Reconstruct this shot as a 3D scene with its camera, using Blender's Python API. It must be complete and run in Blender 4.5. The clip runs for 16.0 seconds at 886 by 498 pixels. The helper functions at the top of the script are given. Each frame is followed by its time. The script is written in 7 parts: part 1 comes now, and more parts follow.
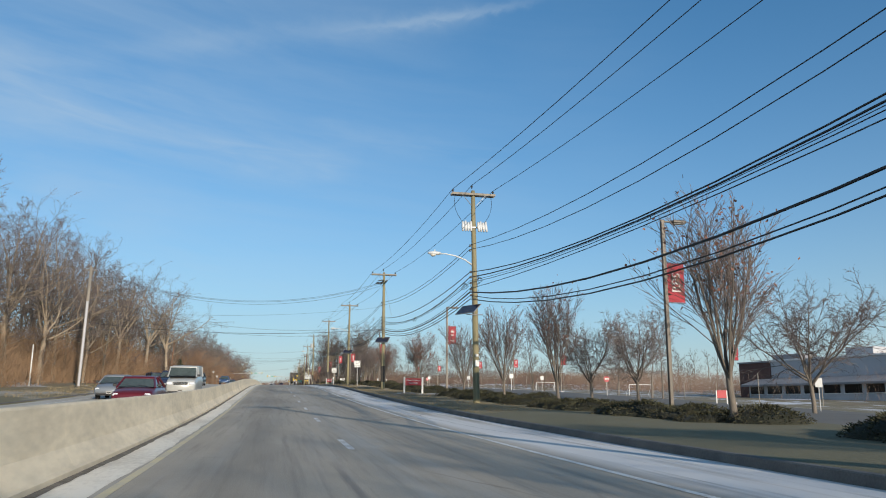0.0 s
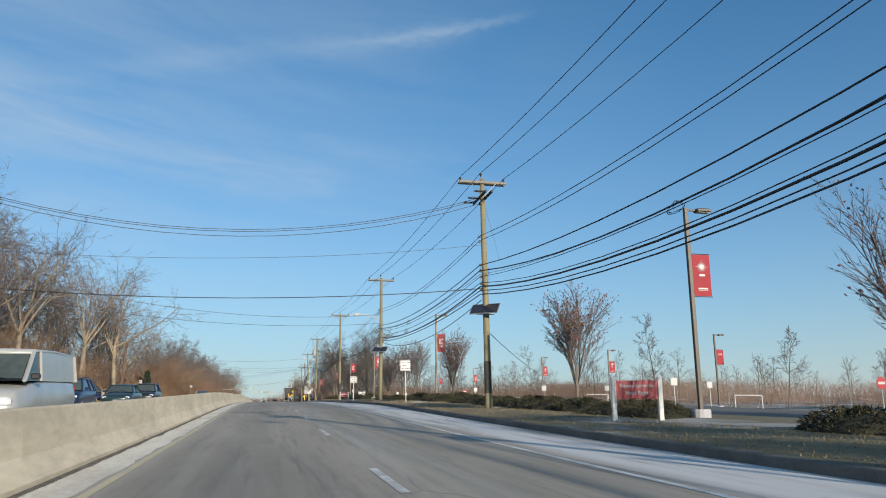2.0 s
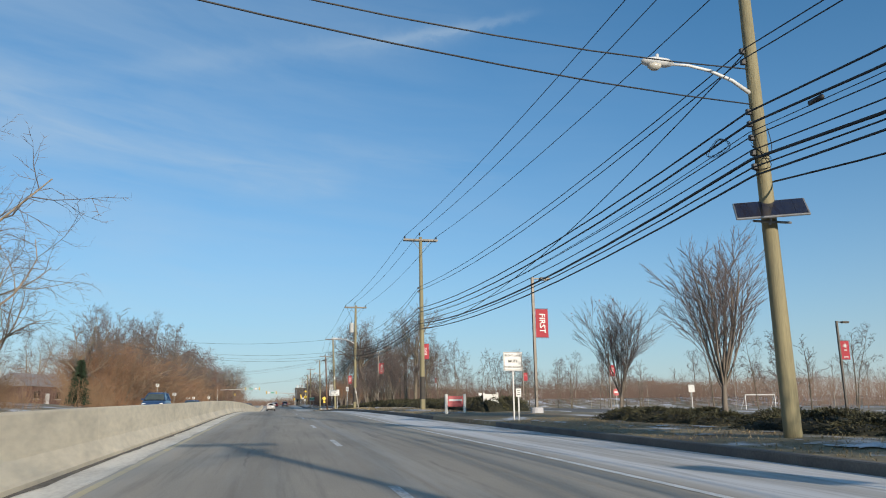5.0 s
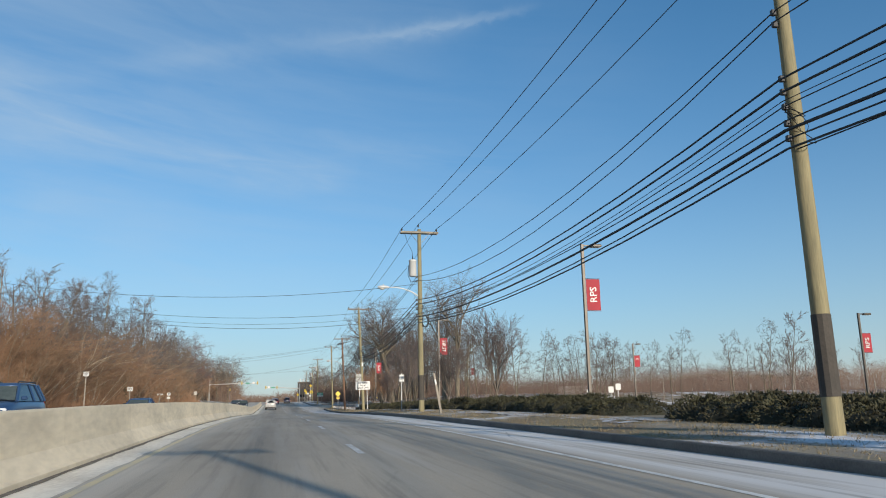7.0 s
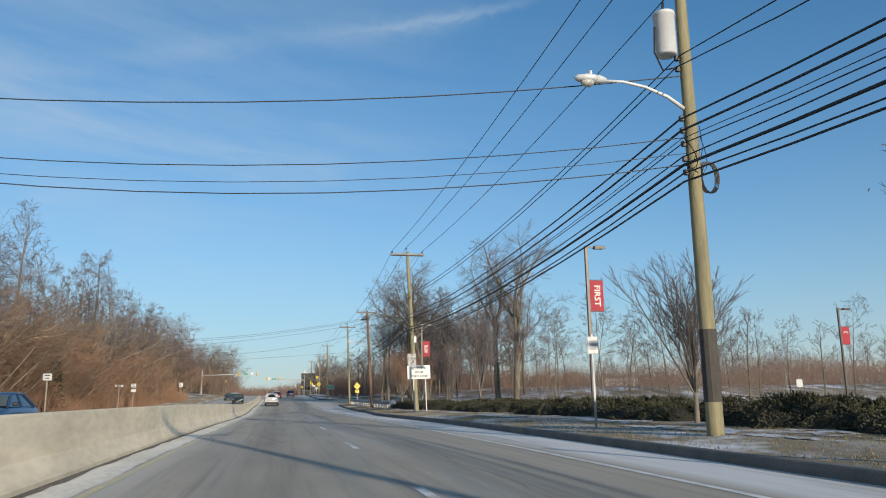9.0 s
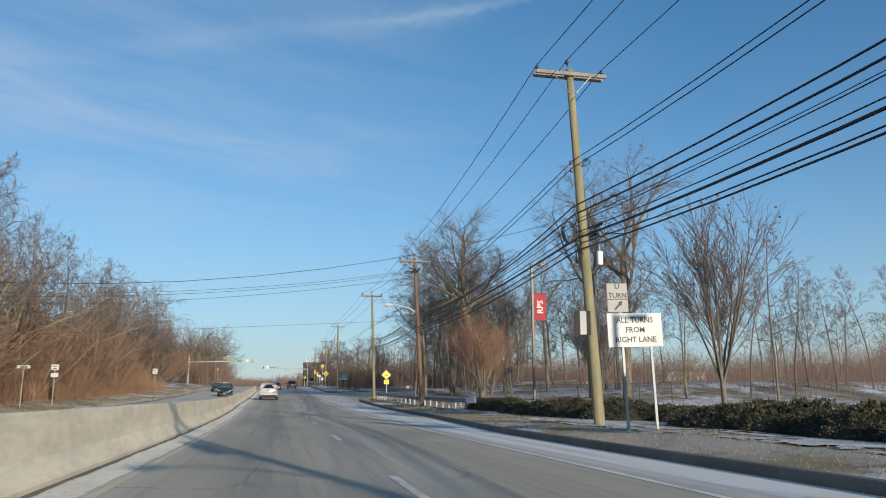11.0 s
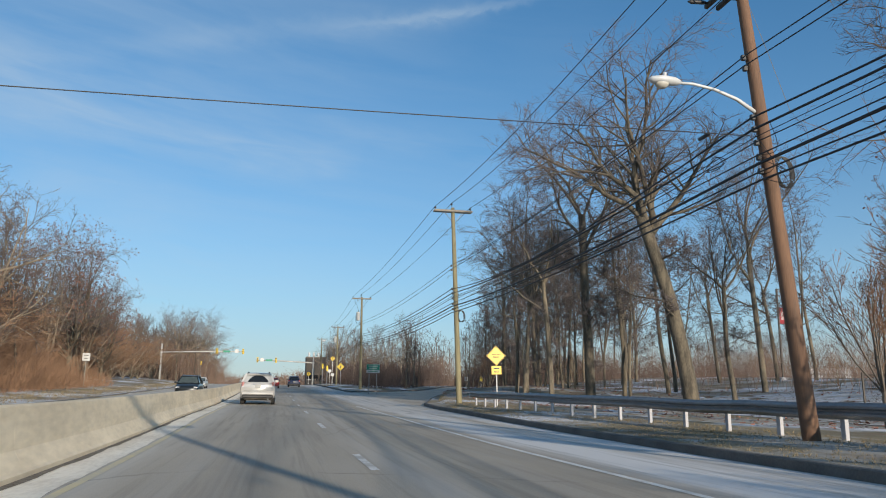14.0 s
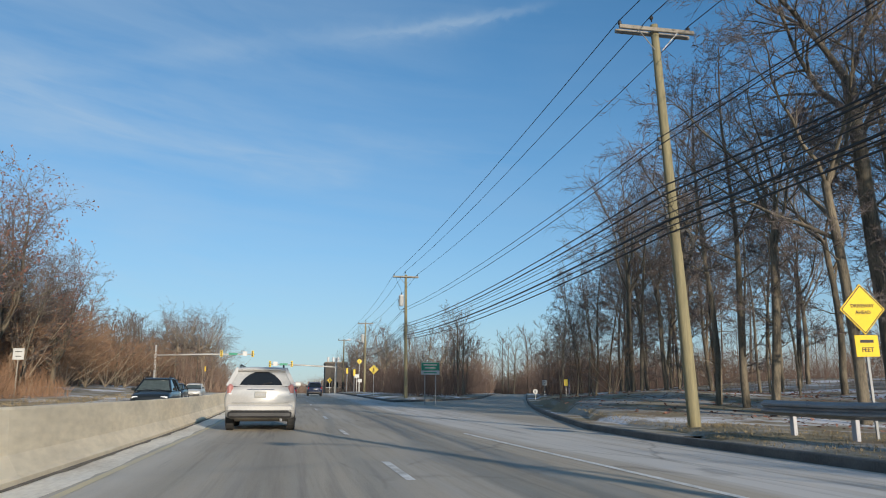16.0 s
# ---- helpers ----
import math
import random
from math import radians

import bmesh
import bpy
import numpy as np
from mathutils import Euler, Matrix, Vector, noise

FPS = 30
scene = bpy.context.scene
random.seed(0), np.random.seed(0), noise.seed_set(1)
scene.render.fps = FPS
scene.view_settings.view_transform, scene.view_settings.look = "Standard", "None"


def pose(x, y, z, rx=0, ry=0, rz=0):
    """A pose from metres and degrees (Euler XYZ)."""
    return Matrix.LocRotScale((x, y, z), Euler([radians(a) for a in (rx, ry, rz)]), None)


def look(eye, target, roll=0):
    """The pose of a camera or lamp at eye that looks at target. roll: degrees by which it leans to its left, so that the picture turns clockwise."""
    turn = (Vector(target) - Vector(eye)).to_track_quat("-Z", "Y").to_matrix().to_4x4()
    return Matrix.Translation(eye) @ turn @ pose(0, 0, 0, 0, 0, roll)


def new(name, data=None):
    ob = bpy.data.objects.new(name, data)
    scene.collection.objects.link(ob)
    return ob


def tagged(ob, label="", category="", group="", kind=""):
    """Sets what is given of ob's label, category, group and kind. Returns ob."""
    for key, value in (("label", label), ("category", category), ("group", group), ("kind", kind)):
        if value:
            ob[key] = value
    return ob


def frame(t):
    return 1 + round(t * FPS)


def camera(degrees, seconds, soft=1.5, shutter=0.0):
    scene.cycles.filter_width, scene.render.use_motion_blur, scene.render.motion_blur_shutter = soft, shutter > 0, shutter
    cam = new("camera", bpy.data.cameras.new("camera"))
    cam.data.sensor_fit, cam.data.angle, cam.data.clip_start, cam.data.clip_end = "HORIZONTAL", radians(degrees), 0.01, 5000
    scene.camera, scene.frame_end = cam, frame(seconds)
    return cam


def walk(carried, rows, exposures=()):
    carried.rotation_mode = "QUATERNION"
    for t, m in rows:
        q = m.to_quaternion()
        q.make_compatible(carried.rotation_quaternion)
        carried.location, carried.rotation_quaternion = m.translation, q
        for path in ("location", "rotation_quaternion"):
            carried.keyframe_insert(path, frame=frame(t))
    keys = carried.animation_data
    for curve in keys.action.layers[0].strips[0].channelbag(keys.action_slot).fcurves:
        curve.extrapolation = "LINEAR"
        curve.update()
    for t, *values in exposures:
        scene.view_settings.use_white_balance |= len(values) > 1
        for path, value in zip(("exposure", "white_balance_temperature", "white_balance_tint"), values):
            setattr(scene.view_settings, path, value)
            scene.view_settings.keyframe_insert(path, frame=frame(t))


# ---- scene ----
cam = camera(59.3, 16.0, soft=1.05)
PATH = [
    (0, pose(0.026, 7.292, 0.380, 101.50, -0.24, -12.10)),
    (0.5, pose(0.009, 16.537, 0.585, 101.69, 0.03, -12.25)),
    (1, pose(-0.004, 25.867, 0.820, 102.12, 0.13, -12.35)),
    (1.5, pose(-0.021, 35.334, 1.086, 102.21, 0.41, -12.43)),
    (2, pose(-0.027, 44.824, 1.396, 102.53, 0.51, -12.54)),
    (2.5, pose(-0.016, 54.111, 1.730, 103.03, 0.26, -13.21)),
    (3, pose(0.097, 63.459, 2.208, 102.80, 0.49, -12.49)),
    (3.5, pose(0.115, 72.822, 2.555, 102.71, 0.58, -11.99)),
    (4, pose(0.075, 82.028, 2.933, 102.82, 1.01, -12.44)),
    (4.5, pose(0.072, 91.174, 3.363, 102.62, 0.79, -11.99)),
    (5, pose(0.081, 100.474, 3.682, 102.50, 0.71, -11.93)),
    (7.5, pose(-0.117, 147.704, 5.188, 102.08, 1.03, -11.92)),
    (8, pose(-0.166, 155.527, 5.436, 102.38, 0.75, -12.09)),
    (8.5, pose(-0.164, 163.217, 5.637, 102.03, 0.71, -11.90)),
    (9, pose(-0.176, 170.746, 5.786, 101.62, 0.84, -11.86)),
    (11.5, pose(-0.130, 209.870, 6.391, 101.01, -0.08, -11.99)),
    (12, pose(-0.102, 216.960, 6.422, 100.82, -0.05, -12.01)),
    (12.5, pose(-0.086, 223.960, 6.445, 100.93, -0.42, -12.16)),
    (13, pose(-0.092, 231.155, 6.602, 101.02, -0.27, -12.55)),
    (13.5, pose(-0.022, 237.958, 6.662, 101.09, -0.51, -12.38)),
    (14, pose(-0.001, 244.686, 6.710, 101.29, -0.43, -12.16)),
    (14.5, pose(-0.039, 251.187, 6.801, 101.45, -0.42, -11.72)),
    (15, pose(-0.124, 257.566, 6.961, 101.50, -0.17, -11.57)),
    (15.5, pose(-0.145, 263.660, 7.052, 101.73, -0.40, -11.35)),
    (16, pose(-0.093, 269.566, 7.154, 101.85, 0.01, -11.09)),
]
walk(cam, PATH, exposures=[(0, 0.0), (16, 0.0)])

# ---- sky and sun ----
SUN_AZ, SUN_EL = math.atan2(0.268, -1.0), radians(12.8)
world = bpy.data.worlds.new("sky")
scene.world = world
world.use_nodes = True
wn, wl = world.node_tree.nodes, world.node_tree.links
wn.clear()


def wnode(kind, **props):
    n = wn.new(kind)
    for k, v in props.items():
        n.inputs[k].default_value = v
    return n


def wmath(op, a, b=None):
    n = wn.new("ShaderNodeMath")
    n.operation = op
    for i, v in enumerate((a, b)):
        if v is None:
            continue
        if isinstance(v, (int, float)):
            n.inputs[i].default_value = v
        else:
            wl.new(v, n.inputs[i])
    return n.outputs[0]


sky = wn.new("ShaderNodeTexSky")
sky.sky_type, sky.sun_disc = "NISHITA", False
sky.sun_elevation, sky.sun_rotation = SUN_EL, SUN_AZ
sky.air_density, sky.dust_density, sky.ozone_density = 1.0, 0.15, 3.5
wc = wn.new("ShaderNodeTexCoord")
sep = wn.new("ShaderNodeSeparateXYZ")
wl.new(wc.outputs["Generated"], sep.inputs[0])
az = wmath("MULTIPLY", wmath("ARCTAN2", sep.outputs[0], sep.outputs[1]), 57.2958)
el = wmath("MULTIPLY", wmath("ARCSINE", sep.outputs[2]), 57.2958)


def clamp01(v):
    return wmath("MINIMUM", wmath("MAXIMUM", v, 0.0), 1.0)


def streaks(sx, sy, tilt, scale, lo, hi, rough=0.55):
    """Cirrus noise drawn out along the azimuth."""
    c = wn.new("ShaderNodeCombineXYZ")
    wl.new(wmath("MULTIPLY", az, sx), c.inputs[0])
    wl.new(wmath("MULTIPLY", wmath("ADD", el, wmath("MULTIPLY", az, tilt)), sy), c.inputs[1])
    t = wnode("ShaderNodeTexNoise", Scale=scale, Detail=7.0, Roughness=rough, Distortion=0.6)
    wl.new(c.outputs[0], t.inputs["Vector"])
    r = wnode("ShaderNodeMapRange")
    r.inputs[1].default_value, r.inputs[2].default_value = lo, hi
    wl.new(t.outputs["Fac"], r.inputs[0])
    return r.outputs[0]


def ribbon(el0, slope, bend, width, az0, az1, soft):
    """A cloud band along el0 + slope az, between two azimuths."""
    left = wmath("MINIMUM", az, 0.0)
    mid = wmath("ADD", wmath("ADD", wmath("MULTIPLY", az, slope), el0), wmath("MULTIPLY", wmath("MULTIPLY", left, left), bend))
    d = wmath("DIVIDE", wmath("ADD", wmath("SUBTRACT", el, mid), wmath("MULTIPLY", wmath("SUBTRACT", wob, 0.5), 0.7)), width)
    fall = wmath("POWER", 2.718, wmath("MULTIPLY", wmath("MULTIPLY", d, d), -1.0))
    ends = wmath("MULTIPLY", clamp01(wmath("DIVIDE", wmath("SUBTRACT", az, az0), soft)), clamp01(wmath("DIVIDE", wmath("SUBTRACT", az1, az), soft * 0.4)))
    return wmath("MULTIPLY", fall, ends)


wob = streaks(0.5, 0.8, 0.0, 1.0, 0.2, 0.8, 0.6)
fine = streaks(0.10, 0.75, 0.10, 1.0, 0.32, 0.72)
wide = streaks(0.035, 0.16, 0.12, 1.0, 0.36, 0.66)
# an old contrail, thin and bright at its near end, spread out at the other
trail = wmath("ADD", wmath("MULTIPLY", ribbon(26.5, 0.13, -0.008, 0.34, 2.0, 20.5, 9.0), wmath("ADD", wmath("MULTIPLY", wob, 0.20), 0.07)),
              wmath("MULTIPLY", ribbon(26.4, 0.13, -0.008, 0.80, -16.0, 16.0, 8.0), 0.12))
bank = wmath("ADD", wmath("MULTIPLY", ribbon(17.9, -0.085, 0.0, 1.5, -40.0, 6.0, 8.0), wmath("ADD", wmath("MULTIPLY", fine, 0.17), 0.05)),
             wmath("MULTIPLY", ribbon(20.2, -0.12, 0.0, 0.9, 0.0, 18.0, 6.0), wmath("MULTIPLY", fine, 0.15)))
bank = wmath("ADD", bank, wmath("MULTIPLY", ribbon(21.0, -0.03, 0.0, 1.3, -60.0, -6.0, 9.0), wmath("MULTIPLY", fine, 0.10)))
side = clamp01(wmath("DIVIDE", wmath("SUBTRACT", 32.0, az), 52.0))
veil = wmath("MULTIPLY", wmath("ADD", wmath("ADD", wmath("MULTIPLY", wide, 0.22), wmath("MULTIPLY", fine, 0.09)), 0.06), side)
haze = wmath("POWER", 2.718, wmath("MULTIPLY", wmath("MAXIMUM", sep.outputs[2], 0.0), -6.8))
cover = clamp01(wmath("ADD", wmath("ADD", trail, bank), veil))
wmix = wn.new("ShaderNodeMix")
wmix.data_type = "RGBA"
wl.new(cover, wmix.inputs[0])
tint = wn.new("ShaderNodeMix")
tint.data_type, tint.blend_type = "RGBA", "MULTIPLY"
tint.inputs[0].default_value = 1.0
tint.inputs[7].default_value = (0.555, 1.105, 1.25, 1)
wl.new(sky.outputs[0], tint.inputs[6])
wl.new(tint.outputs[2], wmix.inputs[6])
wmix.inputs[7].default_value = (4.3, 5.25, 6.0, 1)
hmix = wn.new("ShaderNodeMix")
hmix.data_type = "RGBA"
wl.new(wmath("MULTIPLY", haze, 0.92), hmix.inputs[0])
wl.new(wmix.outputs[2], hmix.inputs[6])
hmix.inputs[7].default_value = (4.65, 4.5, 4.7, 1)
bg = wnode("ShaderNodeBackground", Strength=0.122)
wl.new(hmix.outputs[2], bg.inputs[0])
wl.new(bg.outputs[0], wn.new("ShaderNodeOutputWorld").inputs[0])

sun = new("sun", bpy.data.lights.new("sun", "SUN"))
sun.data.energy, sun.data.angle, sun.data.color = 5.0, radians(0.45), (1.0, 0.88, 0.72)
sun_way = Vector((math.sin(SUN_AZ) * math.cos(SUN_EL), math.cos(SUN_AZ) * math.cos(SUN_EL), math.sin(SUN_EL)))
sun.matrix_world = look(sun_way * 200, (0, 0, 0))

# ---- materials ----


def mat(name, c1, c2=None, rough=0.8, scale=3.0, fine=40.0, bump=0.15, metal=0.0, stretch=(1, 1, 1), vary=0.0, island=0.0, lo=0.35, hi=0.65, coat=0.0):
    m = bpy.data.materials.new(name)
    m.use_nodes = True
    n, l = m.node_tree.nodes, m.node_tree.links
    p = n["Principled BSDF"]
    p.inputs["Roughness"].default_value, p.inputs["Metallic"].default_value = rough, metal
    p.inputs["Coat Weight"].default_value = coat
    c2 = c2 or tuple(v * 0.7 for v in c1)
    tc, mp = n.new("ShaderNodeTexCoord"), n.new("ShaderNodeMapping")
    mp.inputs["Scale"].default_value = stretch
    l.new(tc.outputs["Object"], mp.inputs[0])
    a, b = n.new("ShaderNodeTexNoise"), n.new("ShaderNodeTexNoise")
    a.inputs["Scale"].default_value, b.inputs["Scale"].default_value = scale, fine
    a.inputs["Detail"].default_value = b.inputs["Detail"].default_value = 4
    l.new(mp.outputs[0], a.inputs["Vector"]), l.new(mp.outputs[0], b.inputs["Vector"])
    mixf = n.new("ShaderNodeMix")
    mixf.inputs[0].default_value = 0.4
    l.new(a.outputs[0], mixf.inputs[2]), l.new(b.outputs[0], mixf.inputs[3])
    r = n.new("ShaderNodeValToRGB")
    r.color_ramp.elements[0].position, r.color_ramp.elements[1].position = lo, hi
    r.color_ramp.elements[0].color, r.color_ramp.elements[1].color = (*c1, 1), (*c2, 1)
    l.new(mixf.outputs[0], r.inputs[0])
    out = r.outputs[0]
    if vary or island:
        hs = n.new("ShaderNodeHueSaturation")
        src = n.new("ShaderNodeObjectInfo").outputs["Random"] if vary else n.new("ShaderNodeNewGeometry").outputs["Random Per Island"]
        mr = n.new("ShaderNodeMapRange")
        v = vary or island
        mr.inputs["To Min"].default_value, mr.inputs["To Max"].default_value = 1 - v, 1 + v
        l.new(src, mr.inputs[0]), l.new(mr.outputs[0], hs.inputs["Value"]), l.new(out, hs.inputs["Color"])
        out = hs.outputs[0]
    l.new(out, p.inputs["Base Color"])
    if bump:
        bp = n.new("ShaderNodeBump")
        bp.inputs["Strength"].default_value, bp.inputs["Distance"].default_value = bump, 0.02
        l.new(b.outputs[0], bp.inputs["Height"]), l.new(bp.outputs[0], p.inputs["Normal"])
    return m


def plain(name, c, rough=0.5, metal=0.0, coat=0.0):
    return mat(name, c, tuple(v * 0.85 for v in c), rough, 2.0, 25.0, 0.03, metal, coat=coat)


M_CONC = mat("barrier_concrete", (0.80, 0.69, 0.51), (0.56, 0.48, 0.355), 0.9, 1.1, 7, 0.6, stretch=(1, 0.32, 1.3), lo=0.38, hi=0.70, vary=0.05)
M_KERB = mat("kerb_concrete", (0.17, 0.158, 0.142), (0.095, 0.09, 0.083), 0.9, 1.2, 25, 0.3)
M_WHITE = mat("white_paint", (0.72, 0.71, 0.68), (0.55, 0.54, 0.50), 0.6, 3, 30, 0.05)
M_LINE = mat("lane_paint", (0.76, 0.75, 0.71), (0.36, 0.355, 0.335), 0.7, 1.6, 22, 0.1, lo=0.45, hi=0.72)
M_DASH = mat("worn_lane_paint", (0.78, 0.77, 0.74), (0.42, 0.40, 0.36), 0.75, 2.2, 26, 0.1, lo=0.40, hi=0.60)
M_SAND = mat("salt_and_sand", (0.88, 0.82, 0.70), (0.62, 0.56, 0.46), 0.95, 1.1, 14, 0.4, stretch=(1, 0.3, 1), lo=0.42, hi=0.68)
M_YLINE = mat("yellow_lane_paint", (0.72, 0.60, 0.33), (0.56, 0.50, 0.38), 0.7, 1.2, 22, 0.1)
M_POLE = mat("treated_pole_wood", (0.295, 0.255, 0.145), (0.165, 0.148, 0.09), 0.85, 2.2, 16, 0.4, stretch=(3, 3, 0.25), vary=0.12)
M_POLE2 = mat("old_pole_wood", (0.22, 0.12, 0.07), (0.13, 0.08, 0.055), 0.85, 2.2, 16, 0.4, stretch=(3, 3, 0.25))
M_GREYWOOD = mat("weathered_grey_wood", (0.33, 0.29, 0.24), (0.20, 0.18, 0.15), 0.85, 2, 18, 0.3, stretch=(3, 3, 0.3))
M_DARKBROWN = mat("dark_brown_matt", (0.045, 0.04, 0.035), (0.07, 0.06, 0.05), 0.8, 3, 20, 0.3)
M_WIRE = mat("black_cable", (0.012, 0.012, 0.014), (0.02, 0.02, 0.02), 0.6, 3, 30, 0)
M_STEEL = mat("galvanised_steel", (0.32, 0.325, 0.33), (0.23, 0.235, 0.24), 0.5, 3, 25, 0.05, metal=0.45)
M_SCREEN = mat("windscreen_glass", (0.085, 0.105, 0.098), (0.05, 0.065, 0.062), 0.12, 0.8, 6, 0.0)
M_NAVYBOARD = plain("navy_board", (0.03, 0.04, 0.09), 0.5)
M_MAST = mat("weathered_galvanised_mast", (0.52, 0.50, 0.46), (0.40, 0.39, 0.37), 0.5, 2, 20, 0.03, metal=0.15)
M_LAMP = plain("lamp_grey_paint", (0.62, 0.63, 0.63), 0.4)
M_DARKMETAL = mat("dark_bronze_metal", (0.10, 0.085, 0.07), (0.07, 0.06, 0.05), 0.45, 3, 30, 0.05, metal=0.3)
M_GLASSY = plain("lamp_lens", (0.55, 0.52, 0.45), 0.15)
M_PANEL = mat("solar_cells", (0.02, 0.025, 0.05), (0.03, 0.03, 0.04), 0.12, 6, 30, 0.0)
M_RED = mat("banner_red", (0.36, 0.022, 0.035), (0.30, 0.018, 0.03), 0.7, 2, 30, 0.1)
M_SIGNRED = plain("sign_red", (0.42, 0.03, 0.04), 0.45)
M_PLATE = mat("number_plate", (0.34, 0.335, 0.31), (0.28, 0.275, 0.26), 0.55, 2.5, 20, 0.02)
M_SIGNW = mat("sign_white", (0.56, 0.56, 0.545), (0.45, 0.45, 0.435), 0.4, 2.5, 20, 0.02)
M_YEL = mat("sign_yellow", (0.80, 0.55, 0.01), (0.72, 0.48, 0.01), 0.4, 2.5, 20, 0.02)
M_GREEN = plain("sign_green", (0.01, 0.25, 0.14), 0.4)
M_INK = plain("sign_black", (0.015, 0.015, 0.015), 0.5)
M_BARK = mat("bark", (0.205, 0.17, 0.12), (0.082, 0.07, 0.054), 0.95, 2.2, 16, 1.0, stretch=(2.2, 2.2, 0.45), vary=0.2, lo=0.40, hi=0.60)
M_BARKGREY = mat("grey_bark", (0.215, 0.18, 0.145), (0.115, 0.098, 0.082), 0.95, 3, 18, 0.6, stretch=(2, 2, 0.5), vary=0.2)
M_BARKPALE = mat("pale_bark", (0.36, 0.29, 0.21), (0.19, 0.155, 0.115), 0.95, 3, 18, 0.6, stretch=(2, 2, 0.5), vary=0.2)
M_TWIG = mat("twigs", (0.165, 0.134, 0.122), (0.105, 0.088, 0.084), 0.95, 3, 10, 0, vary=0.2)
M_TWIGRED = mat("russet_twigs", (0.285, 0.168, 0.10), (0.18, 0.108, 0.068), 0.95, 1.2, 8, 0, vary=0.25)
M_TWIGTAN = mat("tan_brush_twigs", (0.26, 0.166, 0.097), (0.155, 0.104, 0.065), 0.95, 1.2, 8, 0, vary=0.25)
M_THICKET = mat("thicket_twigs", (0.115, 0.080, 0.066), (0.070, 0.052, 0.045), 0.95, 0.2, 6, 0, island=0.35)
M_SAPLING = mat("sapling_bark", (0.16, 0.108, 0.085), (0.105, 0.073, 0.06), 0.95, 0.2, 6, 0, island=0.3)
M_FARWOOD = mat("far_scrub", (0.215, 0.145, 0.108), (0.14, 0.10, 0.08), 0.95, 0.2, 6, 0, island=0.3)
M_LEAF = mat("dry_leaves", (0.27, 0.12, 0.08), (0.18, 0.088, 0.065), 0.8, 2, 10, 0, island=0.3)
M_JUN = mat("juniper_foliage", (0.066, 0.066, 0.030), (0.040, 0.036, 0.021), 0.8, 1.5, 12, 0, island=0.45)
M_JUNSHADE = mat("juniper_inner_shade", (0.018, 0.022, 0.012), (0.03, 0.028, 0.018), 0.95, 4, 20, 0.4)
M_PINE = mat("evergreen_needles", (0.03, 0.055, 0.025), (0.02, 0.035, 0.018), 0.85, 2, 12, 0, island=0.4)
M_DRYGRASS = mat("dry_grass_blades", (0.31, 0.24, 0.14), (0.17, 0.14, 0.078), 0.9, 1, 8, 0, island=0.4)
M_TYRE = mat("tyre_rubber", (0.02, 0.02, 0.02), (0.035, 0.034, 0.033), 0.85, 4, 30, 0.1)
M_RIM = plain("alloy_rim", (0.42, 0.42, 0.43), 0.3, 0.8)
M_TINT = plain("dark_car_glass", (0.012, 0.014, 0.016), 0.05)
M_SALTGLASS = mat("salted_glass", (0.46, 0.46, 0.45), (0.30, 0.30, 0.30), 0.35, 3, 20, 0.0)
M_TAILDIRTY = plain("salted_tail_lamp", (0.50, 0.22, 0.20), 0.4)
M_BLACKPL = plain("black_plastic", (0.03, 0.03, 0.032), 0.5)
M_TAIL = plain("tail_lamp_red", (0.42, 0.03, 0.03), 0.15)
M_HEAD = plain("headlamp_clear", (0.75, 0.76, 0.78), 0.1)
M_CHROME = plain("chrome", (0.7, 0.7, 0.7), 0.15, 1.0)
M_BRICK = mat("red_brick_wall", (0.15, 0.078, 0.062), (0.11, 0.06, 0.052), 0.9, 1, 9, 0.2)
M_PALEWALL = mat("pale_wall_render", (0.50, 0.49, 0.50), (0.42, 0.42, 0.44), 0.9, 0.3, 6, 0.05)
M_ROOFGREY = mat("grey_roof", (0.30, 0.30, 0.31), (0.22, 0.22, 0.23), 0.8, 0.4, 8, 0.1)
M_TRIM = plain("white_trim", (0.75, 0.74, 0.72), 0.6)
M_DIRT = mat("gutter_grit", (0.10, 0.085, 0.065), (0.24, 0.21, 0.17), 0.95, 5, 30, 0.6)
M_SNOW = mat("old_snow", (0.66, 0.67, 0.70), (0.34, 0.31, 0.25), 0.8, 1.6, 16, 0.6, lo=0.42, hi=0.62)


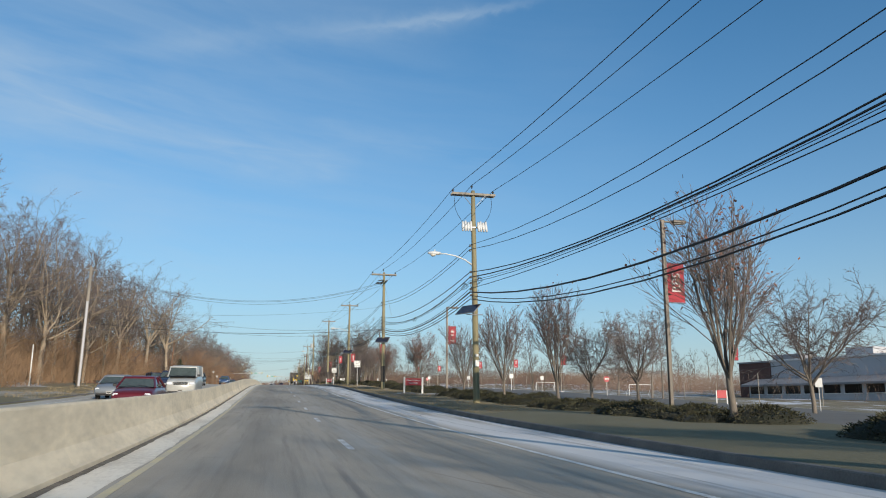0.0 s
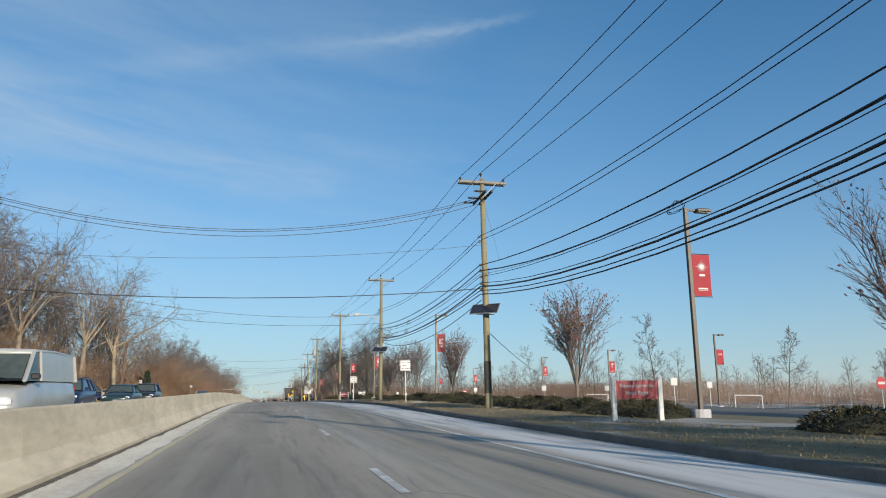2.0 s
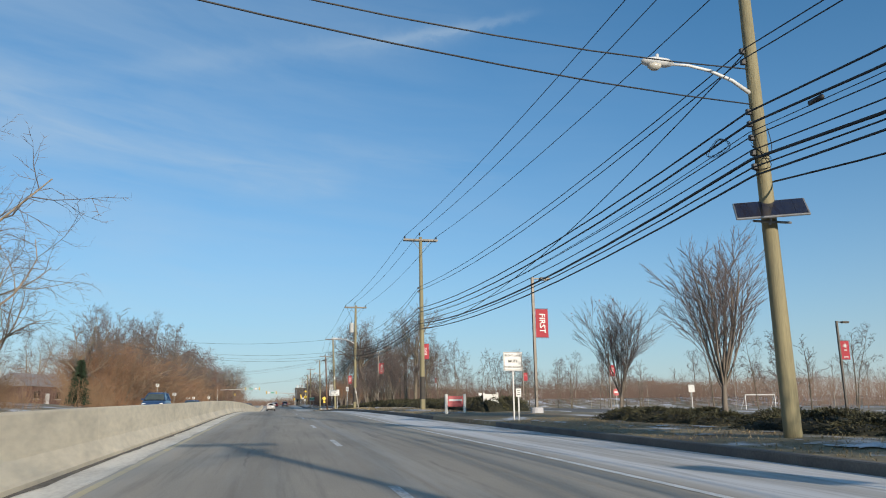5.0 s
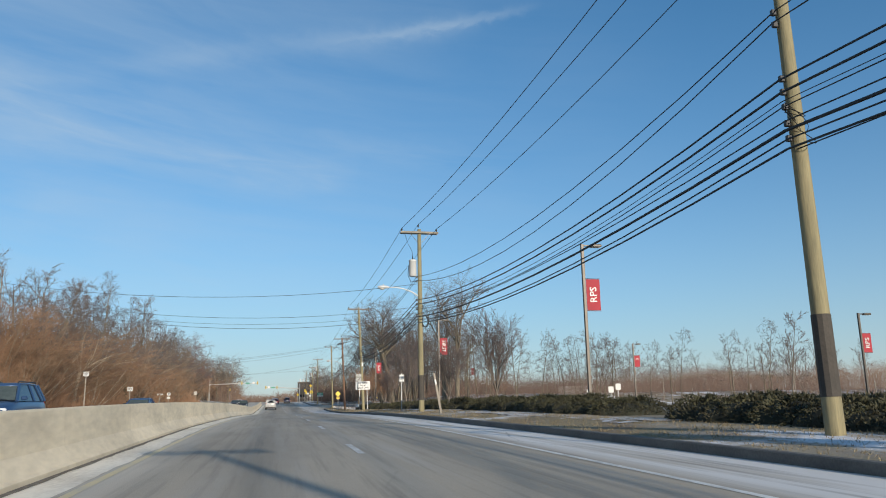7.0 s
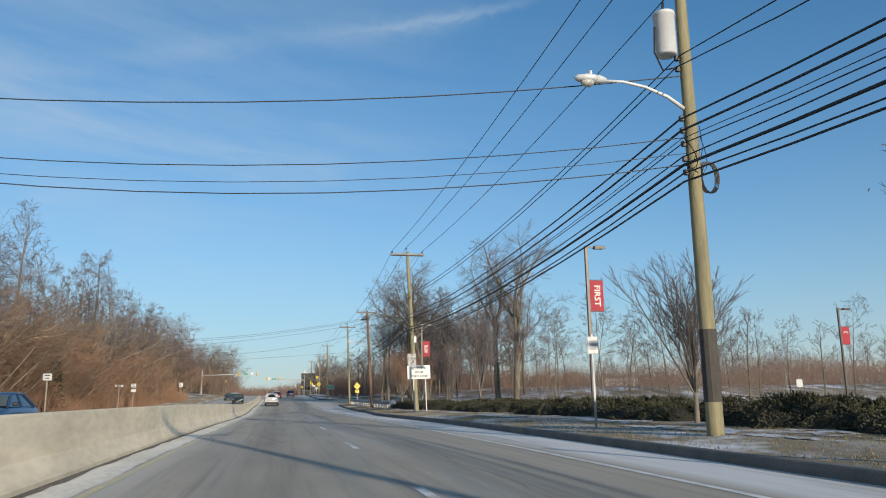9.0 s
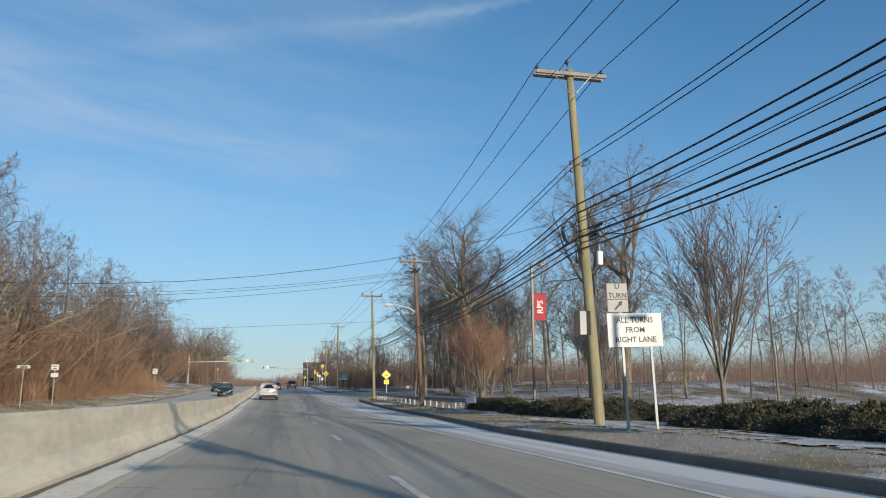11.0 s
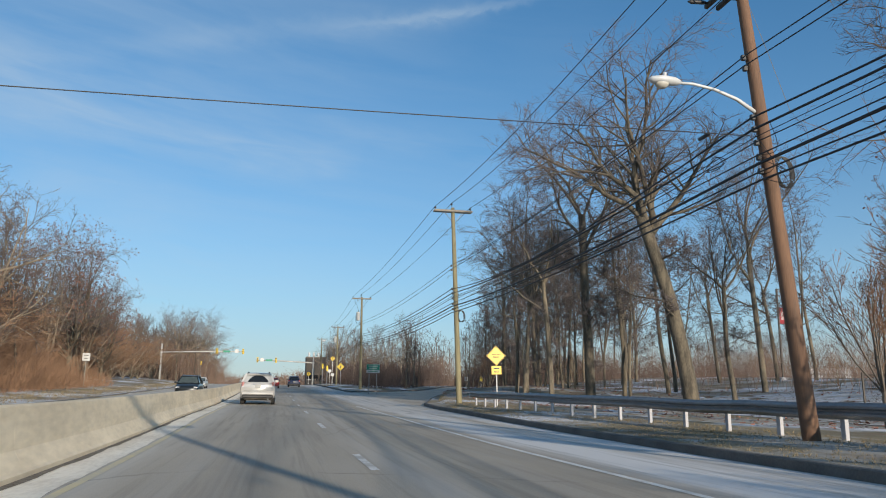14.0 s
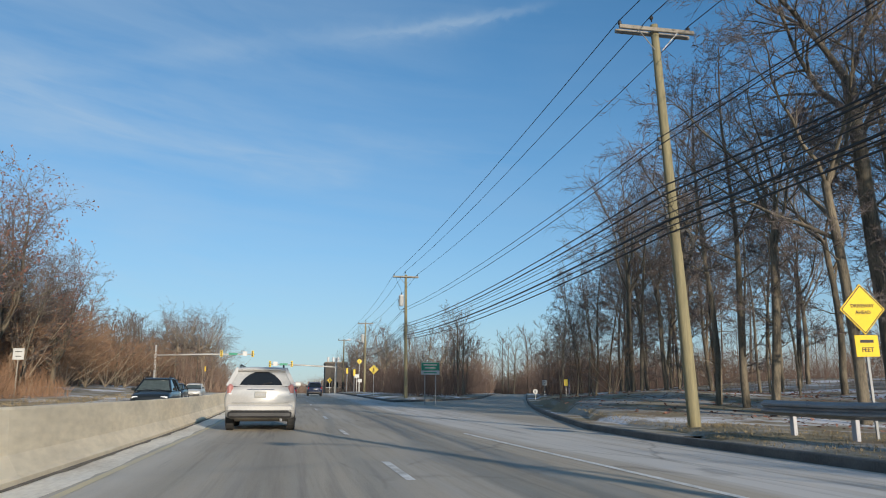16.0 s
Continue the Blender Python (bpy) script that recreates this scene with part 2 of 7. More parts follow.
def road_material():
    m = mat("asphalt", (0.45, 0.39, 0.305), (0.35, 0.305, 0.243), 0.88, 0.5, 60, 0.25, stretch=(1, 0.22, 1))
    n, l = m.node_tree.nodes, m.node_tree.links
    p = n["Principled BSDF"]
    base = p.inputs["Base Color"].links[0].from_socket
    tc = n.new("ShaderNodeTexCoord")
    sx = n.new("ShaderNodeSeparateXYZ")
    l.new(tc.outputs["Object"], sx.inputs[0])

    def rng(a, b, lo=0.0, hi=1.0, axis=0):
        r = n.new("ShaderNodeMapRange")
        for i, v in enumerate((a, b, lo, hi)):
            r.inputs[i + 1].default_value = v
        l.new(sx.outputs[axis], r.inputs[0])
        return r.outputs[0]

    def mul(a, b):
        k = n.new("ShaderNodeMath")
        k.operation = "MULTIPLY"
        for i, v in enumerate((a, b)):
            if isinstance(v, float):
                k.inputs[i].default_value = v
            else:
                l.new(v, k.inputs[i])
        return k.outputs[0]

    def streak(scale, sy, lo, hi, w=0.0):
        mp = n.new("ShaderNodeMapping")
        mp.inputs["Scale"].default_value = (1, sy, 1)
        mp.inputs["Location"].default_value = (w, w, 0)
        l.new(tc.outputs["Object"], mp.inputs[0])
        t = n.new("ShaderNodeTexNoise")
        t.inputs["Scale"].default_value, t.inputs["Detail"].default_value, t.inputs["Roughness"].default_value = scale, 6, 0.62
        l.new(mp.outputs[0], t.inputs["Vector"])
        r = n.new("ShaderNodeMapRange")
        for i, v in enumerate((lo, hi)):
            r.inputs[i + 1].default_value = v
        l.new(t.outputs[0], r.inputs[0])
        return r.outputs[0]

    def over(under, fac, col):
        k = n.new("ShaderNodeMix")
        k.data_type = "RGBA"
        l.new(fac, k.inputs[0]), l.new(under, k.inputs[6])
        k.inputs[7].default_value = (*col, 1)
        return k.outputs[2]

    def strip_of(mid, half):
        return mul(rng(mid - half, mid), rng(mid, mid + half, 1.0, 0.0))

    def cracks(scale, sy, wide, w):
        mp = n.new("ShaderNodeMapping")
        mp.inputs["Scale"].default_value, mp.inputs["Location"].default_value = (1, sy, 0), (w, w, 0)
        l.new(tc.outputs["Object"], mp.inputs[0])
        wob = n.new("ShaderNodeTexNoise")
        wob.inputs["Scale"].default_value = 1.5
        l.new(mp.outputs[0], wob.inputs["Vector"])
        ad = n.new("ShaderNodeMix")
        ad.data_type = "VECTOR"
        ad.inputs[0].default_value = 0.25
        l.new(mp.outputs[0], ad.inputs[4]), l.new(wob.outputs["Color"], ad.inputs[5])
        v = n.new("ShaderNodeTexVoronoi")
        v.feature, v.inputs["Scale"].default_value = "DISTANCE_TO_EDGE", scale
        l.new(ad.outputs[1], v.inputs["Vector"])
        r = n.new("ShaderNodeMapRange")
        for i, q in enumerate((0.0, wide, 1.0, 0.0)):
            r.inputs[i + 1].default_value = q
        l.new(v.outputs["Distance"], r.inputs[0])
        return r.outputs[0]

    # oil down the middle of each lane, thin scuffs along the way, tarred cracks
    c = over(base, mul(mul(strip_of(-0.3, 0.75), streak(1.2, 0.05, 0.25, 0.55, 21.0)), 0.55), (0.20, 0.178, 0.142))
    c = over(c, mul(mul(strip_of(3.25, 0.8), streak(1.2, 0.05, 0.25, 0.55, 23.0)), 0.3), (0.24, 0.213, 0.17))
    c = over(c, mul(streak(5.5, 0.008, 0.50, 0.68, 5.0), 0.5), (0.215, 0.19, 0.152))
    c = over(c, mul(streak(0.16, 0.35, 0.52, 0.70, 41.0), 0.45), (0.20, 0.178, 0.145))
    # dried road salt on the shoulders, in pale lines by the lane dashes, sand by the barrier
    salt = mul(mul(rng(4.95, 5.6), rng(8.2, 9.6, 1.0, 0.1)), streak(1.1, 0.035, 0.30, 0.50))
    c = over(c, mul(salt, rng(262.0, 286.0, 0.95, 0.55, 1)), (0.70, 0.685, 0.66))
    c = over(c, mul(mul(rng(4.9, 5.6), streak(3.2, 0.018, 0.53, 0.66, 9.0)), 0.62), (0.27, 0.25, 0.22))
    c = over(c, mul(mul(strip_of(2.05, 0.75), streak(2.4, 0.022, 0.42, 0.66, 7.0)), 0.62), (0.50, 0.475, 0.43))
    c = over(c, mul(mul(rng(5.2, 4.4, 0.0, 1.0), streak(1.6, 0.03, 0.5, 0.75, 7.0)), 0.4), (0.42, 0.40, 0.37))
    c = over(c, mul(mul(rng(-1.6, -2.2), streak(1.4, 0.10, 0.2, 0.5, 3.0)), 0.4), (0.72, 0.68, 0.60))
    c = over(c, mul(mul(cracks(0.27, 0.3, 0.007, 2.0), streak(0.2, 0.5, 0.50, 0.58, 51.0)), 0.42), (0.10, 0.092, 0.08))
    c = over(c, mul(streak(2.3, 0.015, 0.62, 0.72, 11.0), 0.5), (0.13, 0.128, 0.122))
    l.new(c, p.inputs["Base Color"])
    return m


def ground_material():
    m = mat("winter_ground", (0.30, 0.24, 0.14), (0.165, 0.138, 0.082), 0.95, 0.35, 14, 0.8)
    n, l = m.node_tree.nodes, m.node_tree.links
    p = n["Principled BSDF"]
    base = p.inputs["Base Color"].links[0].from_socket
    tc = n.new("ShaderNodeTexCoord")

    def patch(scale, lo, hi, w):
        mp = n.new("ShaderNodeMapping")
        mp.inputs["Location"].default_value = (w, w, 0)
        mp.inputs["Scale"].default_value = (1, 0.45, 1)
        l.new(tc.outputs["Object"], mp.inputs[0])
        t = n.new("ShaderNodeTexNoise")
        t.inputs["Scale"].default_value, t.inputs["Detail"].default_value, t.inputs["Roughness"].default_value = scale, 8, 0.66
        l.new(mp.outputs[0], t.inputs["Vector"])
        r = n.new("ShaderNodeMapRange")
        r.inputs[1].default_value, r.inputs[2].default_value = lo, hi
        l.new(t.outputs[0], r.inputs[0])
        return r.outputs[0]

    def over(under, fac, col):
        k = n.new("ShaderNodeMix")
        k.data_type = "RGBA"
        l.new(fac, k.inputs[0]), l.new(under, k.inputs[6])
        k.inputs[7].default_value = (*col, 1)
        return k.outputs[2]

    c = over(base, patch(0.6, 0.5, 0.62, 4.0), (0.21, 0.15, 0.09))
    sy = n.new("ShaderNodeSeparateXYZ")
    l.new(tc.outputs["Object"], sy.inputs[0])
    band = n.new("ShaderNodeMapRange")
    for i, v in enumerate((130.0, 175.0, 0.0, 0.3)):
        band.inputs[i + 1].default_value = v
    l.new(sy.outputs[1], band.inputs[0])
    some = n.new("ShaderNodeMath")
    some.operation = "MAXIMUM"
    far_snow = n.new("ShaderNodeMath")
    far_snow.operation = "MULTIPLY"
    l.new(band.outputs[0], far_snow.inputs[0]), l.new(patch(0.42, 0.47, 0.56, 17.0), far_snow.inputs[1])
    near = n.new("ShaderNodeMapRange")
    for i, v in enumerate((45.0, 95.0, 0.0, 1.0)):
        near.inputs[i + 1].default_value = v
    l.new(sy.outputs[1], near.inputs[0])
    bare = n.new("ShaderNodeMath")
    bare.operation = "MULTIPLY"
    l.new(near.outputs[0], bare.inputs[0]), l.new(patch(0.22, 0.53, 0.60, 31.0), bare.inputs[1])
    # greener turf towards the start, its colour also darkened for tree shade
    shaded_turf = n.new("ShaderNodeMath")
    shaded_turf.operation = "MULTIPLY_ADD"
    shaded_turf.inputs[1].default_value, shaded_turf.inputs[2].default_value = -0.75, 0.75
    l.new(near.outputs[0], shaded_turf.inputs[0])
    c = over(c, shaded_turf.outputs[0], (0.14, 0.132, 0.072))
    l.new(bare.outputs[0], some.inputs[0]), l.new(far_snow.outputs[0], some.inputs[1])
    c = over(c, some.outputs[0], (0.70, 0.70, 0.72))
    l.new(c, p.inputs["Base Color"])
    return m


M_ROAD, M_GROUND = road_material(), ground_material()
M_LOT = mat("parking_asphalt", (0.175, 0.16, 0.14), (0.125, 0.116, 0.104), 0.9, 0.25, 30, 0.2)

# ---- mesh helpers ----


class Build:
    """Collects simple solids into one mesh."""

    def __init__(self):
        self.v, self.f, self.m = [], [], Matrix.Identity(4)

    def add(self, verts, faces):
        k = len(self.v)
        self.v += [tuple(self.m @ Vector(p)) for p in verts]
        self.f += [tuple(i + k for i in f) for f in faces]
        return self

    def box(self, cx, cy, cz, sx, sy, sz, bev=0.0):
        x, y, z = sx / 2, sy / 2, sz / 2
        if not bev:
            vs = [(cx + a * x, cy + b * y, cz + c * z) for a in (-1, 1) for b in (-1, 1) for c in (-1, 1)]
            return self.add(vs, [(0, 1, 3, 2), (4, 6, 7, 5), (0, 4, 5, 1), (2, 3, 7, 6), (0, 2, 6, 4), (1, 5, 7, 3)])
        rings = []
        for dz, k in ((-z, bev), (-z + bev, 0), (z - bev, 0), (z, bev)):
            a, b = x - k, y - k
            c = min(bev, a * 0.9, b * 0.9)
            rings.append([(cx + px, cy + py, cz + dz) for px, py in ((-a + c, -b), (a - c, -b), (a, -b + c), (a, b - c), (a - c, b), (-a + c, b), (-a, b - c), (-a, -b + c))])
        return self.loft(rings)

    def loft(self, rings, caps=True, closed=True):
        n = len(rings[0])
        vs = [p for r in rings for p in r]
        fs = []
        for i in range(len(rings) - 1):
            for j in range(n if closed else n - 1):
                a, b = i * n + j, i * n + (j + 1) % n
                fs.append((a, b, b + n, a + n))
        if caps:
            fs += [tuple(range(n - 1, -1, -1)), tuple(range(len(vs) - n, len(vs)))]
        return self.add(vs, fs)

    def tube(self, pts, radii, n=6, caps=True):
        pts = [Vector(p) for p in pts]
        if isinstance(radii, (int, float)):
            radii = [radii] * len(pts)
        rings = []
        for i, p in enumerate(pts):
            d = (pts[min(i + 1, len(pts) - 1)] - pts[max(i - 1, 0)]).normalized()
            a = d.cross(Vector((0, 0, 1)) if abs(d.z) < 0.9 else Vector((1, 0, 0))).normalized()
            b = d.cross(a)
            rings.append([p + (a * math.cos(2 * math.pi * k / n) + b * math.sin(2 * math.pi * k / n)) * radii[i] for k in range(n)])
        return self.loft(rings, caps)

    def mesh(self, name, material, smooth=False):
        me = bpy.data.meshes.new(name)
        me.from_pydata(self.v, [], self.f)
        me.materials.append(material)
        if smooth:
            me.polygons.foreach_set("use_smooth", [True] * len(me.polygons))
        me.update()
        return me

    def ob(self, name, material, parent=None, label="", smooth=False):
        o = new(name, self.mesh(name, material, smooth))
        o.parent = parent
        return tagged(o, label)


def empty(name, m, label, category, group="", kind=""):
    e = new(name)
    e.empty_display_size = 0.2
    e.matrix_world = m
    return tagged(e, label, category, group, kind)


def letters(body, size, material, parent, m, label="", name="lettering"):
    cu = bpy.data.curves.new(name, "FONT")
    cu.body, cu.size, cu.align_x, cu.align_y, cu.extrude, cu.resolution_u = body, size, "CENTER", "CENTER", 0.003, 2
    cu.offset = size * 0.012
    tmp = new("tmp_text", cu)
    me = bpy.data.meshes.new_from_object(tmp.evaluated_get(bpy.context.evaluated_depsgraph_get()))
    bpy.data.objects.remove(tmp)
    me.materials.clear()
    me.materials.append(material)
    o = new(name, me)
    o.parent = parent
    o.matrix_local = m
    return tagged(o, label or "painted lettering")


# ---- the lie of the land ----
KNOT = 18.6
RISE = [-1.39, -0.96, -0.53, 0.0, 0.69, 1.47, 2.27, 2.94, 3.51, 4.10, 4.59, 4.94, 5.19, 5.36, 5.54, 5.81, 6.25, 6.71, 7.32, 7.95, 8.58, 9.22, 9.85, 10.4, 10.7, 10.85, 10.9, 10.9]


def Z(y):
    """Height of the road at y."""
    s = min(max((y + KNOT) / KNOT, 0.0), len(RISE) - 1.001)
    i = int(s)
    u = s - i
    p = [RISE[min(max(i + k, 0), len(RISE) - 1)] for k in (-1, 0, 1, 2)]
    return p[1] + 0.5 * u * (p[2] - p[0] + u * (2 * p[0] - 5 * p[1] + 4 * p[2] - p[3] + u * (3 * (p[1] - p[2]) + p[3] - p[0])))


def table(rows):
    xs, ys = [r[0] for r in rows], [r[1] for r in rows]
    return lambda y: float(np.interp(y, xs, ys))


bar_x = table([(-60, -2.45), (20, -2.52), (60, -2.75), (95, -2.80), (170, -3.2), (225, -2.85), (245, -2.95), (275, -3.3), (420, -3.4)])
kerb_x = table([(-60, 7.4), (57, 7.45), (90, 7.65), (100, 8.1), (130, 8.1), (138, 7.6), (168, 6.85), (226, 6.75), (243, 7.9), (252, 8.0), (274, 8.35), (288, 8.8), (335, 8.6), (420, 8.2)])
LEFT_EDGE = -12.4
drive_r = table([(288, 8.8), (294, 9.4), (300, 10.8), (308, 12.6), (318, 15.2), (330, 18.6), (352, 25.2), (400, 40.0), (440, 53.0)])
drive_l = table([(335, 8.8), (338, 11.0), (342, 14.0), (352, 20.0), (400, 34.5), (440, 47.0)])


def bumps(x, y, k=0.12):
    return noise.noise(Vector((x * k, y * k, 3.7)))


def fall(x, y):
    """How far the car park and the field lie below the road's level."""
    u = min(max((x - kerb_x(y) - 10) / 45, 0.0), 1.0)
    return 1.5 * u * u * (3 - 2 * u) * min(max((225 - y) / 65, 0.0), 1.0)


def G(x, y):
    """Height of the natural ground at (x, y)."""
    z = Z(y)
    k = kerb_x(y)
    if x >= k:
        if y > 286 and x < drive_r(y) + 0.9 and (y < 335 or x > drive_l(y) - 0.9):
            return z - 0.3
        d = x - k
        h = 0.16 + 0.15 * min(d / 2.0, 1.0) - 0.2 * min(max((d - 6) / 8, 0), 1)
        h += 0.05 * bumps(x, y, 0.35) * min(d, 1.0)
        if y > 290:
            h += 0.9 * math.exp(-((x - 20) / 6.0) ** 2 - ((y - 308) / 12.0) ** 2)
        u = min(max((d - 6) / 34, 0.0), 1.0)
        h += 2.2 * u * u * (3 - 2 * u) * min(max((y - 250) / 22, 0.0), 1.0) * min(max((372 - y) / 40, 0.0), 1.0)
        far = max(d - 60, 0)
        return z + h - fall(x, y) + min(far * 0.008, 3.0) * (0.6 + 0.4 * bumps(x, y, 0.01))
    if x <= LEFT_EDGE:
        d = LEFT_EDGE - x
        h = 0.06 + 0.15 * min(d / 2.0, 1.0) + 1.0 * min(max((d - 3) / 12, 0), 1) + 0.02 * max(d - 15, 0) * min(1, 60 / (d + 1))
        return z + h + 0.12 * bumps(x, y, 0.25) * min(d / 2, 1.0)
    return z - 0.5


rows_y = [-3500, -1500, -600, -250, -120, -60] + list(np.arange(-40, 430, 2.5)) + [440, 460, 490, 540, 620, 800, 1200, 2000, 4000]
offs_l = [0.0, 0.05, 0.5, 1.2, 2.2, 3.2, 4.5, 6, 8, 10, 13, 17, 22, 28, 36, 50, 75, 120, 220, 500, 1200, 4000]
offs_r = [0.10, 0.14, 0.5, 1.0, 1.7, 2.5, 3.5, 4.5, 5.5, 6.5, 7.5, 8.5, 9.5, 10.5, 11.5, 13, 14.5, 16, 18, 20, 22, 24, 26, 28, 30, 32, 35, 40, 46, 54, 65, 90, 140, 240, 500, 1200, 4000]
gv, gf = [], []
for y in rows_y:
    k = kerb_x(y)
    xs = [LEFT_EDGE - o for o in reversed(offs_l)] + [LEFT_EDGE + 0.02, 0.0, k - 0.03] + [k + o for o in offs_r]
    for x in xs:
        gv.append((x, y, G(x, y)))
cols = len(xs)
for j in range(len(rows_y) - 1):
    for i in range(cols - 1):
        a = j * cols + i
        gf.append((a, a + 1, a + cols + 1, a + cols))
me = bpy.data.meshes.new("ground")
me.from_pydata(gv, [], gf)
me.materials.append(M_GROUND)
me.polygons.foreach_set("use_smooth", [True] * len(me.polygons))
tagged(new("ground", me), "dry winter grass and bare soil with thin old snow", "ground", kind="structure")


def strip(name, ys, xa, xb, lift, material, parent=None, label="", category="", kind="structure", n=2):
    """A sheet between the lines xa(y) and xb(y), lift metres over the road's level."""
    v, f = [], []
    for y in ys:
        for i in range(n):
            u = i / (n - 1)
            v.append((xa(y) * (1 - u) + xb(y) * u, y, Z(y) + lift - (fall(xa(y) * (1 - u) + xb(y) * u, y) if category == "car park" else 0.0)))
    for j in range(len(ys) - 1):
        for i in range(n - 1):
            a = j * n + i
            f.append((a, a + 1, a + n + 1, a + n))
    me = bpy.data.meshes.new(name)
    me.from_pydata(v, [], f)
    me.materials.append(material)
    me.polygons.foreach_set("use_smooth", [True] * len(f))
    o = new(name, me)
    o.parent = parent
    return tagged(o, label, category, "", kind)


ROAD_YS = list(np.arange(-60, 622, 2.0))
road = strip("road", ROAD_YS, lambda y: LEFT_EDGE - 0.3, lambda y: kerb_x(y) + 0.02, 0.0, M_ROAD, None, "grey asphalt highway with dried salt on the shoulders", "road", n=12)


def line(name, ya, yb, x, w, material, label):
    ys = list(np.arange(ya, yb, 2.0)) + [yb]
    return strip(name, ys, lambda y: x(y) - w / 2, lambda y: x(y) + w / 2, 0.005, material, road, label, kind="")


line("edge_line", -40, 292, lambda y: 4.92, 0.13, M_LINE, "worn white edge line")
line("yellow_line", -40, 345, lambda y: bar_x(y) + 0.78, 0.12, M_YLINE, "faded yellow edge line")
rag = lambda y, k, a: a * noise.noise(Vector((k, y * 0.55, 0))) + 0.6 * a * noise.noise(Vector((k, y * 2.3, 4.0)))
fine_ys = list(np.arange(-40, 345.1, 0.5))
strip("sand_strip", fine_ys, lambda y: bar_x(y) + 0.05, lambda y: bar_x(y) + 0.66 + rag(y, 0.7, 0.07), 0.004, M_SAND, road, "pale salt and sand lying along the barrier", kind="")
strip("gutter_dirt", fine_ys, lambda y: bar_x(y) + 0.005, lambda y: bar_x(y) + 0.13 + rag(y, 0.2, 0.07), 0.009, M_DIRT, road, "dark grit along the barrier foot", kind="")
line("left_edge_line", -40, 345, lambda y: bar_x(y) - 1.15, 0.12, M_YLINE, "faded yellow edge line")
line("left_shoulder_line", -40, 400, lambda y: -11.0, 0.12, M_LINE, "worn white edge line")
ends_y = [2.5, 14, 25.6, 36.7, 46.8, 56.8, 68.3, 78.7, 89, 99.4, 110.5, 121.6, 133, 144.9, 156.9, 168.8, 180.5, 190.8, 202.2, 213.9, 226, 237.6, 247.9, 259.5, 271.5, 283, 294.5, 306, 317.5, 329, 340.5]
for y in ends_y:
    line("lane_dash", y - 2.9, y, lambda y: 1.55, 0.13, M_DASH, "worn white lane dash")
    line("lane_dash", y - 2.9, y, lambda y: -7.4, 0.13, M_DASH, "worn white lane dash")
line("stop_line", 384, 384.6, lambda y: 3.2, 7.0, M_LINE, "white stop line")

# driveway that leaves to the right, its kerbs and the island beyond it
ys = list(np.arange(286, 441, 2.0))
strip("side_road", ys, lambda y: kerb_x(y) - 0.5 if y < 335 else drive_l(y), drive_r, 0.004, M_ROAD, None, "grey asphalt side road branching off", "road", n=6)


def kerb(name, pts, side, wide=0.15, high=0.17):
    """A kerb along pts; side +1 when its bank lies to the right of the way."""
    b, rings = Build(), []
    for i, p in enumerate(pts):
        d = (Vector(pts[min(i + 1, len(pts) - 1)]) - Vector(pts[max(i - 1, 0)])).normalized()
        nx = Vector((d.y, -d.x)) * side
        z = Z(p[1])
        q = lambda o, h: (p[0] + nx.x * o, p[1] + nx.y * o, z + h)
        rings.append([q(0, -0.3), q(0.01, high - 0.02), q(0.035, high), q(wide, high + 0.005), q(wide, -0.3)])
    return tagged(b.loft(rings).ob(name, M_KERB), "grey concrete kerb with dirt in its gutter", "kerb", kind="structure")


kerb("kerb_south", [(kerb_x(y), y) for y in np.arange(-60, 129.1, 1.5)] + [(8.5, 130.2), (9.6, 131.2), (11.5, 131.8)], 1)
kerb("kerb_middle", [(11.5, 136.6), (9.2, 137.0), (8.0, 137.8)] + [(kerb_x(y), y) for y in np.arange(139, 287, 1.5)] + [(drive_r(y), y) for y in np.arange(288, 441, 2.0)], 1)
kerb("kerb_island", [(drive_l(y), y) for y in np.arange(438, 336, -3.0)] + [(9.3, 335.6), (8.75, 335.4), (8.6, 336.4)] + [(kerb_x(y), y) for y in np.arange(338, 600, 4.0)], -1)
kerb("kerb_left", [(LEFT_EDGE, y) for y in np.arange(-60, 400, 3.0)], -1, high=0.1)
strip("verge_side_road", list(np.arange(287, 441, 2.0)), lambda y: drive_r(y) + 0.13, lambda y: drive_r(y) + 2.6, 0.16, M_GROUND, None, "dry grass verge beside the side road", "verge")
strip("verge_island", list(np.arange(337, 441, 2.0)), lambda y: kerb_x(y) + 0.13, lambda y: max(drive_l(y) - 0.13, kerb_x(y) + 0.3), 0.16, M_GROUND, None, "dry grass island between two roads", "verge", n=4)
strip("entrance_apron", [130.2, 132, 134, 136, 137.6], lambda y: kerb_x(y) - 0.05, lambda y: 16.0, 0.19, M_LOT, None, "pale asphalt apron of the car park entrance", "driveway")
for o in bpy.data.objects:
    if o.name == "entrance_apron":
        for p in o.data.vertices:
            if p.co.x < 12:
                p.co.z = Z(p.co.y) + 0.006
strip("parking_lot", list(np.arange(-10, 236, 3.0)), lambda y: 15.6, lambda y: 43.0, 0.225, M_LOT, None, "worn grey asphalt car park", "car park", n=12)


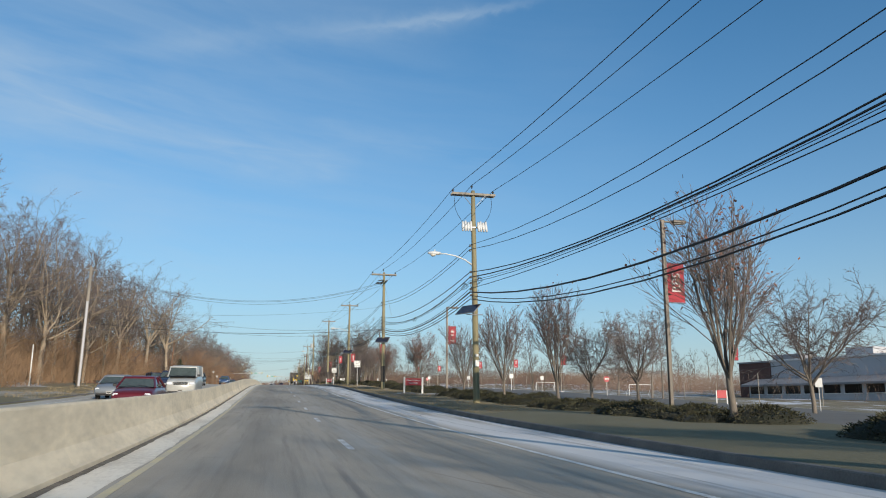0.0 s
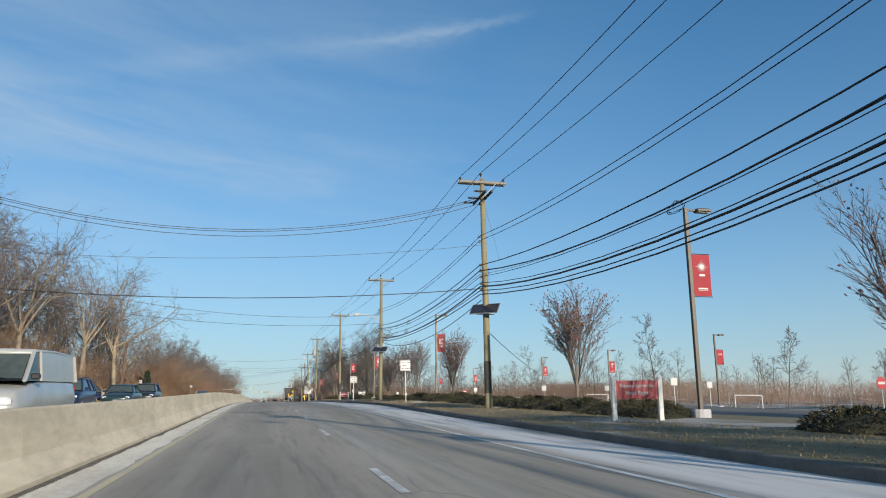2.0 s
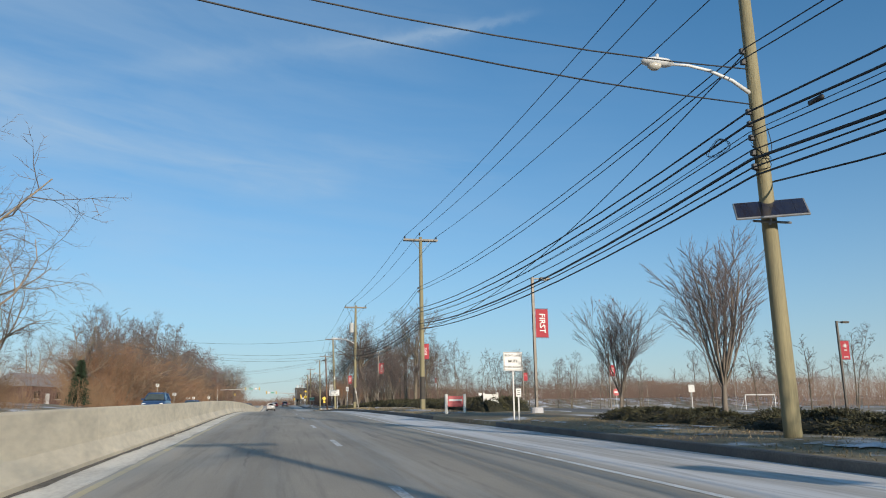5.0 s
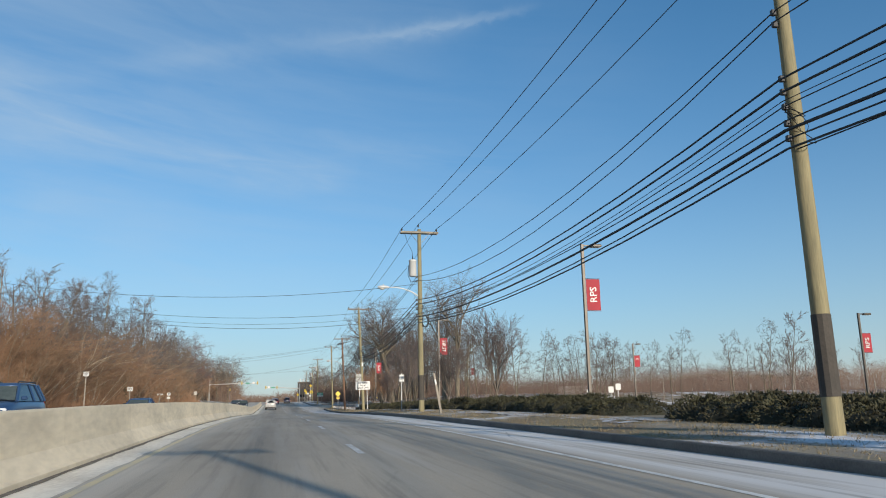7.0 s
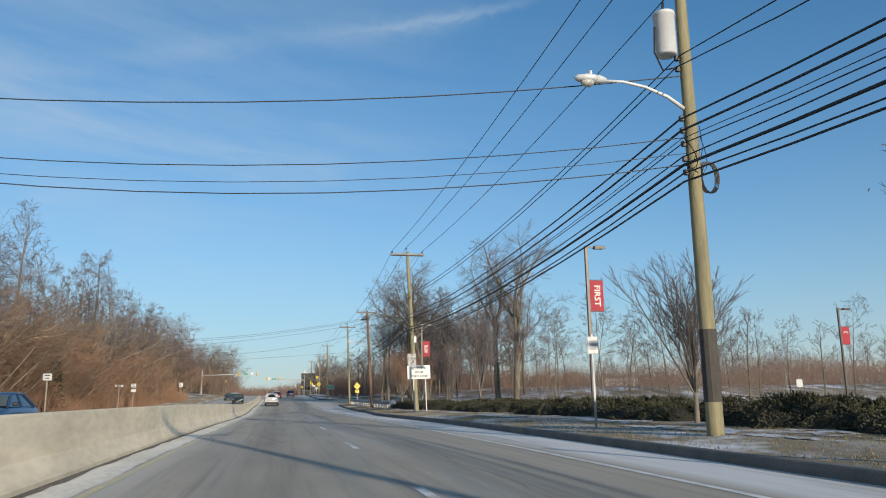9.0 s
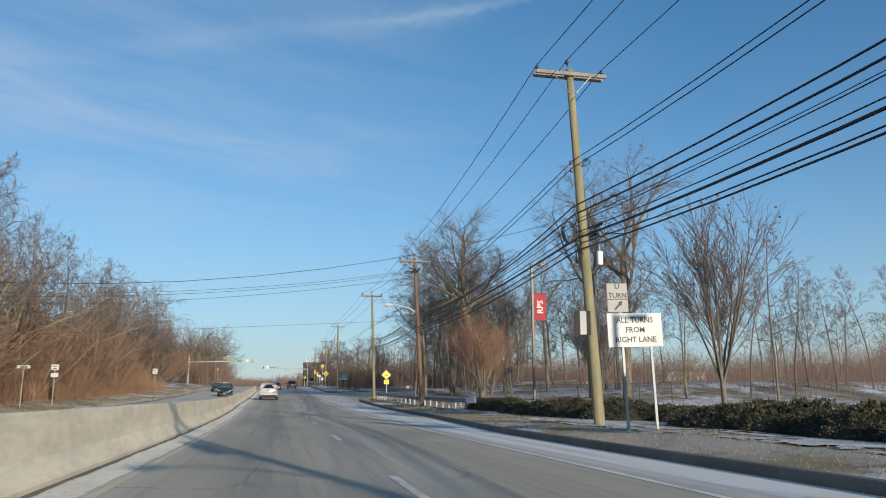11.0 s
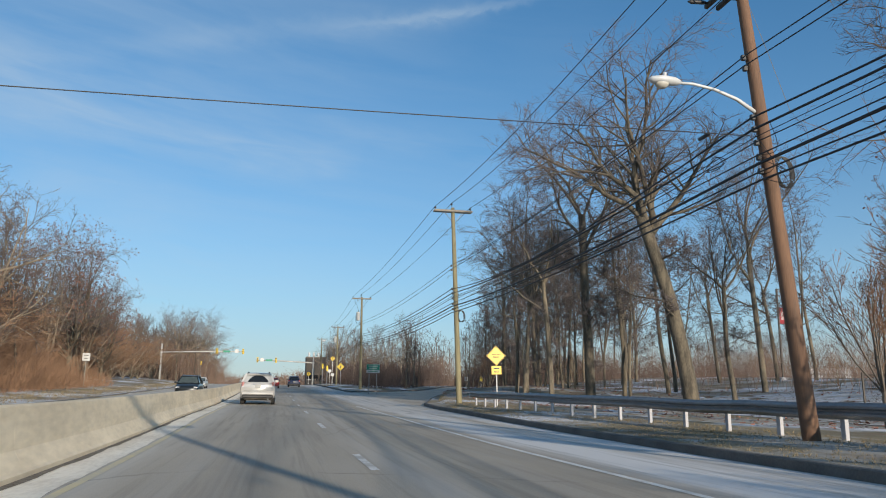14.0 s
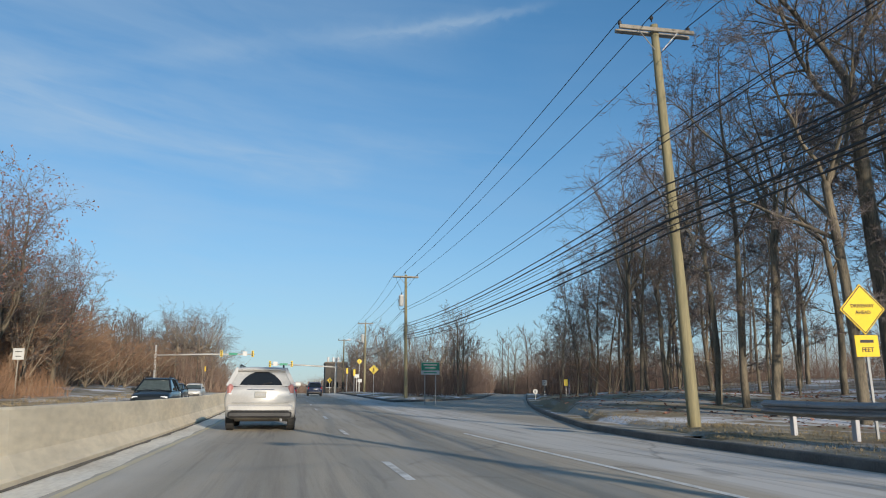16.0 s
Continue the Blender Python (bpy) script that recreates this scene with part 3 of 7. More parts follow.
# ---- barrier between the carriageways ----
def barrier():
    e = empty("median_barrier", Matrix.Identity(4), "tan weathered concrete median barrier with stained face", "barrier", kind="structure")
    prof = [(0.02, -0.2), (0.0, 0.07), (0.06, 0.10), (0.20, 0.34), (0.235, 0.90), (0.25, 0.93), (0.37, 0.93), (0.385, 0.90), (0.42, 0.34), (0.56, 0.10), (0.62, 0.07), (0.60, -0.2)]
    y = -60.0
    while y < 346:
        end = y + 6.08
        rings = []
        for yy in np.linspace(y, end - 0.003, 4):
            rings.append([(bar_x(yy) - o, yy, Z(yy) + h) for o, h in prof])
        Build().loft(rings).ob("barrier_section", M_CONC, e)
        y = end
    return e


barrier()

# ---- utility poles and their lines ----
POLES = {  # x, y, height, lean of the top in x and y
    "y": (9.6, -28.0, 11.0, 0.0, 0.0), "z": (10.3, 8.0, 10.2, 0.0, 0.0),
    "a": (9.95, 45.6, 10.95, -0.15, 0.0), "b": (9.85, 79.6, 10.9, -0.08, 0.1), "c": (9.75, 114.0, 10.95, 0.0, 0.1), "d": (9.5, 151.3, 11.5, -0.1, 0.0),
    "e": (8.4, 185.2, 11.0, -0.05, -0.1), "f": (9.25, 224.4, 11.1, -0.62, -0.1), "g": (10.15, 258.2, 10.8, -0.5, 0.6), "h": (10.5, 289.0, 11.55, -0.42, 0.1),
    "i": (10.3, 340.0, 11.2, -0.1, 0.0), "j": (11.2, 389.0, 10.6, 0.0, 0.0), "k": (10.6, 428.0, 10.6, 0.0, 0.0),
}


def on_pole(k, h, side=0.0):
    x, y, top, lx, ly = POLES[k]
    u = h / top
    return Vector((x + lx * u + side, y + ly * u, G(x, y) + h))


def utility_pole(k, arm=True, buck=False, lamp=None, can=False, panel=None, dark_band=True, old=False, switches=False, coil=None, coil_side=0.22, meter=False):
    x, y, top, lx, ly = POLES[k]
    wood = "reddish-brown" if old else "yellowish treated"
    extra = " with street lamp" if lamp else ""
    e = empty("utility_pole", pose(x, y, G(x, y)), "%s wooden utility pole%s standing in the verge" % (wood, extra), "utility pole", "utility poles along the road")
    q = lambda h, s=0.0, f=0.0: Vector((lx * h / top + s, ly * h / top + f, h))
    M = M_POLE2 if old else M_POLE
    Build().tube([q(-0.4), q(0.3), q(3), q(6), q(9), q(top)], [0.175, 0.17, 0.155, 0.14, 0.125, 0.11], 12).ob("shaft", M, e, smooth=True)
    # dark band from 0.65 to 2.1 m up the shaft
    if dark_band:
        Build().tube([q(0.65), q(2.1)], [0.176, 0.170], 12).ob("lower_band", M_DARKBROWN, e, "dark band round the lower shaft")
    if arm:
        for f in (-0.15, 0.15):
            b = Build()
            b.m = Matrix.Translation(q(top - 0.22, 0, f))
            b.box(0, 0, 0, 2.35, 0.09, 0.12, 0.012).ob("crossarm", M_GREYWOOD, e, "weathered grey timber crossarm")
        for s in (-1, 1):
            Build().tube([q(top - 0.28, s * 0.62, -0.2), q(top - 0.85, s * 0.12, -0.13)], 0.018, 5).ob("brace", M_STEEL, e)
        for s, h in ((-1.08, top - 0.16), (-0.06, top + 0.1), (1.08, top - 0.16)):
            b = Build()
            b.tube([q(h, s), q(h + 0.07, s), q(h + 0.09, s), q(h + 0.15, s), q(h + 0.2, s)], [0.02, 0.025, 0.055, 0.06, 0.035], 8).ob("insulator", M_BLACKPL if s else M_LAMP, e, "pin insulator", True)
    for h in (6.62, 6.35, 6.05, 5.72, 5.42, 8.0, 7.75):
        Build().box(lx * h / top - 0.2, ly * h / top, h, 0.10, 0.08, 0.12, 0.01).ob("cable_clamp", M_BLACKPL, e)
    if lamp:
        h, reach = lamp
        pts = [q(h - 0.45, -0.12), q(h - 0.2, -0.5), q(h - 0.02, -1.0), q(h + 0.06, -1.5), q(h + 0.05, -reach)]
        arm_o = Build().tube(pts, [0.045, 0.04, 0.035, 0.032, 0.03], 8).ob("lamp_arm", M_LAMP, e, "pale curved lamp arm", True)
        b = Build()
        c = q(h + 0.05, -reach - 0.28)
        b.loft([[(c.x + dx, c.y + w * math.cos(a), c.z + 0.02 + hh * math.sin(a)) for a in np.linspace(0, 2 * math.pi, 11)[:-1]] for dx, w, hh in ((0.34, 0.05, 0.05), (0.2, 0.12, 0.09), (-0.1, 0.16, 0.10), (-0.3, 0.10, 0.07), (-0.36, 0.03, 0.03))])
        b.ob("lamp_head", M_LAMP, arm_o, "cobra-head street lamp housing", True)
        b = Build()
        b.loft([[(c.x - 0.08 + r * 1.3 * math.cos(a), c.y + r * math.sin(a), c.z + z) for a in np.linspace(0, 2 * math.pi, 11)[:-1]] for r, z in ((0.12, -0.05), (0.11, -0.10), (0.06, -0.15))])
        b.ob("lens", M_GLASSY, arm_o, "glass lamp lens", True)
        b = Build()
        b.tube([(c.x, c.y, c.z + 0.1), (c.x, c.y, c.z + 0.2)], 0.035, 8).ob("photocell", M_LAMP, arm_o)
    if can:
        b = Build()
        b.loft([[(-0.42 + lx * 0.8 + r * math.cos(a), -0.05 + r * math.sin(a), top - 2.95 + z) for a in np.linspace(0, 2 * math.pi, 17)[:-1]] for r, z in ((0.19, 0), (0.23, 0.03), (0.23, 0.92), (0.25, 0.93), (0.24, 1.0), (0.14, 1.05))])
        t = b.ob("transformer", M_LAMP, e, "pale grey transformer can", True)
        Build().tube([(-0.42 + lx * 0.8, -0.05, top - 1.95), (-0.42 + lx * 0.8, -0.05, top - 1.68)], [0.05, 0.025], 8).ob("bushing", M_BLACKPL, t)
        Build().tube([q(top - 0.1, -0.95), q(top - 0.8, -0.75), q(top - 1.4, -0.45), q(top - 1.7, -0.42)], 0.012, 4).ob("lead", M_WIRE, e)
        Build().tube([q(top - 2.3, -0.68), q(top - 2.9, -0.72), q(top - 3.3, -0.55), q(top - 3.2, -0.15)], 0.02, 5).ob("lead", M_WIRE, e)
    if switches:
        b = Build()
        b.box(lx * 0.8, -0.12, top - 2.0, 1.15, 0.08, 0.09, 0.01).ob("switch_bar", M_STEEL, e)
        for i, s in enumerate((-0.62, -0.48, -0.34, -0.2, 0.2, 0.32, 0.46, 0.6)):
            Build().tube([q(top - 1.75 + 0.05 * (i % 2), s, -0.2), q(top - 2.0, s, -0.24), q(top - 2.25, s * 1.05, -0.3)], [0.06, 0.085, 0.05], 8).ob("cutout_switch", M_LAMP, e, "white porcelain cutout switch", True)
        for s in (-1, 1):
            pts = [q(top - 0.2 - 1.7 * u, s * (0.95 - 0.5 * u) + s * 0.25 * math.sin(3.14 * u)) for u in np.linspace(0, 1, 7)]
            Build().tube(pts, 0.011, 4).ob("lead", M_WIRE, e)
    if panel:
        h, tilt, turn = panel
        pe = Build()
        pe.m = Matrix.Translation(q(h, -0.12 if turn > -50 else -0.42, -0.25)) @ pose(0, 0, 0, tilt, 0, turn)
        pe.box(0, 0, 0, 1.36, 0.72, 0.045, 0.01)
        po = pe.ob("solar_panel", M_STEEL, e, "tilted solar panel in an aluminium frame")
        for i in range(6):
            for j in range(3):
                c = Build()
                c.m = pe.m
                c.box(-0.54 + i * 0.216, -0.22 + j * 0.22, 0.026, 0.212, 0.216, 0.006).ob("cell", M_PANEL, po)
        Build().tube([q(h - 0.25, -0.5, -0.2), q(h - 0.25, 0.35, -0.2)], 0.025, 6).ob("bracket", M_STEEL, po)
        Build().tube([q(h - 0.3, -0.1, -0.16), q(h - 0.02, -0.12, -0.3)], 0.025, 6).ob("bracket", M_STEEL, po)
    if coil:
        b = Build()
        n = 18
        for k in range(4):
            pts = [q(coil + 0.34 * math.sin(a), coil_side + 0.03 * k + 0.2 * math.cos(a), -0.1) for a in np.linspace(0, 2 * math.pi, n)]
            b.tube(pts, 0.014, 5, False)
        b.ob("cable_coil", M_WIRE, e, "coil of black cable")
    if meter:
        Build().box(-0.03, -0.24, 1.95, 0.2, 0.14, 0.32, 0.02).ob("box", M_LAMP, e, "small grey service box")
        Build().box(-0.03, -0.22, 2.35, 0.14, 0.12, 0.14, 0.02).ob("box", M_LAMP, e, "small grey service box")
    Build().tube([q(0.2, 0.15), q(3, 0.14), q(5.4, 0.13)], 0.02, 5).ob("riser", M_BLACKPL, e, "cable riser")
    for i in range(5):
        h0, h1 = random.uniform(5.3, 6.7), random.uniform(5.2, 6.4)
        out, side = random.uniform(0.25, 0.6), random.choice((-0.2, 0.2))
        pts = [q(h0 + (h1 - h0) * u - 0.35 * math.sin(math.pi * u), side * (1 - u) - 0.22 * u, -out * math.sin(math.pi * u)) for u in np.linspace(0, 1, 9)]
        Build().tube(pts, 0.008, 4).ob("drip_loop", M_WIRE, e)
    if buck:
        for s in (-0.15, 0.15):
            b = Build()
            b.m = Matrix.Translation(q(top - 0.95, s, 0))
            b.box(0, 0, 0, 0.09, 2.3, 0.12, 0.012).ob("crossarm", M_DARKBROWN, e, "dark timber arm set along the road")
        for f in (-1.0, 0.15, 1.0):
            Build().tube([q(top - 0.93, -0.2, f), q(top - 0.93, -0.3, f), q(top - 0.95, -0.62, f), q(top - 0.95, -0.7, f)], [0.02, 0.05, 0.05, 0.015], 8).ob("strain_insulator", M_BLACKPL, e, "dark strain insulator", True)
        Build().tube([q(top - 1.4, 0.12), q(top - 2.6, 0.42), q(top - 4.0, 0.75)], 0.009, 4).ob("loose_tail", M_STEEL, e, "loose steel strand")
    return e


for k in "yzk":
    utility_pole(k)
utility_pole("a", lamp=(7.45, 1.8), panel=(4.65, 42, -60), switches=True, meter=True, dark_band=False)
utility_pole("b", buck=True, panel=(4.5, 44, -34))
utility_pole("c", lamp=(7.5, 1.9), panel=(4.45, 40, -28), dark_band=False)
utility_pole("d")
utility_pole("e", lamp=(7.3, 1.95), can=True, coil=5.3)
utility_pole("f", coil=5.75, coil_side=-0.55, dark_band=False)
utility_pole("g", buck=True, lamp=(7.2, 1.85), old=True, coil=5.4, dark_band=False)
utility_pole("h", coil=5.0, dark_band=False)
utility_pole("i", can=True, dark_band=False)
utility_pole("j", lamp=(7.8, 2.2), can=True, dark_band=False)


def span(b, p, q, sag, r, n=10, sides=5):
    p, q = Vector(p), Vector(q)
    pts = [p.lerp(q, u) - Vector((0, 0, 4 * sag * u * (1 - u))) for u in np.linspace(0, 1, n + 1)]
    b.tube(pts, r, sides, False)


# sag of each cable, from the upper secondary line to the lowest telephone cable, span by span
SAGS = {
    "za": (0.95, 1.19, 1.03, 0.85, 0.71, 0.67, 0.48, 1.31, 1.51, 1.46), "ab": (0.67, 0.68, 0.76, 1.03, 0.85, 0.82, 1.06, 0.99, 1.0, 0.96),
    "bc": (0.66, 0.65, 0.64, 0.72, 0.56, 0.61, 0.66, 0.77, 0.61, 0.58), "de": (1.07, 1.37, 0.82, 0.78, 0.82, 0.84, 0.59, 0.64, 0.75, 0.68),
    "fg": (0.5, 0.5, 0.75, 0.55, 0.43, 0.46, 0.32, 0.27, 0.36, 0.38), "gh": (0.36, 0.2, 0.63, 0.42, 0.38, 0.32, 0.14, 0.3, 0.2, 0.2),
    "hi": (0.4, 0.5, 0.55, 0.5, 0.45, 0.5, 0.45, 0.5, 0.5, 0.55),
}


def cable(name, order, height, side, r, sag, label, nth=None):
    """A cable hung from pole to pole."""
    e = empty(name, Matrix.Identity(4), label, "cable", "overhead cables")
    for k, m in zip(order, order[1:]):
        b = Build()
        hp = [POLES[n][2] + height if height <= 0.4 else height for n in (k, m)]
        s = SAGS[k + m][nth] if nth is not None and k + m in SAGS else sag * (0.9 + 0.2 * random.random())
        span(b, on_pole(k, hp[0], side), on_pole(m, hp[1], side), s, r)
        b.ob("span", M_WIRE, e)
    return e


LINE = "yzabcdefghijk"
for s, h in ((-1.08, 0.05), (-0.06, 0.3), (1.08, 0.05)):
    cable("power_line", LINE, h, s, 0.014, 0.42, "thin dark overhead power line on crossarms")
for i, (h, r, s) in enumerate(((8.05, 0.014, -0.16), (7.8, 0.014, -0.22), (6.60, 0.022, -0.24), (6.34, 0.026, -0.24), (6.16, 0.009, -0.24), (6.05, 0.013, -0.24), (5.76, 0.015, -0.24), (5.58, 0.034, -0.24), (5.40, 0.018, -0.24), (5.22, 0.024, -0.24))):
    if i < 2:
        cable("secondary_line", LINE, h, s, r, 0.6, "thin dark overhead power line below the crossarms", i)
    else:
        cable("telephone_cable", LINE, h, s, r, 0.62, "black sagging telephone cable", i)

CROSS = [  # pole, height, far end, sag, radius
    ("b", 9.95, (-15.9, 78.5, 10.3), 2.25, 0.013), ("b", 9.85, (-15.9, 78.5, 10.22), 2.25, 0.013), ("b", 9.65, (-15.9, 78.5, 10.1), 2.3, 0.013), ("b", 7.6, (-15.9, 78.5, 6.9), 0.7, 0.008), ("b", 5.5, (-15.9, 82.6, 5.85), 0.62, 0.019),
    ("c", 7.6, (-22.0, 106.4, 10.4), 1.6, 0.015), ("c", 6.8, (-22.0, 103.8, 8.5), 1.25, 0.015),
    ("e", 7.6, (-22.0, 189.5, 9.1), 1.3, 0.013), ("e", 6.2, (-22.0, 190.7, 9.0), 1.6, 0.011), ("e", 5.85, (-22.0, 190.4, 8.8), 1.7, 0.008), ("e", 5.6, (-22.0, 190.1, 8.9), 1.85, 0.012),
    ("f", 6.3, (-22.0, 223.9, 6.5), 2.55, 0.008),
    ("g", 9.9, (-24.0, 247.7, 6.7), 1.0, 0.012), ("g", 9.75, (-24.0, 247.9, 6.5), 1.0, 0.012), ("g", 9.4, (-24.0, 248.2, 5.9), 0.9, 0.012), ("g", 6.2, (-24.0, 253.7, 4.3), 0.1, 0.010),
]
for k, h, (x, y, zz), sag, r in CROSS:
    b = Build()
    span(b, on_pole(k, h, -0.12), (x, y, Z(y) + zz), sag, r, 16)
    tagged(b.ob("service_drop", M_WIRE), "dark cable crossing high over the road", "cable", "overhead cables")
b = Build()
span(b, on_pole("c", 5.1, 0.15), on_pole("b", 4.95, -0.2), 1.0, 0.02, 14)
tagged(b.ob("service_drop", M_WIRE), "dark slack cable hung low between two poles", "cable", "overhead cables")
b = Build()
span(b, on_pole("b", 3.4, 0.15), (24.5, 106.0, G(24.5, 106) + 1.2), 0.5, 0.016, 14)
tagged(b.ob("service_drop", M_WIRE), "dark cable leading off over the car park", "cable", "overhead cables")
b = Build()
span(b, on_pole("c", 8.0, -0.1), on_pole("d", 5.2, -0.1), 1.2, 0.014, 14)
tagged(b.ob("service_drop", M_WIRE), "dark slack cable slanting from pole to pole", "cable", "overhead cables")


def splice(k, m, u, h, size):
    """A dark closure hung on the cables between two poles."""
    p = on_pole(k, h, -0.24).lerp(on_pole(m, h, -0.24), u) - Vector((0, 0, 2.0 * u * (1 - u)))
    d = (on_pole(m, h) - on_pole(k, h)).normalized() * size
    b = Build().tube([p - d * 0.5, p - d * 0.42, p + d * 0.42, p + d * 0.5], [0.02, 0.05, 0.05, 0.02], 8)
    return tagged(b.ob("cable_closure", M_BLACKPL, smooth=True), "dark cable splice closure hung on the wires", "cable closure")


def slack_loop(k, m, u, nth, h, size):
    """A flat loop of spare cable lashed under a line between two poles."""
    sag = SAGS.get(k + m, [0.62] * 10)[nth]
    p = on_pole(k, h, -0.24).lerp(on_pole(m, h, -0.24), u) - Vector((0, 0, 4 * sag * u * (1 - u)))
    d = (on_pole(m, h) - on_pole(k, h)).normalized()
    b, r = Build(), random.Random(int(u * 1000) + nth)
    for turn in range(4):
        wid, hi = size * r.uniform(0.85, 1.1), size * r.uniform(0.14, 0.24)
        c = p + d * r.uniform(-0.06, 0.06) - Vector((r.uniform(-0.05, 0.05), 0, 0.06))
        b.tube([c + d * wid * 0.5 * math.cos(a) + Vector((0.07 * math.sin(2 * a), 0, hi * math.sin(a) * (1 + 0.3 * math.cos(a)))) for a in np.linspace(0, 2 * math.pi, 17)], 0.006, 4, False)
    return tagged(b.ob("slack_loop", M_WIRE), "flat loop of spare black cable lashed to the wires", "cable loop", "cable loops")


for k, m, u, nth, h, size in (("z", "a", 0.955, 4, 6.16, 0.9), ("a", "b", 0.03, 4, 6.16, 0.9), ("a", "b", 0.47, 3, 6.34, 0.7), ("b", "c", 0.55, 3, 6.34, 0.8), ("b", "c", 0.585, 6, 5.76, 0.7), ("c", "d", 0.03, 3, 6.34, 0.8), ("e", "f", 0.93, 3, 6.34, 0.8), ("e", "f", 0.97, 1, 7.8, 0.5), ("f", "g", 0.80, 3, 6.34, 0.7), ("g", "h", 0.05, 4, 6.16, 0.7)):
    slack_loop(k, m, u, nth, h, size)
splice("e", "f", 0.955, 5.72, 0.6), splice("e", "f", 0.965, 5.5, 0.5), splice("g", "h", 0.06, 6.9, 0.5)
splice("b", "c", 0.94, 6.2, 0.4)
b = Build().box(8.98, 223.3, G(9, 223) + 4.8, 0.16, 0.14, 0.42, 0.02)
b.tube([(8.98, 223.3, G(9, 223) + 5.0), (8.98, 223.3, G(9, 223) + 5.3)], 0.01, 4)
tagged(b.ob("hanging_box", M_LAMP), "small pale box hung from the cables", "cable box")


# ---- pole-mounted panel on f, other left-side poles ----
def left_pole(x, y, h, r, lean, material, label):
    e = empty("utility_pole", pose(x, y, G(x, y)), label, "utility pole", "poles on the far side")
    Build().tube([(0, 0, -0.3), (lean * 0.4, 0, h * 0.4), (lean, 0, h)], [r, r * 0.88, r * 0.7], 10).ob("shaft", material, e, smooth=True)
    return e


lp = left_pole(-15.9, 78.0, 10.2, 0.17, 0.15, M_GREYWOOD, "bare grey wooden pole by the far verge")
Build().box(0.14, 0, 9.9, 0.9, 0.09, 0.1, 0.01).ob("crossarm", M_GREYWOOD, lp)
Build().tube([(0.04, -0.13, 0.1), (0.08, -0.12, 3.5), (0.12, -0.11, 7.2)], 0.10, 8).ob("riser", M_PALEWALL, lp, "pale cable guard up the shaft")
left_pole(-16.6, 142.0, 6.6, 0.16, 0.35, M_POLE2, "short brown wooden pole among roadside brush")
left_pole(-18.0, 72.0, 3.1, 0.06, 0.0, M_WHITE, "slim white marker post by the far verge")


# ---- car-park lamps with banners ----
def parking_lamp(x, y, h, text, far=False):
    e = empty("lamp_post", pose(x, y, G(x, y)), "dark bronze car park lamp post with a red banner", "lamp post", "car park lamps")
    z0 = 0.6 if y == 240.0 else 0.25
    b = Build()
    b.loft([[(r * math.cos(a), r * math.sin(a), z) for a in np.linspace(0, 2 * math.pi, 15)[:-1]] for r, z in ((0.3 + 0.13 * (y == 240.0), -0.2), (0.3 + 0.13 * (y == 240.0), z0 - 0.05), (0.28 + 0.13 * (y == 240.0), z0))])
    b.ob("footing", M_PALEWALL, e, "round concrete footing")
    Build().box(0, 0, z0 + (h - z0) / 2, 0.13, 0.13, h - z0, 0.012).ob("post", M_DARKMETAL, e)
    Build().box(0.3, 0, h - 0.06, 0.5, 0.07, 0.06, 0.01).ob("arm", M_DARKMETAL, e)
    hd = Build().box(0.62, 0, h - 0.06, 0.52, 0.3, 0.12, 0.03).ob("lamp_head", M_DARKMETAL, e, "flat shoebox lamp head")
    Build().box(0.62, 0, h - 0.125, 0.42, 0.22, 0.012).ob("lens", M_GLASSY, hd)
    bw, bh = (0.62, 1.36) if not far else (0.62, 1.2)
    top = h - 1.55 if not far else h - 1.3
    for zz in (top + 0.02, top - bh - 0.02):
        Build().tube([(0.05, 0, zz), (0.12 + bw, 0, zz)], 0.014, 6).ob("bracket", M_DARKMETAL, e)
    v, f = [], []
    nx, nz = 6, 10
    for side in (0, 1):
        for i in range(nx + 1):
            for j in range(nz + 1):
                u, w = i / nx, j / nz
                v.append((0.10 + bw * u, 0.015 * math.sin(5 * u + 3 * w) * (1 - (2 * w - 1) ** 2) + (0.004 if side else -0.004), top - bh * w))
    for side in (0, 1):
        o = side * (nx + 1) * (nz + 1)
        for i in range(nx):
            for j in range(nz):
                a = o + i * (nz + 1) + j
                q = (a, a + 1, a + nz + 2, a + nz + 1)
                f.append(q if side else q[::-1])
    bb = Build().add(v, f)
    bn = bb.ob("banner", M_RED, e, "dark red cloth banner with white lettering", True)
    cx, cz = 0.10 + bw / 2, top - bh / 2
    if text == "sun":
        s = Build()
        for k in range(12):
            a = k * math.pi / 6
            r0, r1 = 0.09, 0.19 if k % 3 else 0.23
            s.add([(cx + r0 * math.cos(a - 0.16), -0.025, cz + 0.28 + r0 * math.sin(a - 0.16)), (cx + r1 * math.cos(a), -0.025, cz + 0.28 + r1 * math.sin(a)), (cx + r0 * math.cos(a + 0.16), -0.025, cz + 0.28 + r0 * math.sin(a + 0.16))], [(0, 1, 2)])
        s.add([(cx + 0.085 * math.cos(a), -0.026, cz + 0.28 + 0.085 * math.sin(a)) for a in np.linspace(0, 2 * math.pi, 13)[:-1]], [tuple(range(12))])
        s.ob("emblem", M_SIGNW, bn, "white rayed emblem")
        for z, w, th in ((cz, 0.2, 0.07), (cz - 0.44, 0.34, 0.05), (cz - 0.50, 0.34, 0.012)):
            Build().box(cx, -0.024, z, w, 0.004, th).ob("print_bar", M_SIGNW, bn, "white printed bar")
    elif text == "arc":
        s = Build()
        s.loft([[(cx + r * math.cos(a), -0.025, cz + 0.1 + r * math.sin(a)) for r in (0.2, 0.14)] for a in np.linspace(0.3, 2.8, 9)], False, False)
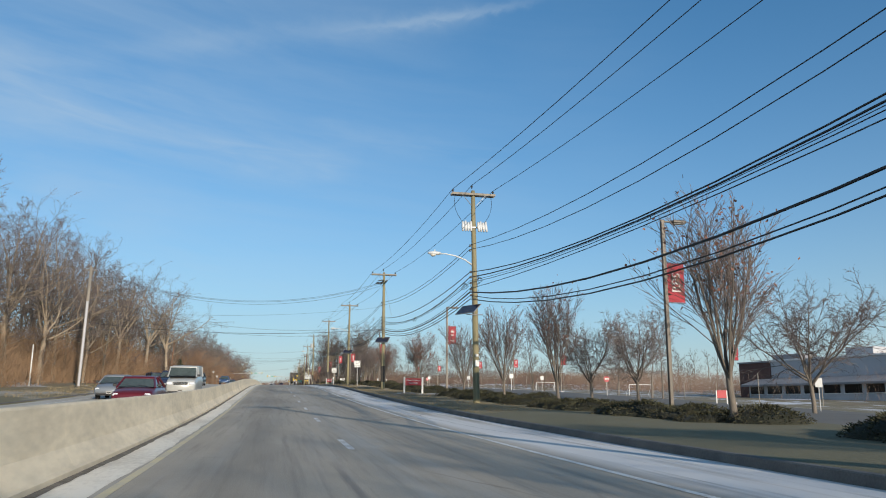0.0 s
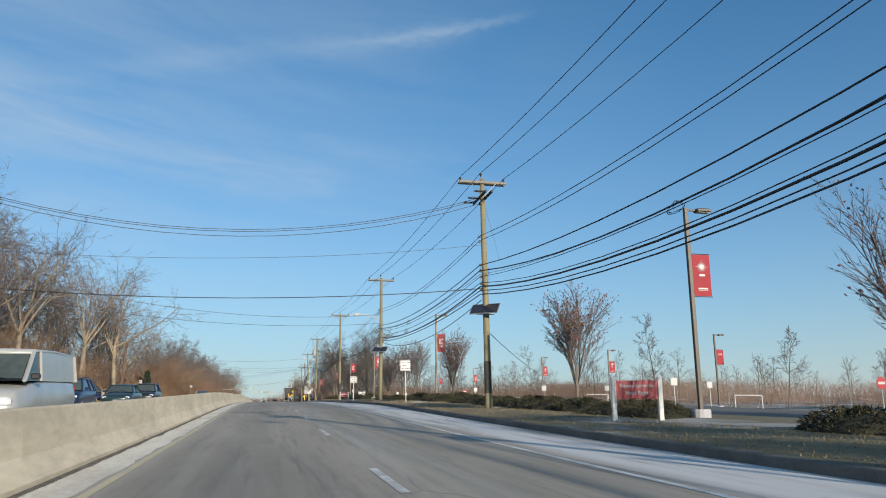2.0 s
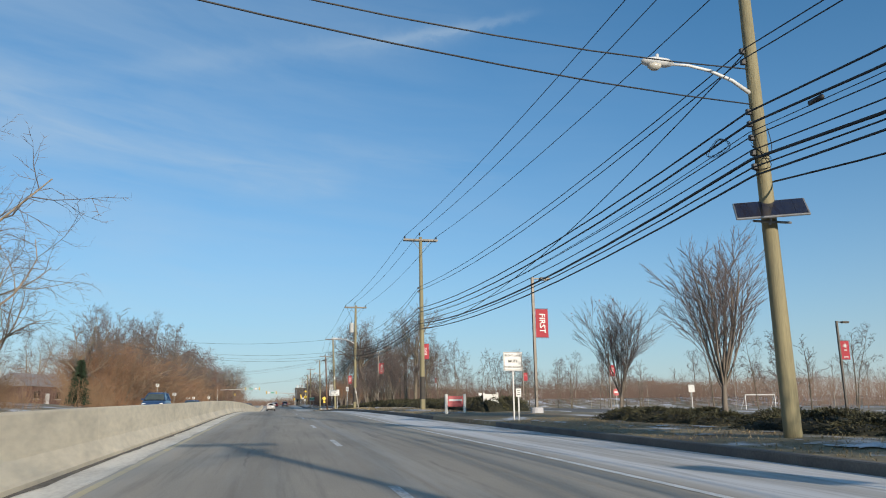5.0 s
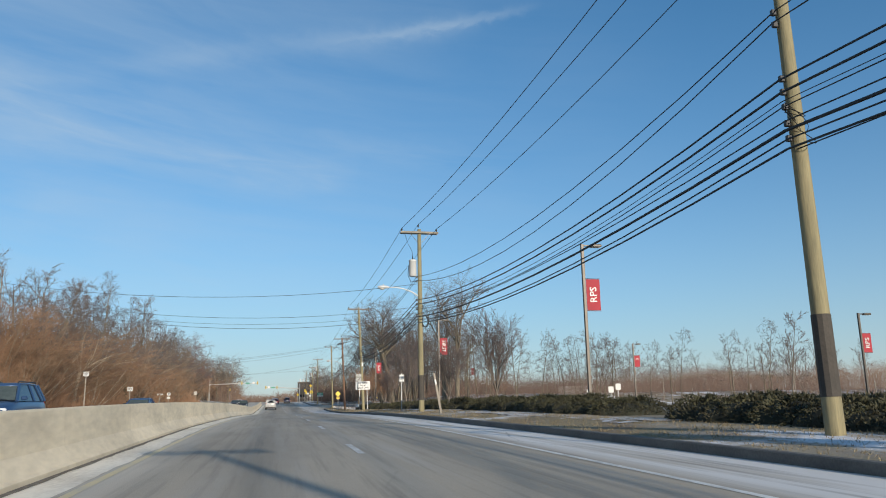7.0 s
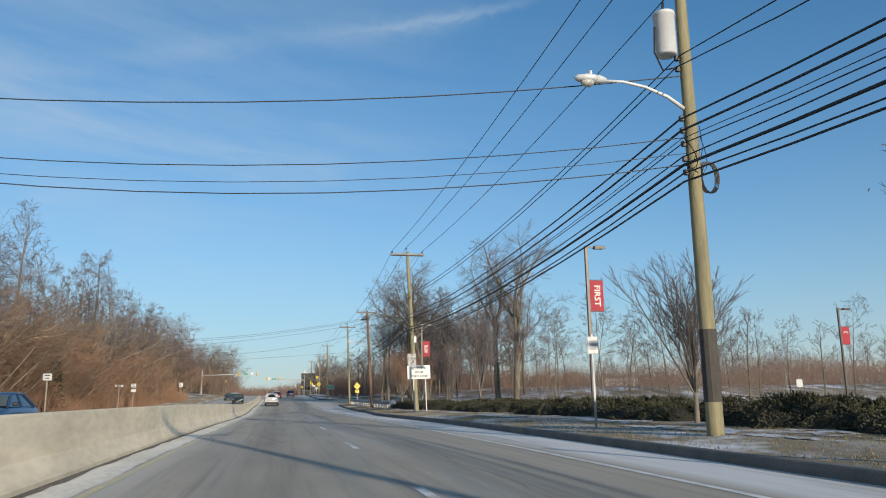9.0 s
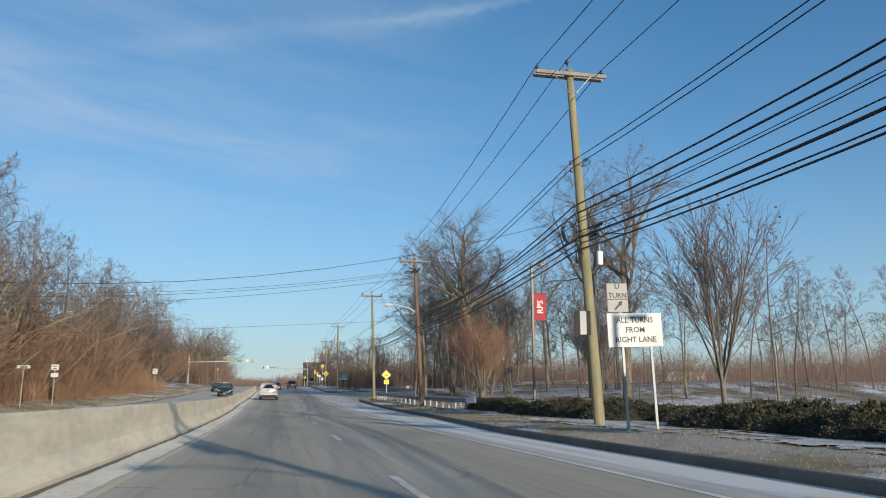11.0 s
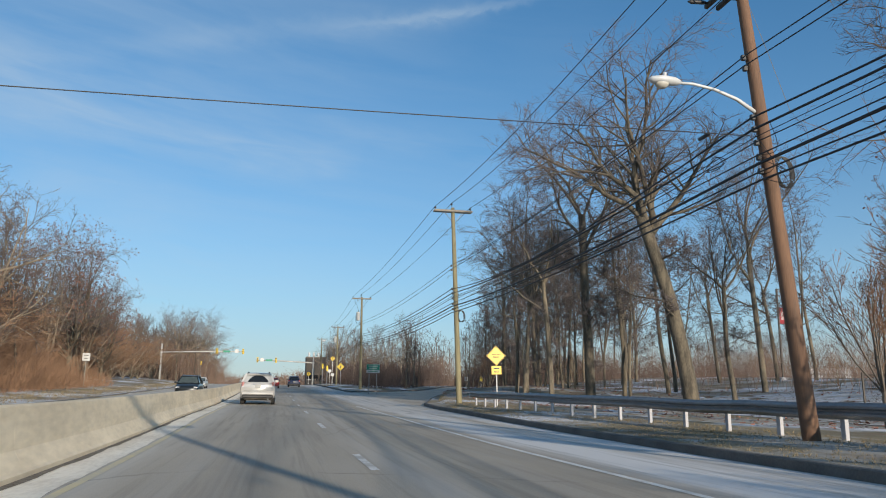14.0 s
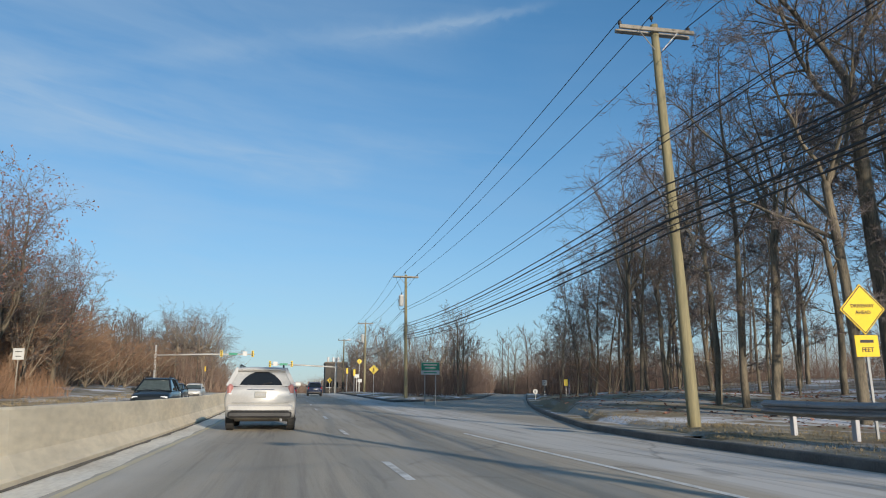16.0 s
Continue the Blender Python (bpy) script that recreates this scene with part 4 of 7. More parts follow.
        s.ob("emblem", M_SIGNW, bn, "white curved emblem")
    elif text:
        up = text != "FIRST"
        letters(text, 0.44 if len(text) < 4 else 0.40, M_SIGNW, bn, pose(cx, -0.026, cz, 90, 0, 0) @ pose(0, 0, 0, 0, 0, 90 if up else -90), "white serif-like capitals set sideways")
    return e


for x, y, h, t in ((13.1, 31.7, 6.75, "RPS"), (13.17, 67.2, 6.73, "sun"), (12.65, 104.0, 6.63, "RPS"), (12.1, 136.0, 6.45, "FIRST"), (12.9, 170.4, 7.2, "RPS"), (13.1, 202.6, 7.35, "FIRST"), (12.5, 240.0, 7.5, "RPS")):
    parking_lamp(x, y, h, t)
for x, y, h, t in ((36.0, 64.4, 6.1, "RPS"), (36.0, 103.0, 6.1, "arc"), (36.0, 145.0, 6.3, "sun"), (36.2, 182.0, 6.3, "RPS"), (37.6, 217.5, 6.9, "arc"), (36.5, 125.0, 6.1, "sun")):
    parking_lamp(x, y, h, t, True)
parking_lamp(40.5, 301.5, 7.5, "RPS")


# ---- signs ----
def sign_post(x, y, h, r=0.03, lean=(0, 0), label="", category="road sign", material=None, posts=1, gap=0.0, turn=0):
    e = empty("road_sign", pose(x, y, G(x, y), lean[0], lean[1], turn), label, category, "roadside signs")
    for i in range(posts):
        px = (i - (posts - 1) / 2) * gap
        Build().box(px, 0.02, h / 2 - 0.15, 2 * r, 1.2 * r, h + 0.3, 0.004).ob("post", material or M_STEEL, e)
    return e


def plate(e, w, h, cz, material, label, diamond=False, border=None, name="panel"):
    b = Build()
    b.m = Matrix.Translation((0, 0, cz)) @ (pose(0, 0, 0, 0, 45, 0) if diamond else Matrix.Identity(4))
    b.box(0, -0.012, 0, w, 0.012, h, 0.004)
    o = b.ob(name, material, e, label)
    if border:
        c = Build()
        c.m = b.m
        t = 0.018
        k = min(w, h) * 0.04
        for sx in (-1, 1):
            c.box(sx * (w / 2 - k), -0.0205, 0, t, 0.004, h - 2 * k)
        for sz in (-1, 1):
            c.box(0, -0.0205, sz * (h / 2 - k), w - 2 * k - t, 0.004, t)
        c.ob("border", border, o)
    return o


def words(o, lines, size, material, cz, cx=0.0):
    for i, t in enumerate(lines):
        letters(t, size, material, o, pose(cx, -0.0225, cz + (len(lines) - 1) * size * 0.62 - i * size * 1.24, 90, 0, 0))


def bars(o, n, w, material, cz, step, thick=0.05):
    for i in range(n):
        b = Build().box(0, -0.021, cz + (n - 1) * step / 2 - i * step, w * (1 - 0.18 * (i % 2)), 0.004, thick)
        b.ob("print_bar", material, o, "dark printed bar" if material is M_INK else "pale printed bar")


e = sign_post(9.62, 100.2, 2.95, lean=(0, -1.5), label="square white lane sign on a leaning steel post")
o = plate(e, 0.76, 0.76, 2.55, M_SIGNW, "white sheet-metal panel", border=M_INK)
words(o, ["RIGHT LANE"], 0.115, M_INK, 2.77), words(o, ["MUST"], 0.15, M_INK, 2.55), words(o, ["TURN RIGHT"], 0.115, M_INK, 2.33)
e = sign_post(9.05, 129.7, 2.55, label="square white lane sign beside the car park entrance")
o = plate(e, 0.76, 0.72, 2.2, M_SIGNW, "white sheet-metal panel", border=M_INK)
words(o, ["RIGHT LANE"], 0.115, M_INK, 2.42), words(o, ["MUST"], 0.15, M_INK, 2.2), words(o, ["TURN RIGHT"], 0.115, M_INK, 1.98)
e = sign_post(8.9, 128.6, 1.15, label="small white plate on a short steel post")
bars(plate(e, 0.2, 0.3, 1.0, M_SIGNW, "small white plate"), 3, 0.12, M_INK, 1.0, 0.07, 0.025)
e = sign_post(8.02, 190.3, 2.45, label="small white parking sign on a steel post")
bars(plate(e, 0.31, 0.46, 2.15, M_SIGNW, "white sheet-metal panel", border=M_STEEL), 3, 0.2, M_STEEL, 2.15, 0.1, 0.03)
e = empty("marker_stake", pose(8.05, 177.9, G(8.05, 177.9), 0, -10, 0), "leaning weathered wooden stake with a pale tag", "stake")
Build().box(0, 0, 0.9, 0.11, 0.09, 2.2, 0.01).ob("stake", M_GREYWOOD, e)
Build().box(0, -0.06, 1.55, 0.08, 0.02, 0.25).ob("tag", M_SIGNW, e, "pale paper tag")

e = sign_post(8.85, 220.8, 3.3, 0.035, (0, -1.8), "white turn signs stacked on two steel posts", posts=0)
for px, hh in ((-0.36, 3.6), (0.42, 2.9)):
    Build().box(px, 0.02, hh / 2 - 0.15, 0.07, 0.045, hh + 0.3, 0.004).ob("post", M_STEEL, e)
b = Build()
b.box(-0.42, -0.012, 3.33, 0.56, 0.012, 0.74, 0.004)
o = b.ob("panel", M_PLATE, e, "greyed white u-turn panel")
words(o, ["U", "TURN"], 0.19, M_INK, 3.5, -0.42)
Build().box(-0.42, -0.021, 3.29, 0.56, 0.004, 0.02).ob("rule", M_INK, o)
c = Build()
c.m = Matrix.Translation((-0.42, -0.021, 3.12)) @ pose(0, 0, 0, 0, -45, 0)
c.box(-0.03, 0, 0, 0.2, 0.004, 0.05).add([(0.06, -0.002, -0.07), (0.18, -0.002, 0), (0.06, -0.002, 0.07)], [(0, 1, 2)])
c.ob("arrow", M_INK, o, "black slanting arrow")
o = plate(e, 1.5, 0.86, 2.5, M_SIGNW, "crinkled white panel")
words(o, ["ALL TURNS", "FROM", "RIGHT LANE"], 0.2, M_INK, 2.5)
b = Build()
b.m = Matrix.Translation((8.78, 224.3, G(9, 224) + 3.0)) @ pose(0, 0, 0, 0, 0, -35)
b.box(0, 0, 0, 0.5, 0.03, 0.72, 0.006)
o = tagged(b.ob("pole_sign", M_DARKMETAL), "dark sheet sign with a white stripe strapped to a pole", "sign")
c = Build()
c.m = b.m
c.box(0.03, -0.018, 0, 0.19, 0.006, 0.70).ob("stripe", M_WHITE, o)

e = sign_post(11.05, 283.0, 3.0, label="yellow driveway warning sign on a steel post", lean=(0, -1.5))
o = plate(e, 0.72, 0.72, 2.5, M_YEL, "yellow diamond panel", True, M_INK)
words(o, ["DRIVEWAY", "AHEAD"], 0.105, M_INK, 2.5)
o = plate(e, 0.52, 0.42, 1.78, M_YEL, "yellow distance plate", False)
bars(o, 1, 0.3, M_INK, 1.87, 0.1, 0.06), words(o, ["FEET"], 0.13, M_INK, 1.70)
e = sign_post(10.2, 327.0, 3.4, 0.035, label="green and white guide sign on two posts", posts=2, gap=0.8)
o = plate(e, 1.4, 0.62, 3.1, M_GREEN, "green guide panel", border=M_SIGNW)
bars(o, 2, 1.0, M_SIGNW, 3.1, 0.22, 0.07)
o = plate(e, 1.4, 0.28, 2.64, M_SIGNW, "white lower panel")
bars(o, 1, 1.0, M_GREEN, 2.64, 0.1, 0.08)
for x, y, h, w in ((9.6, 360.9, 2.75, 1.0), (10.8, 394.0, 4.6, 0.8), (7.6, 421.0, 2.8, 0.9)):
    e = sign_post(x, y, h + 0.3, label="yellow diamond crossing sign on a pale post", material=M_WHITE)
    o = plate(e, w * 0.8, w * 0.8, h + 0.2, M_YEL, "yellow diamond panel", True)
    b = Build().box(0, -0.021, h + 0.22, 0.1, 0.004, 0.3).box(0, -0.021, h + 0.02, 0.34, 0.004, 0.06)
    b.ob("symbol", M_INK, o, "black symbol")
e = sign_post(22.9, 341.4, 1.3, label="round white sign on a short pale post by the side road", material=M_WHITE)
Build().tube([(0, -0.03, 1.2), (0, -0.045, 1.2)], 0.24, 20).ob("panel", M_SIGNW, e, "round white panel")
e = sign_post(23.7, 341.0, 1.45, label="small white sign with a dark symbol by the side road")
o = plate(e, 0.42, 0.5, 1.3, M_SIGNW, "white panel")
bars(o, 2, 0.26, M_INK, 1.3, 0.18, 0.05)
e = sign_post(25.1, 339.0, 1.5, label="yellow and dark marker boards on a post by the side road")
plate(e, 0.36, 0.6, 1.2, M_YEL, "yellow marker board")
Build().box(0.32, 0.02, 0.85, 0.16, 0.04, 1.5, 0.01).ob("marker_post", M_NAVYBOARD, e, "dark blue board")
for x, y, h in ((9.6, 384.0, 2.6), (10.4, 388.0, 1.9)):
    e = sign_post(x, y, h, label="small white sign on a pale post", material=M_WHITE)
    plate(e, 0.6, 0.5, h - 0.2, M_SIGNW, "white panel")
for x, y, h, w, hh in ((-14.3, 203.8, 3.2, 0.4, 0.35), (-15.0, 227.0, 2.75, 0.55, 0.45), (-16.2, 258.0, 2.7, 0.8, 0.2), (-15.7, 263.5, 2.8, 0.5, 0.4), (-17.8, 326.2, 3.0, 0.7, 0.75), (-15.6, 150.0, 2.4, 0.35, 0.45)):
    e = sign_post(x, y, h, 0.04, label="white roadside sign on a wooden post by the far verge", material=M_GREYWOOD)
    o = plate(e, w, hh, h - 0.1, M_SIGNW, "white panel")
    bars(o, 2, w * 0.6, M_INK, h - 0.1, hh * 0.4, 0.05)
    if w == 0.5:
        plate(e, 0.5, 0.3, h - 0.65, M_SIGNW, "white panel")

# red entrance signs on white posts
def entrance_sign(x, y, w, h, turn, text):
    e = empty("entrance_sign", pose(x, y, G(x, y), 0, 0, turn), "low red entrance sign between two white posts", "sign", "school signs")
    for s in (-1, 1):
        Build().box(s * w / 2, 0, h / 2 - 0.1, 0.13, 0.13, h + 0.2, 0.012).ob("post", M_WHITE, e, "white square post")
    Build().box(0, 0, h - 0.36, w - 0.14, 0.05, 0.52, 0.008).ob("panel", M_SIGNRED, e, "red painted board")
    if text:
        for i, t in enumerate(("School Entrance", "Next Right")):
            letters(t, 0.15, M_SIGNW, e, pose(0, -0.029, h - 0.25 - 0.2 * i, 90, 0, 0))
    else:
        Build().box(0, -0.028, h - 0.3, 0.7, 0.004, 0.09).ob("print_bar", M_SIGNW, e, "pale printed bar")
    return e


entrance_sign(10.25, 65.6, 1.35, 1.22, -8, True)
entrance_sign(9.0, 139.6, 0.95, 0.95, 0, False)
e = empty("entrance_board", pose(11.3, 141.2, G(11.3, 141.2), 0, 0, -6), "white wooden board between two posts at the entrance", "sign", "school signs")
for sx in (-0.36, 0.36):
    Build().box(sx, 0, 0.42, 0.1, 0.1, 1.14, 0.01).ob("post", M_WHITE, e, "white square post")
Build().box(0, 0, 0.60, 0.62, 0.05, 0.62, 0.008).ob("panel", M_WHITE, e, "blank white board")
for x, y, s in ((30, 128, 0.5), (28, 150, 0.45), (24, 192, 0.4), (27, 200, 0.45), (33, 118, 0.45), (26, 92, 0.45), (31, 96, 0.4), (29, 45, 0.45), (30, 212, 0.4)):
    e = sign_post(x, y, 1.9, 0.03, label="small white car park sign on a post")
    plate(e, s, s * 1.1, 1.65, M_SIGNW, "white panel")
for x, y in ((33.0, 82.0), (31.5, 170.0)):
    e = sign_post(x, y, 1.9, 0.03, label="red octagonal stop sign in the car park")
    Build().add([(0.34 * math.cos(a + math.pi / 8), yy, 1.75 + 0.34 * math.sin(a + math.pi / 8)) for yy in (-0.02, -0.006) for a in np.linspace(0, 2 * math.pi, 9)[:-1]],
                [tuple(range(8)), tuple(range(15, 7, -1))] + [(i, i + 8, (i + 1) % 8 + 8, (i + 1) % 8) for i in range(8)]).ob("panel", M_SIGNRED, e, "red octagon")
    Build().box(0, -0.0235, 1.75, 0.42, 0.004, 0.14).ob("print_bar", M_SIGNW, e)
e = sign_post(34.4, 63.4, 1.15, 0.04, label="red and white car park board", posts=2, gap=0.9, material=M_WHITE)
plate(e, 0.8, 0.6, 0.85, M_SIGNRED, "red board")


# ---- guard rail ----
def guard_rail():
    pts = [(10.45, 245.9), (10.75, 250.0), (10.75, 255), (10.6, 260), (10.45, 266), (10.3, 273), (10.2, 280), (10.3, 285.5)]
    ys = np.arange(245.9, 285.6, 0.66)
    xs = np.interp(ys, [p[1] for p in pts], [p[0] for p in pts])
    e = empty("guard_rail", Matrix.Identity(4), "galvanised w-beam guard rail on short posts", "guard rail")
    prof = [(0.0, 0.40), (-0.02, 0.43), (-0.085, 0.47), (-0.085, 0.51), (-0.02, 0.545), (-0.02, 0.575), (-0.085, 0.61), (-0.085, 0.65), (-0.02, 0.69), (0.0, 0.72)]
    rings = [[(x + a, y, G(x, y) + h) for a, h in prof] + [(x + a + 0.012, y, G(x, y) + h) for a, h in reversed(prof)] for x, y in zip(xs, ys)]
    Build().loft(rings).ob("rail", M_STEEL, e, "grey corrugated rail")
    x, y = xs[0], ys[0]
    b = Build()
    b.loft([[(x + 0.3 * math.cos(a) + 0.24, y - 0.45 * math.sin(a), G(x, y) + z) for a in np.linspace(-0.1, 2.4, 7)] for z in (0.38, 0.74)], False, False)
    b.ob("end_terminal", M_LAMP, e, "pale rounded rail end")
    for y in np.arange(246.6, 285.8, 1.9):
        x = float(np.interp(y, ys, xs)) + 0.08
        Build().box(x, y, G(x, y) + 0.23, 0.085, 0.13, 0.86, 0.006).ob("post", M_PALEWALL, e, "whitish post")
    return e


guard_rail()

# ---- signals at the far junction ----
def signal_mast(x, y, reach, h, label):
    e = empty("signal_mast", pose(x, y, G(x, y)), label, "traffic signal", "traffic signals")
    Build().tube([(0, 0, -0.1), (0, 0, 3), (0, 0, h + 0.7)], [0.2, 0.17, 0.14], 10).ob("post", M_MAST, e, smooth=True)
    Build().tube([(0, 0, h - 0.85), (reach * 0.5, 0, h - 0.6), (reach, 0, h - 0.5)], [0.14, 0.12, 0.09], 8).ob("mast_arm", M_MAST, e, smooth=True)
    Build().tube([(0, 0, h - 1.0), (0, 0, h - 0.7)], 0.23, 10).ob("collar", M_MAST, e)
    for u in (0.66, 0.98):
        hd = Build().box(reach * u, -0.12, h - 0.45, 0.34, 0.26, 1.0, 0.03).ob("signal_head", M_YEL, e, "yellow signal housing")
        for k in range(3):
            Build().tube([(reach * u, -0.26, h - 0.15 - 0.3 * k), (reach * u, -0.36, h - 0.15 - 0.3 * k)], 0.11, 10).ob("visor", M_INK, hd)
    Build().box(reach * 0.78, -0.1, h - 0.5, 1.3, 0.03, 0.36, 0.01).ob("street_name_panel", M_GREEN, e, "green name panel")
    Build().box(reach * 0.9, -0.1, h - 0.42, 0.7, 0.03, 0.7, 0.01).ob("sign_panel", M_SIGNW, e, "white sign panel")
    return e


signal_mast(-20.4, 397.0, 14.9, 5.9, "grey signal mast with long arm over the road")
signal_mast(7.6, 402.0, -11.0, 5.7, "grey signal mast with arm over the road")
for x, y, h in ((-15.6, 424.0, 4.3), (8.9, 380.0, 2.9), (9.2, 398.0, 3.4)):
    e = empty("signal_post", pose(x, y, G(x, y)), "short pole with a yellow signal head", "traffic signal", "traffic signals")
    Build().tube([(0, 0, -0.1), (0, 0, h)], 0.06, 8).ob("post", M_STEEL, e)
    Build().box(0, -0.12, h, 0.3, 0.24, 0.9, 0.03).ob("signal_head", M_YEL, e, "yellow signal housing")


# ---- vehicles ----
def vehicle(kind, paint, x, y, heading, label, group="cars on the road", size=1.0, dusty=False):
    """heading 0: it drives along +y, so its rear faces the camera's start."""
    L, W, H, hood, belt, wb, r = {"suv": (4.45, 1.86, 1.68, 1.02, 1.06, 2.6, 0.34), "sedan": (4.6, 1.78, 1.42, 0.90, 0.95, 2.7, 0.31), "van": (5.3, 2.0, 2.08, 1.26, 1.36, 3.3, 0.36)}[kind]
    rear0 = 0.50 if kind == "suv" else 0.42
    if dusty:
        belt, hood = 1.17, 1.06
    zr = Z(y)
    tilt = math.degrees(math.atan2(Z(y + 2) - Z(y - 2), 4.0))
    e = empty("car", pose(x, y, zr + 0.005, tilt if heading == 0 else -tilt, 0, heading) @ Matrix.Diagonal((size, size, size, 1)), label, "car", group)
    hw = W / 2
    roof = {"suv": [(-0.47, 0.0), (-0.42, 1.0), (0.06, 1.0), (0.27, 0.0)], "sedan": [(-0.40, 0.0), (-0.20, 1.0), (0.08, 1.0), (0.26, 0.0)], "van": [(-0.49, 0.0), (-0.47, 1.0), (0.22, 1.0), (0.37, 0.0)]}[kind]

    def ring(yy, z0, z1, w0, w1):
        c = 0.07
        h = z1 - z0
        half = [(0.0, z0), (w0 * 0.8, z0), (w0 - 0.03, z0 + 0.05), (w0, z0 + h * 0.35), (w0 + 0.01, z0 + h * 0.62), (w1, z1 - c), (w1 - 0.05, z1 - 0.02), (w1 * 0.5, z1 + 0.015), (0.0, z1 + 0.02)]
        return [(a, yy, b) for a, b in half] + [(-a, yy, b) for a, b in half[-2:0:-1]]

    st = []
    tail = belt if kind != "sedan" else belt - 0.02
    for u, z0, z1, k in ((-0.5, rear0, tail - 0.12, 0.92), (-0.485, rear0 - 0.08, tail - 0.02, 0.97), (-0.44, rear0 - 0.15, tail, 0.995), (-0.25, 0.22, belt, 1.0), (0.0, 0.22, belt, 1.0), (0.22, 0.22, belt - 0.02, 1.0), (0.30, 0.22, hood, 0.995), (0.43, 0.24, hood - 0.10, 0.97), (0.48, 0.30, hood - 0.20, 0.92), (0.5, 0.40, hood - 0.30, 0.84)):
        st.append(ring(u * L, z0, z1, hw * k, hw * (k - 0.05)))
    body = Build().loft(st).ob("body", paint, e, smooth=True)
    # glasshouse
    def gring(yy, z0, z1, w0, w1):
        return [(-w0, yy, z0), (w0, yy, z0), (w1, yy, z1), (-w1, yy, z1)]
    ys_ = [roof[0][0] * L, roof[1][0] * L, roof[2][0] * L, roof[3][0] * L]
    zt = H - 0.05
    wlow, wtop = hw - 0.07, hw - (0.31 if kind == "suv" else 0.24) if kind != "van" else hw - 0.14
    gl = Build()
    base = belt - 0.02
    a, b_, c_, d = ys_
    V = [(-wlow, a, base), (wlow, a, base), (wlow, d, base), (-wlow, d, base), (-wtop, b_, zt), (wtop, b_, zt), (wtop, c_, zt), (-wtop, c_, zt)]
    gl.add(V, [(0, 1, 5, 4), (1, 2, 6, 5), (2, 3, 7, 6), (3, 0, 4, 7), (4, 5, 6, 7)])
    gl.ob("glasshouse", M_TINT, e, "dark tinted windows")
    wind = lambda s, u: (s * (wlow + (wtop - wlow) * u - 0.06), d + (c_ - d) * u + 0.012, base + (zt - base) * u + 0.006)
    ws = Build().add([wind(1, 0.06), wind(-1, 0.06), wind(-1, 0.94), wind(1, 0.94)], [(0, 1, 2, 3)]).ob("windscreen", M_SCREEN, e, "greenish grey windscreen")
    for k in (-0.62, 0.02):
        Build().tube([(k * wlow, d + 0.03, base + 0.05), ((k + 0.55) * wlow, d - 0.03, base + 0.12)], 0.011, 4).ob("wiper", M_BLACKPL, ws)
    if dusty:
        # rear screen grey with salt, cleared in an arc by its wiper
        lo, hi = Vector((0, a - 0.012, base)), Vector((0, b_ - 0.012, zt))
        at = lambda s, u: (s * (wlow + (wtop - wlow) * u), lo.y + (hi.y - lo.y) * u - 0.006, lo.z + (hi.z - lo.z) * u)
        scr = Build().add([at(-0.96, 0.03), at(0.96, 0.03), at(0.93, 0.96), at(-0.93, 0.96)], [(0, 1, 2, 3)]).ob("rear_screen", M_SALTGLASS, e, "salt-filmed rear screen")
        arc = [at(0.66 * math.cos(k), 0.10 + 0.78 * math.sin(k)) for k in np.linspace(0, math.pi, 15)]
        Build().add([(p[0], p[1] - 0.006, p[2]) for p in arc], [tuple(range(14, -1, -1))]).ob("wiped_arc", M_TINT, scr, "dark arc cleared by the wiper")
    rf = Build()
    rr = []
    for yy, k, dz in ((b_ - 0.10, 0.95, -0.06), (b_ - 0.02, 1.0, -0.01), (b_ * 0.5 + c_ * 0.5, 1.0, 0.03), (c_ + 0.02, 1.0, -0.01), (c_ + 0.12, 0.95, -0.07)):
        w = wtop + 0.03
        rr.append([(-w * k, yy, zt + dz - 0.02), (w * k, yy, zt + dz - 0.02), (w * k * 0.95, yy, zt + dz + 0.035), (w * 0.4, yy, zt + dz + 0.05), (-w * 0.4, yy, zt + dz + 0.05), (-w * k * 0.95, yy, zt + dz + 0.035)])
    rf.loft(rr).ob("roof", paint, e, smooth=True)
    mids = [0.5 * (b_ + c_)] if kind != "van" else [0.62 * c_]
    for s in (-1, 1):
        for (p, q, t) in (((s * wlow, a, base), (s * wtop, b_, zt), 0.07), ((s * wlow, d, base), (s * wtop, c_, zt), 0.05)):
            Build().tube([p, q], t, 4).ob("pillar", paint, e)
        for m_ in mids:
            Build().tube([(s * (wlow + 0.005), m_, base), (s * (wtop + 0.005), m_, zt)], 0.045, 4).ob("pillar", paint, e)
        if kind == "suv":
            qy = ys_[1] + 0.16 * (c_ - b_)
            Build().tube([(s * (wlow + 0.005), qy - 0.25, base), (s * (wtop + 0.005), qy, zt)], 0.06, 4).ob("pillar", paint, e)
    if kind == "van":
        for s in (-1, 1):
            Build().add([(s * (wlow + 0.012), a + 0.1, base), (s * (wlow + 0.012), mids[0] - 0.05, base), (s * (wtop + 0.02), mids[0] - 0.05, zt), (s * (wtop + 0.02), b_ + 0.08, zt),
                         (s * (wlow - 0.02), a + 0.1, base), (s * (wlow - 0.02), mids[0] - 0.05, base), (s * (wtop - 0.02), mids[0] - 0.05, zt), (s * (wtop - 0.02), b_ + 0.08, zt)],
                        [(0, 1, 2, 3), (7, 6, 5, 4), (0, 3, 7, 4), (1, 5, 6, 2), (3, 2, 6, 7), (0, 4, 5, 1)]).ob("side_panel", paint, e)
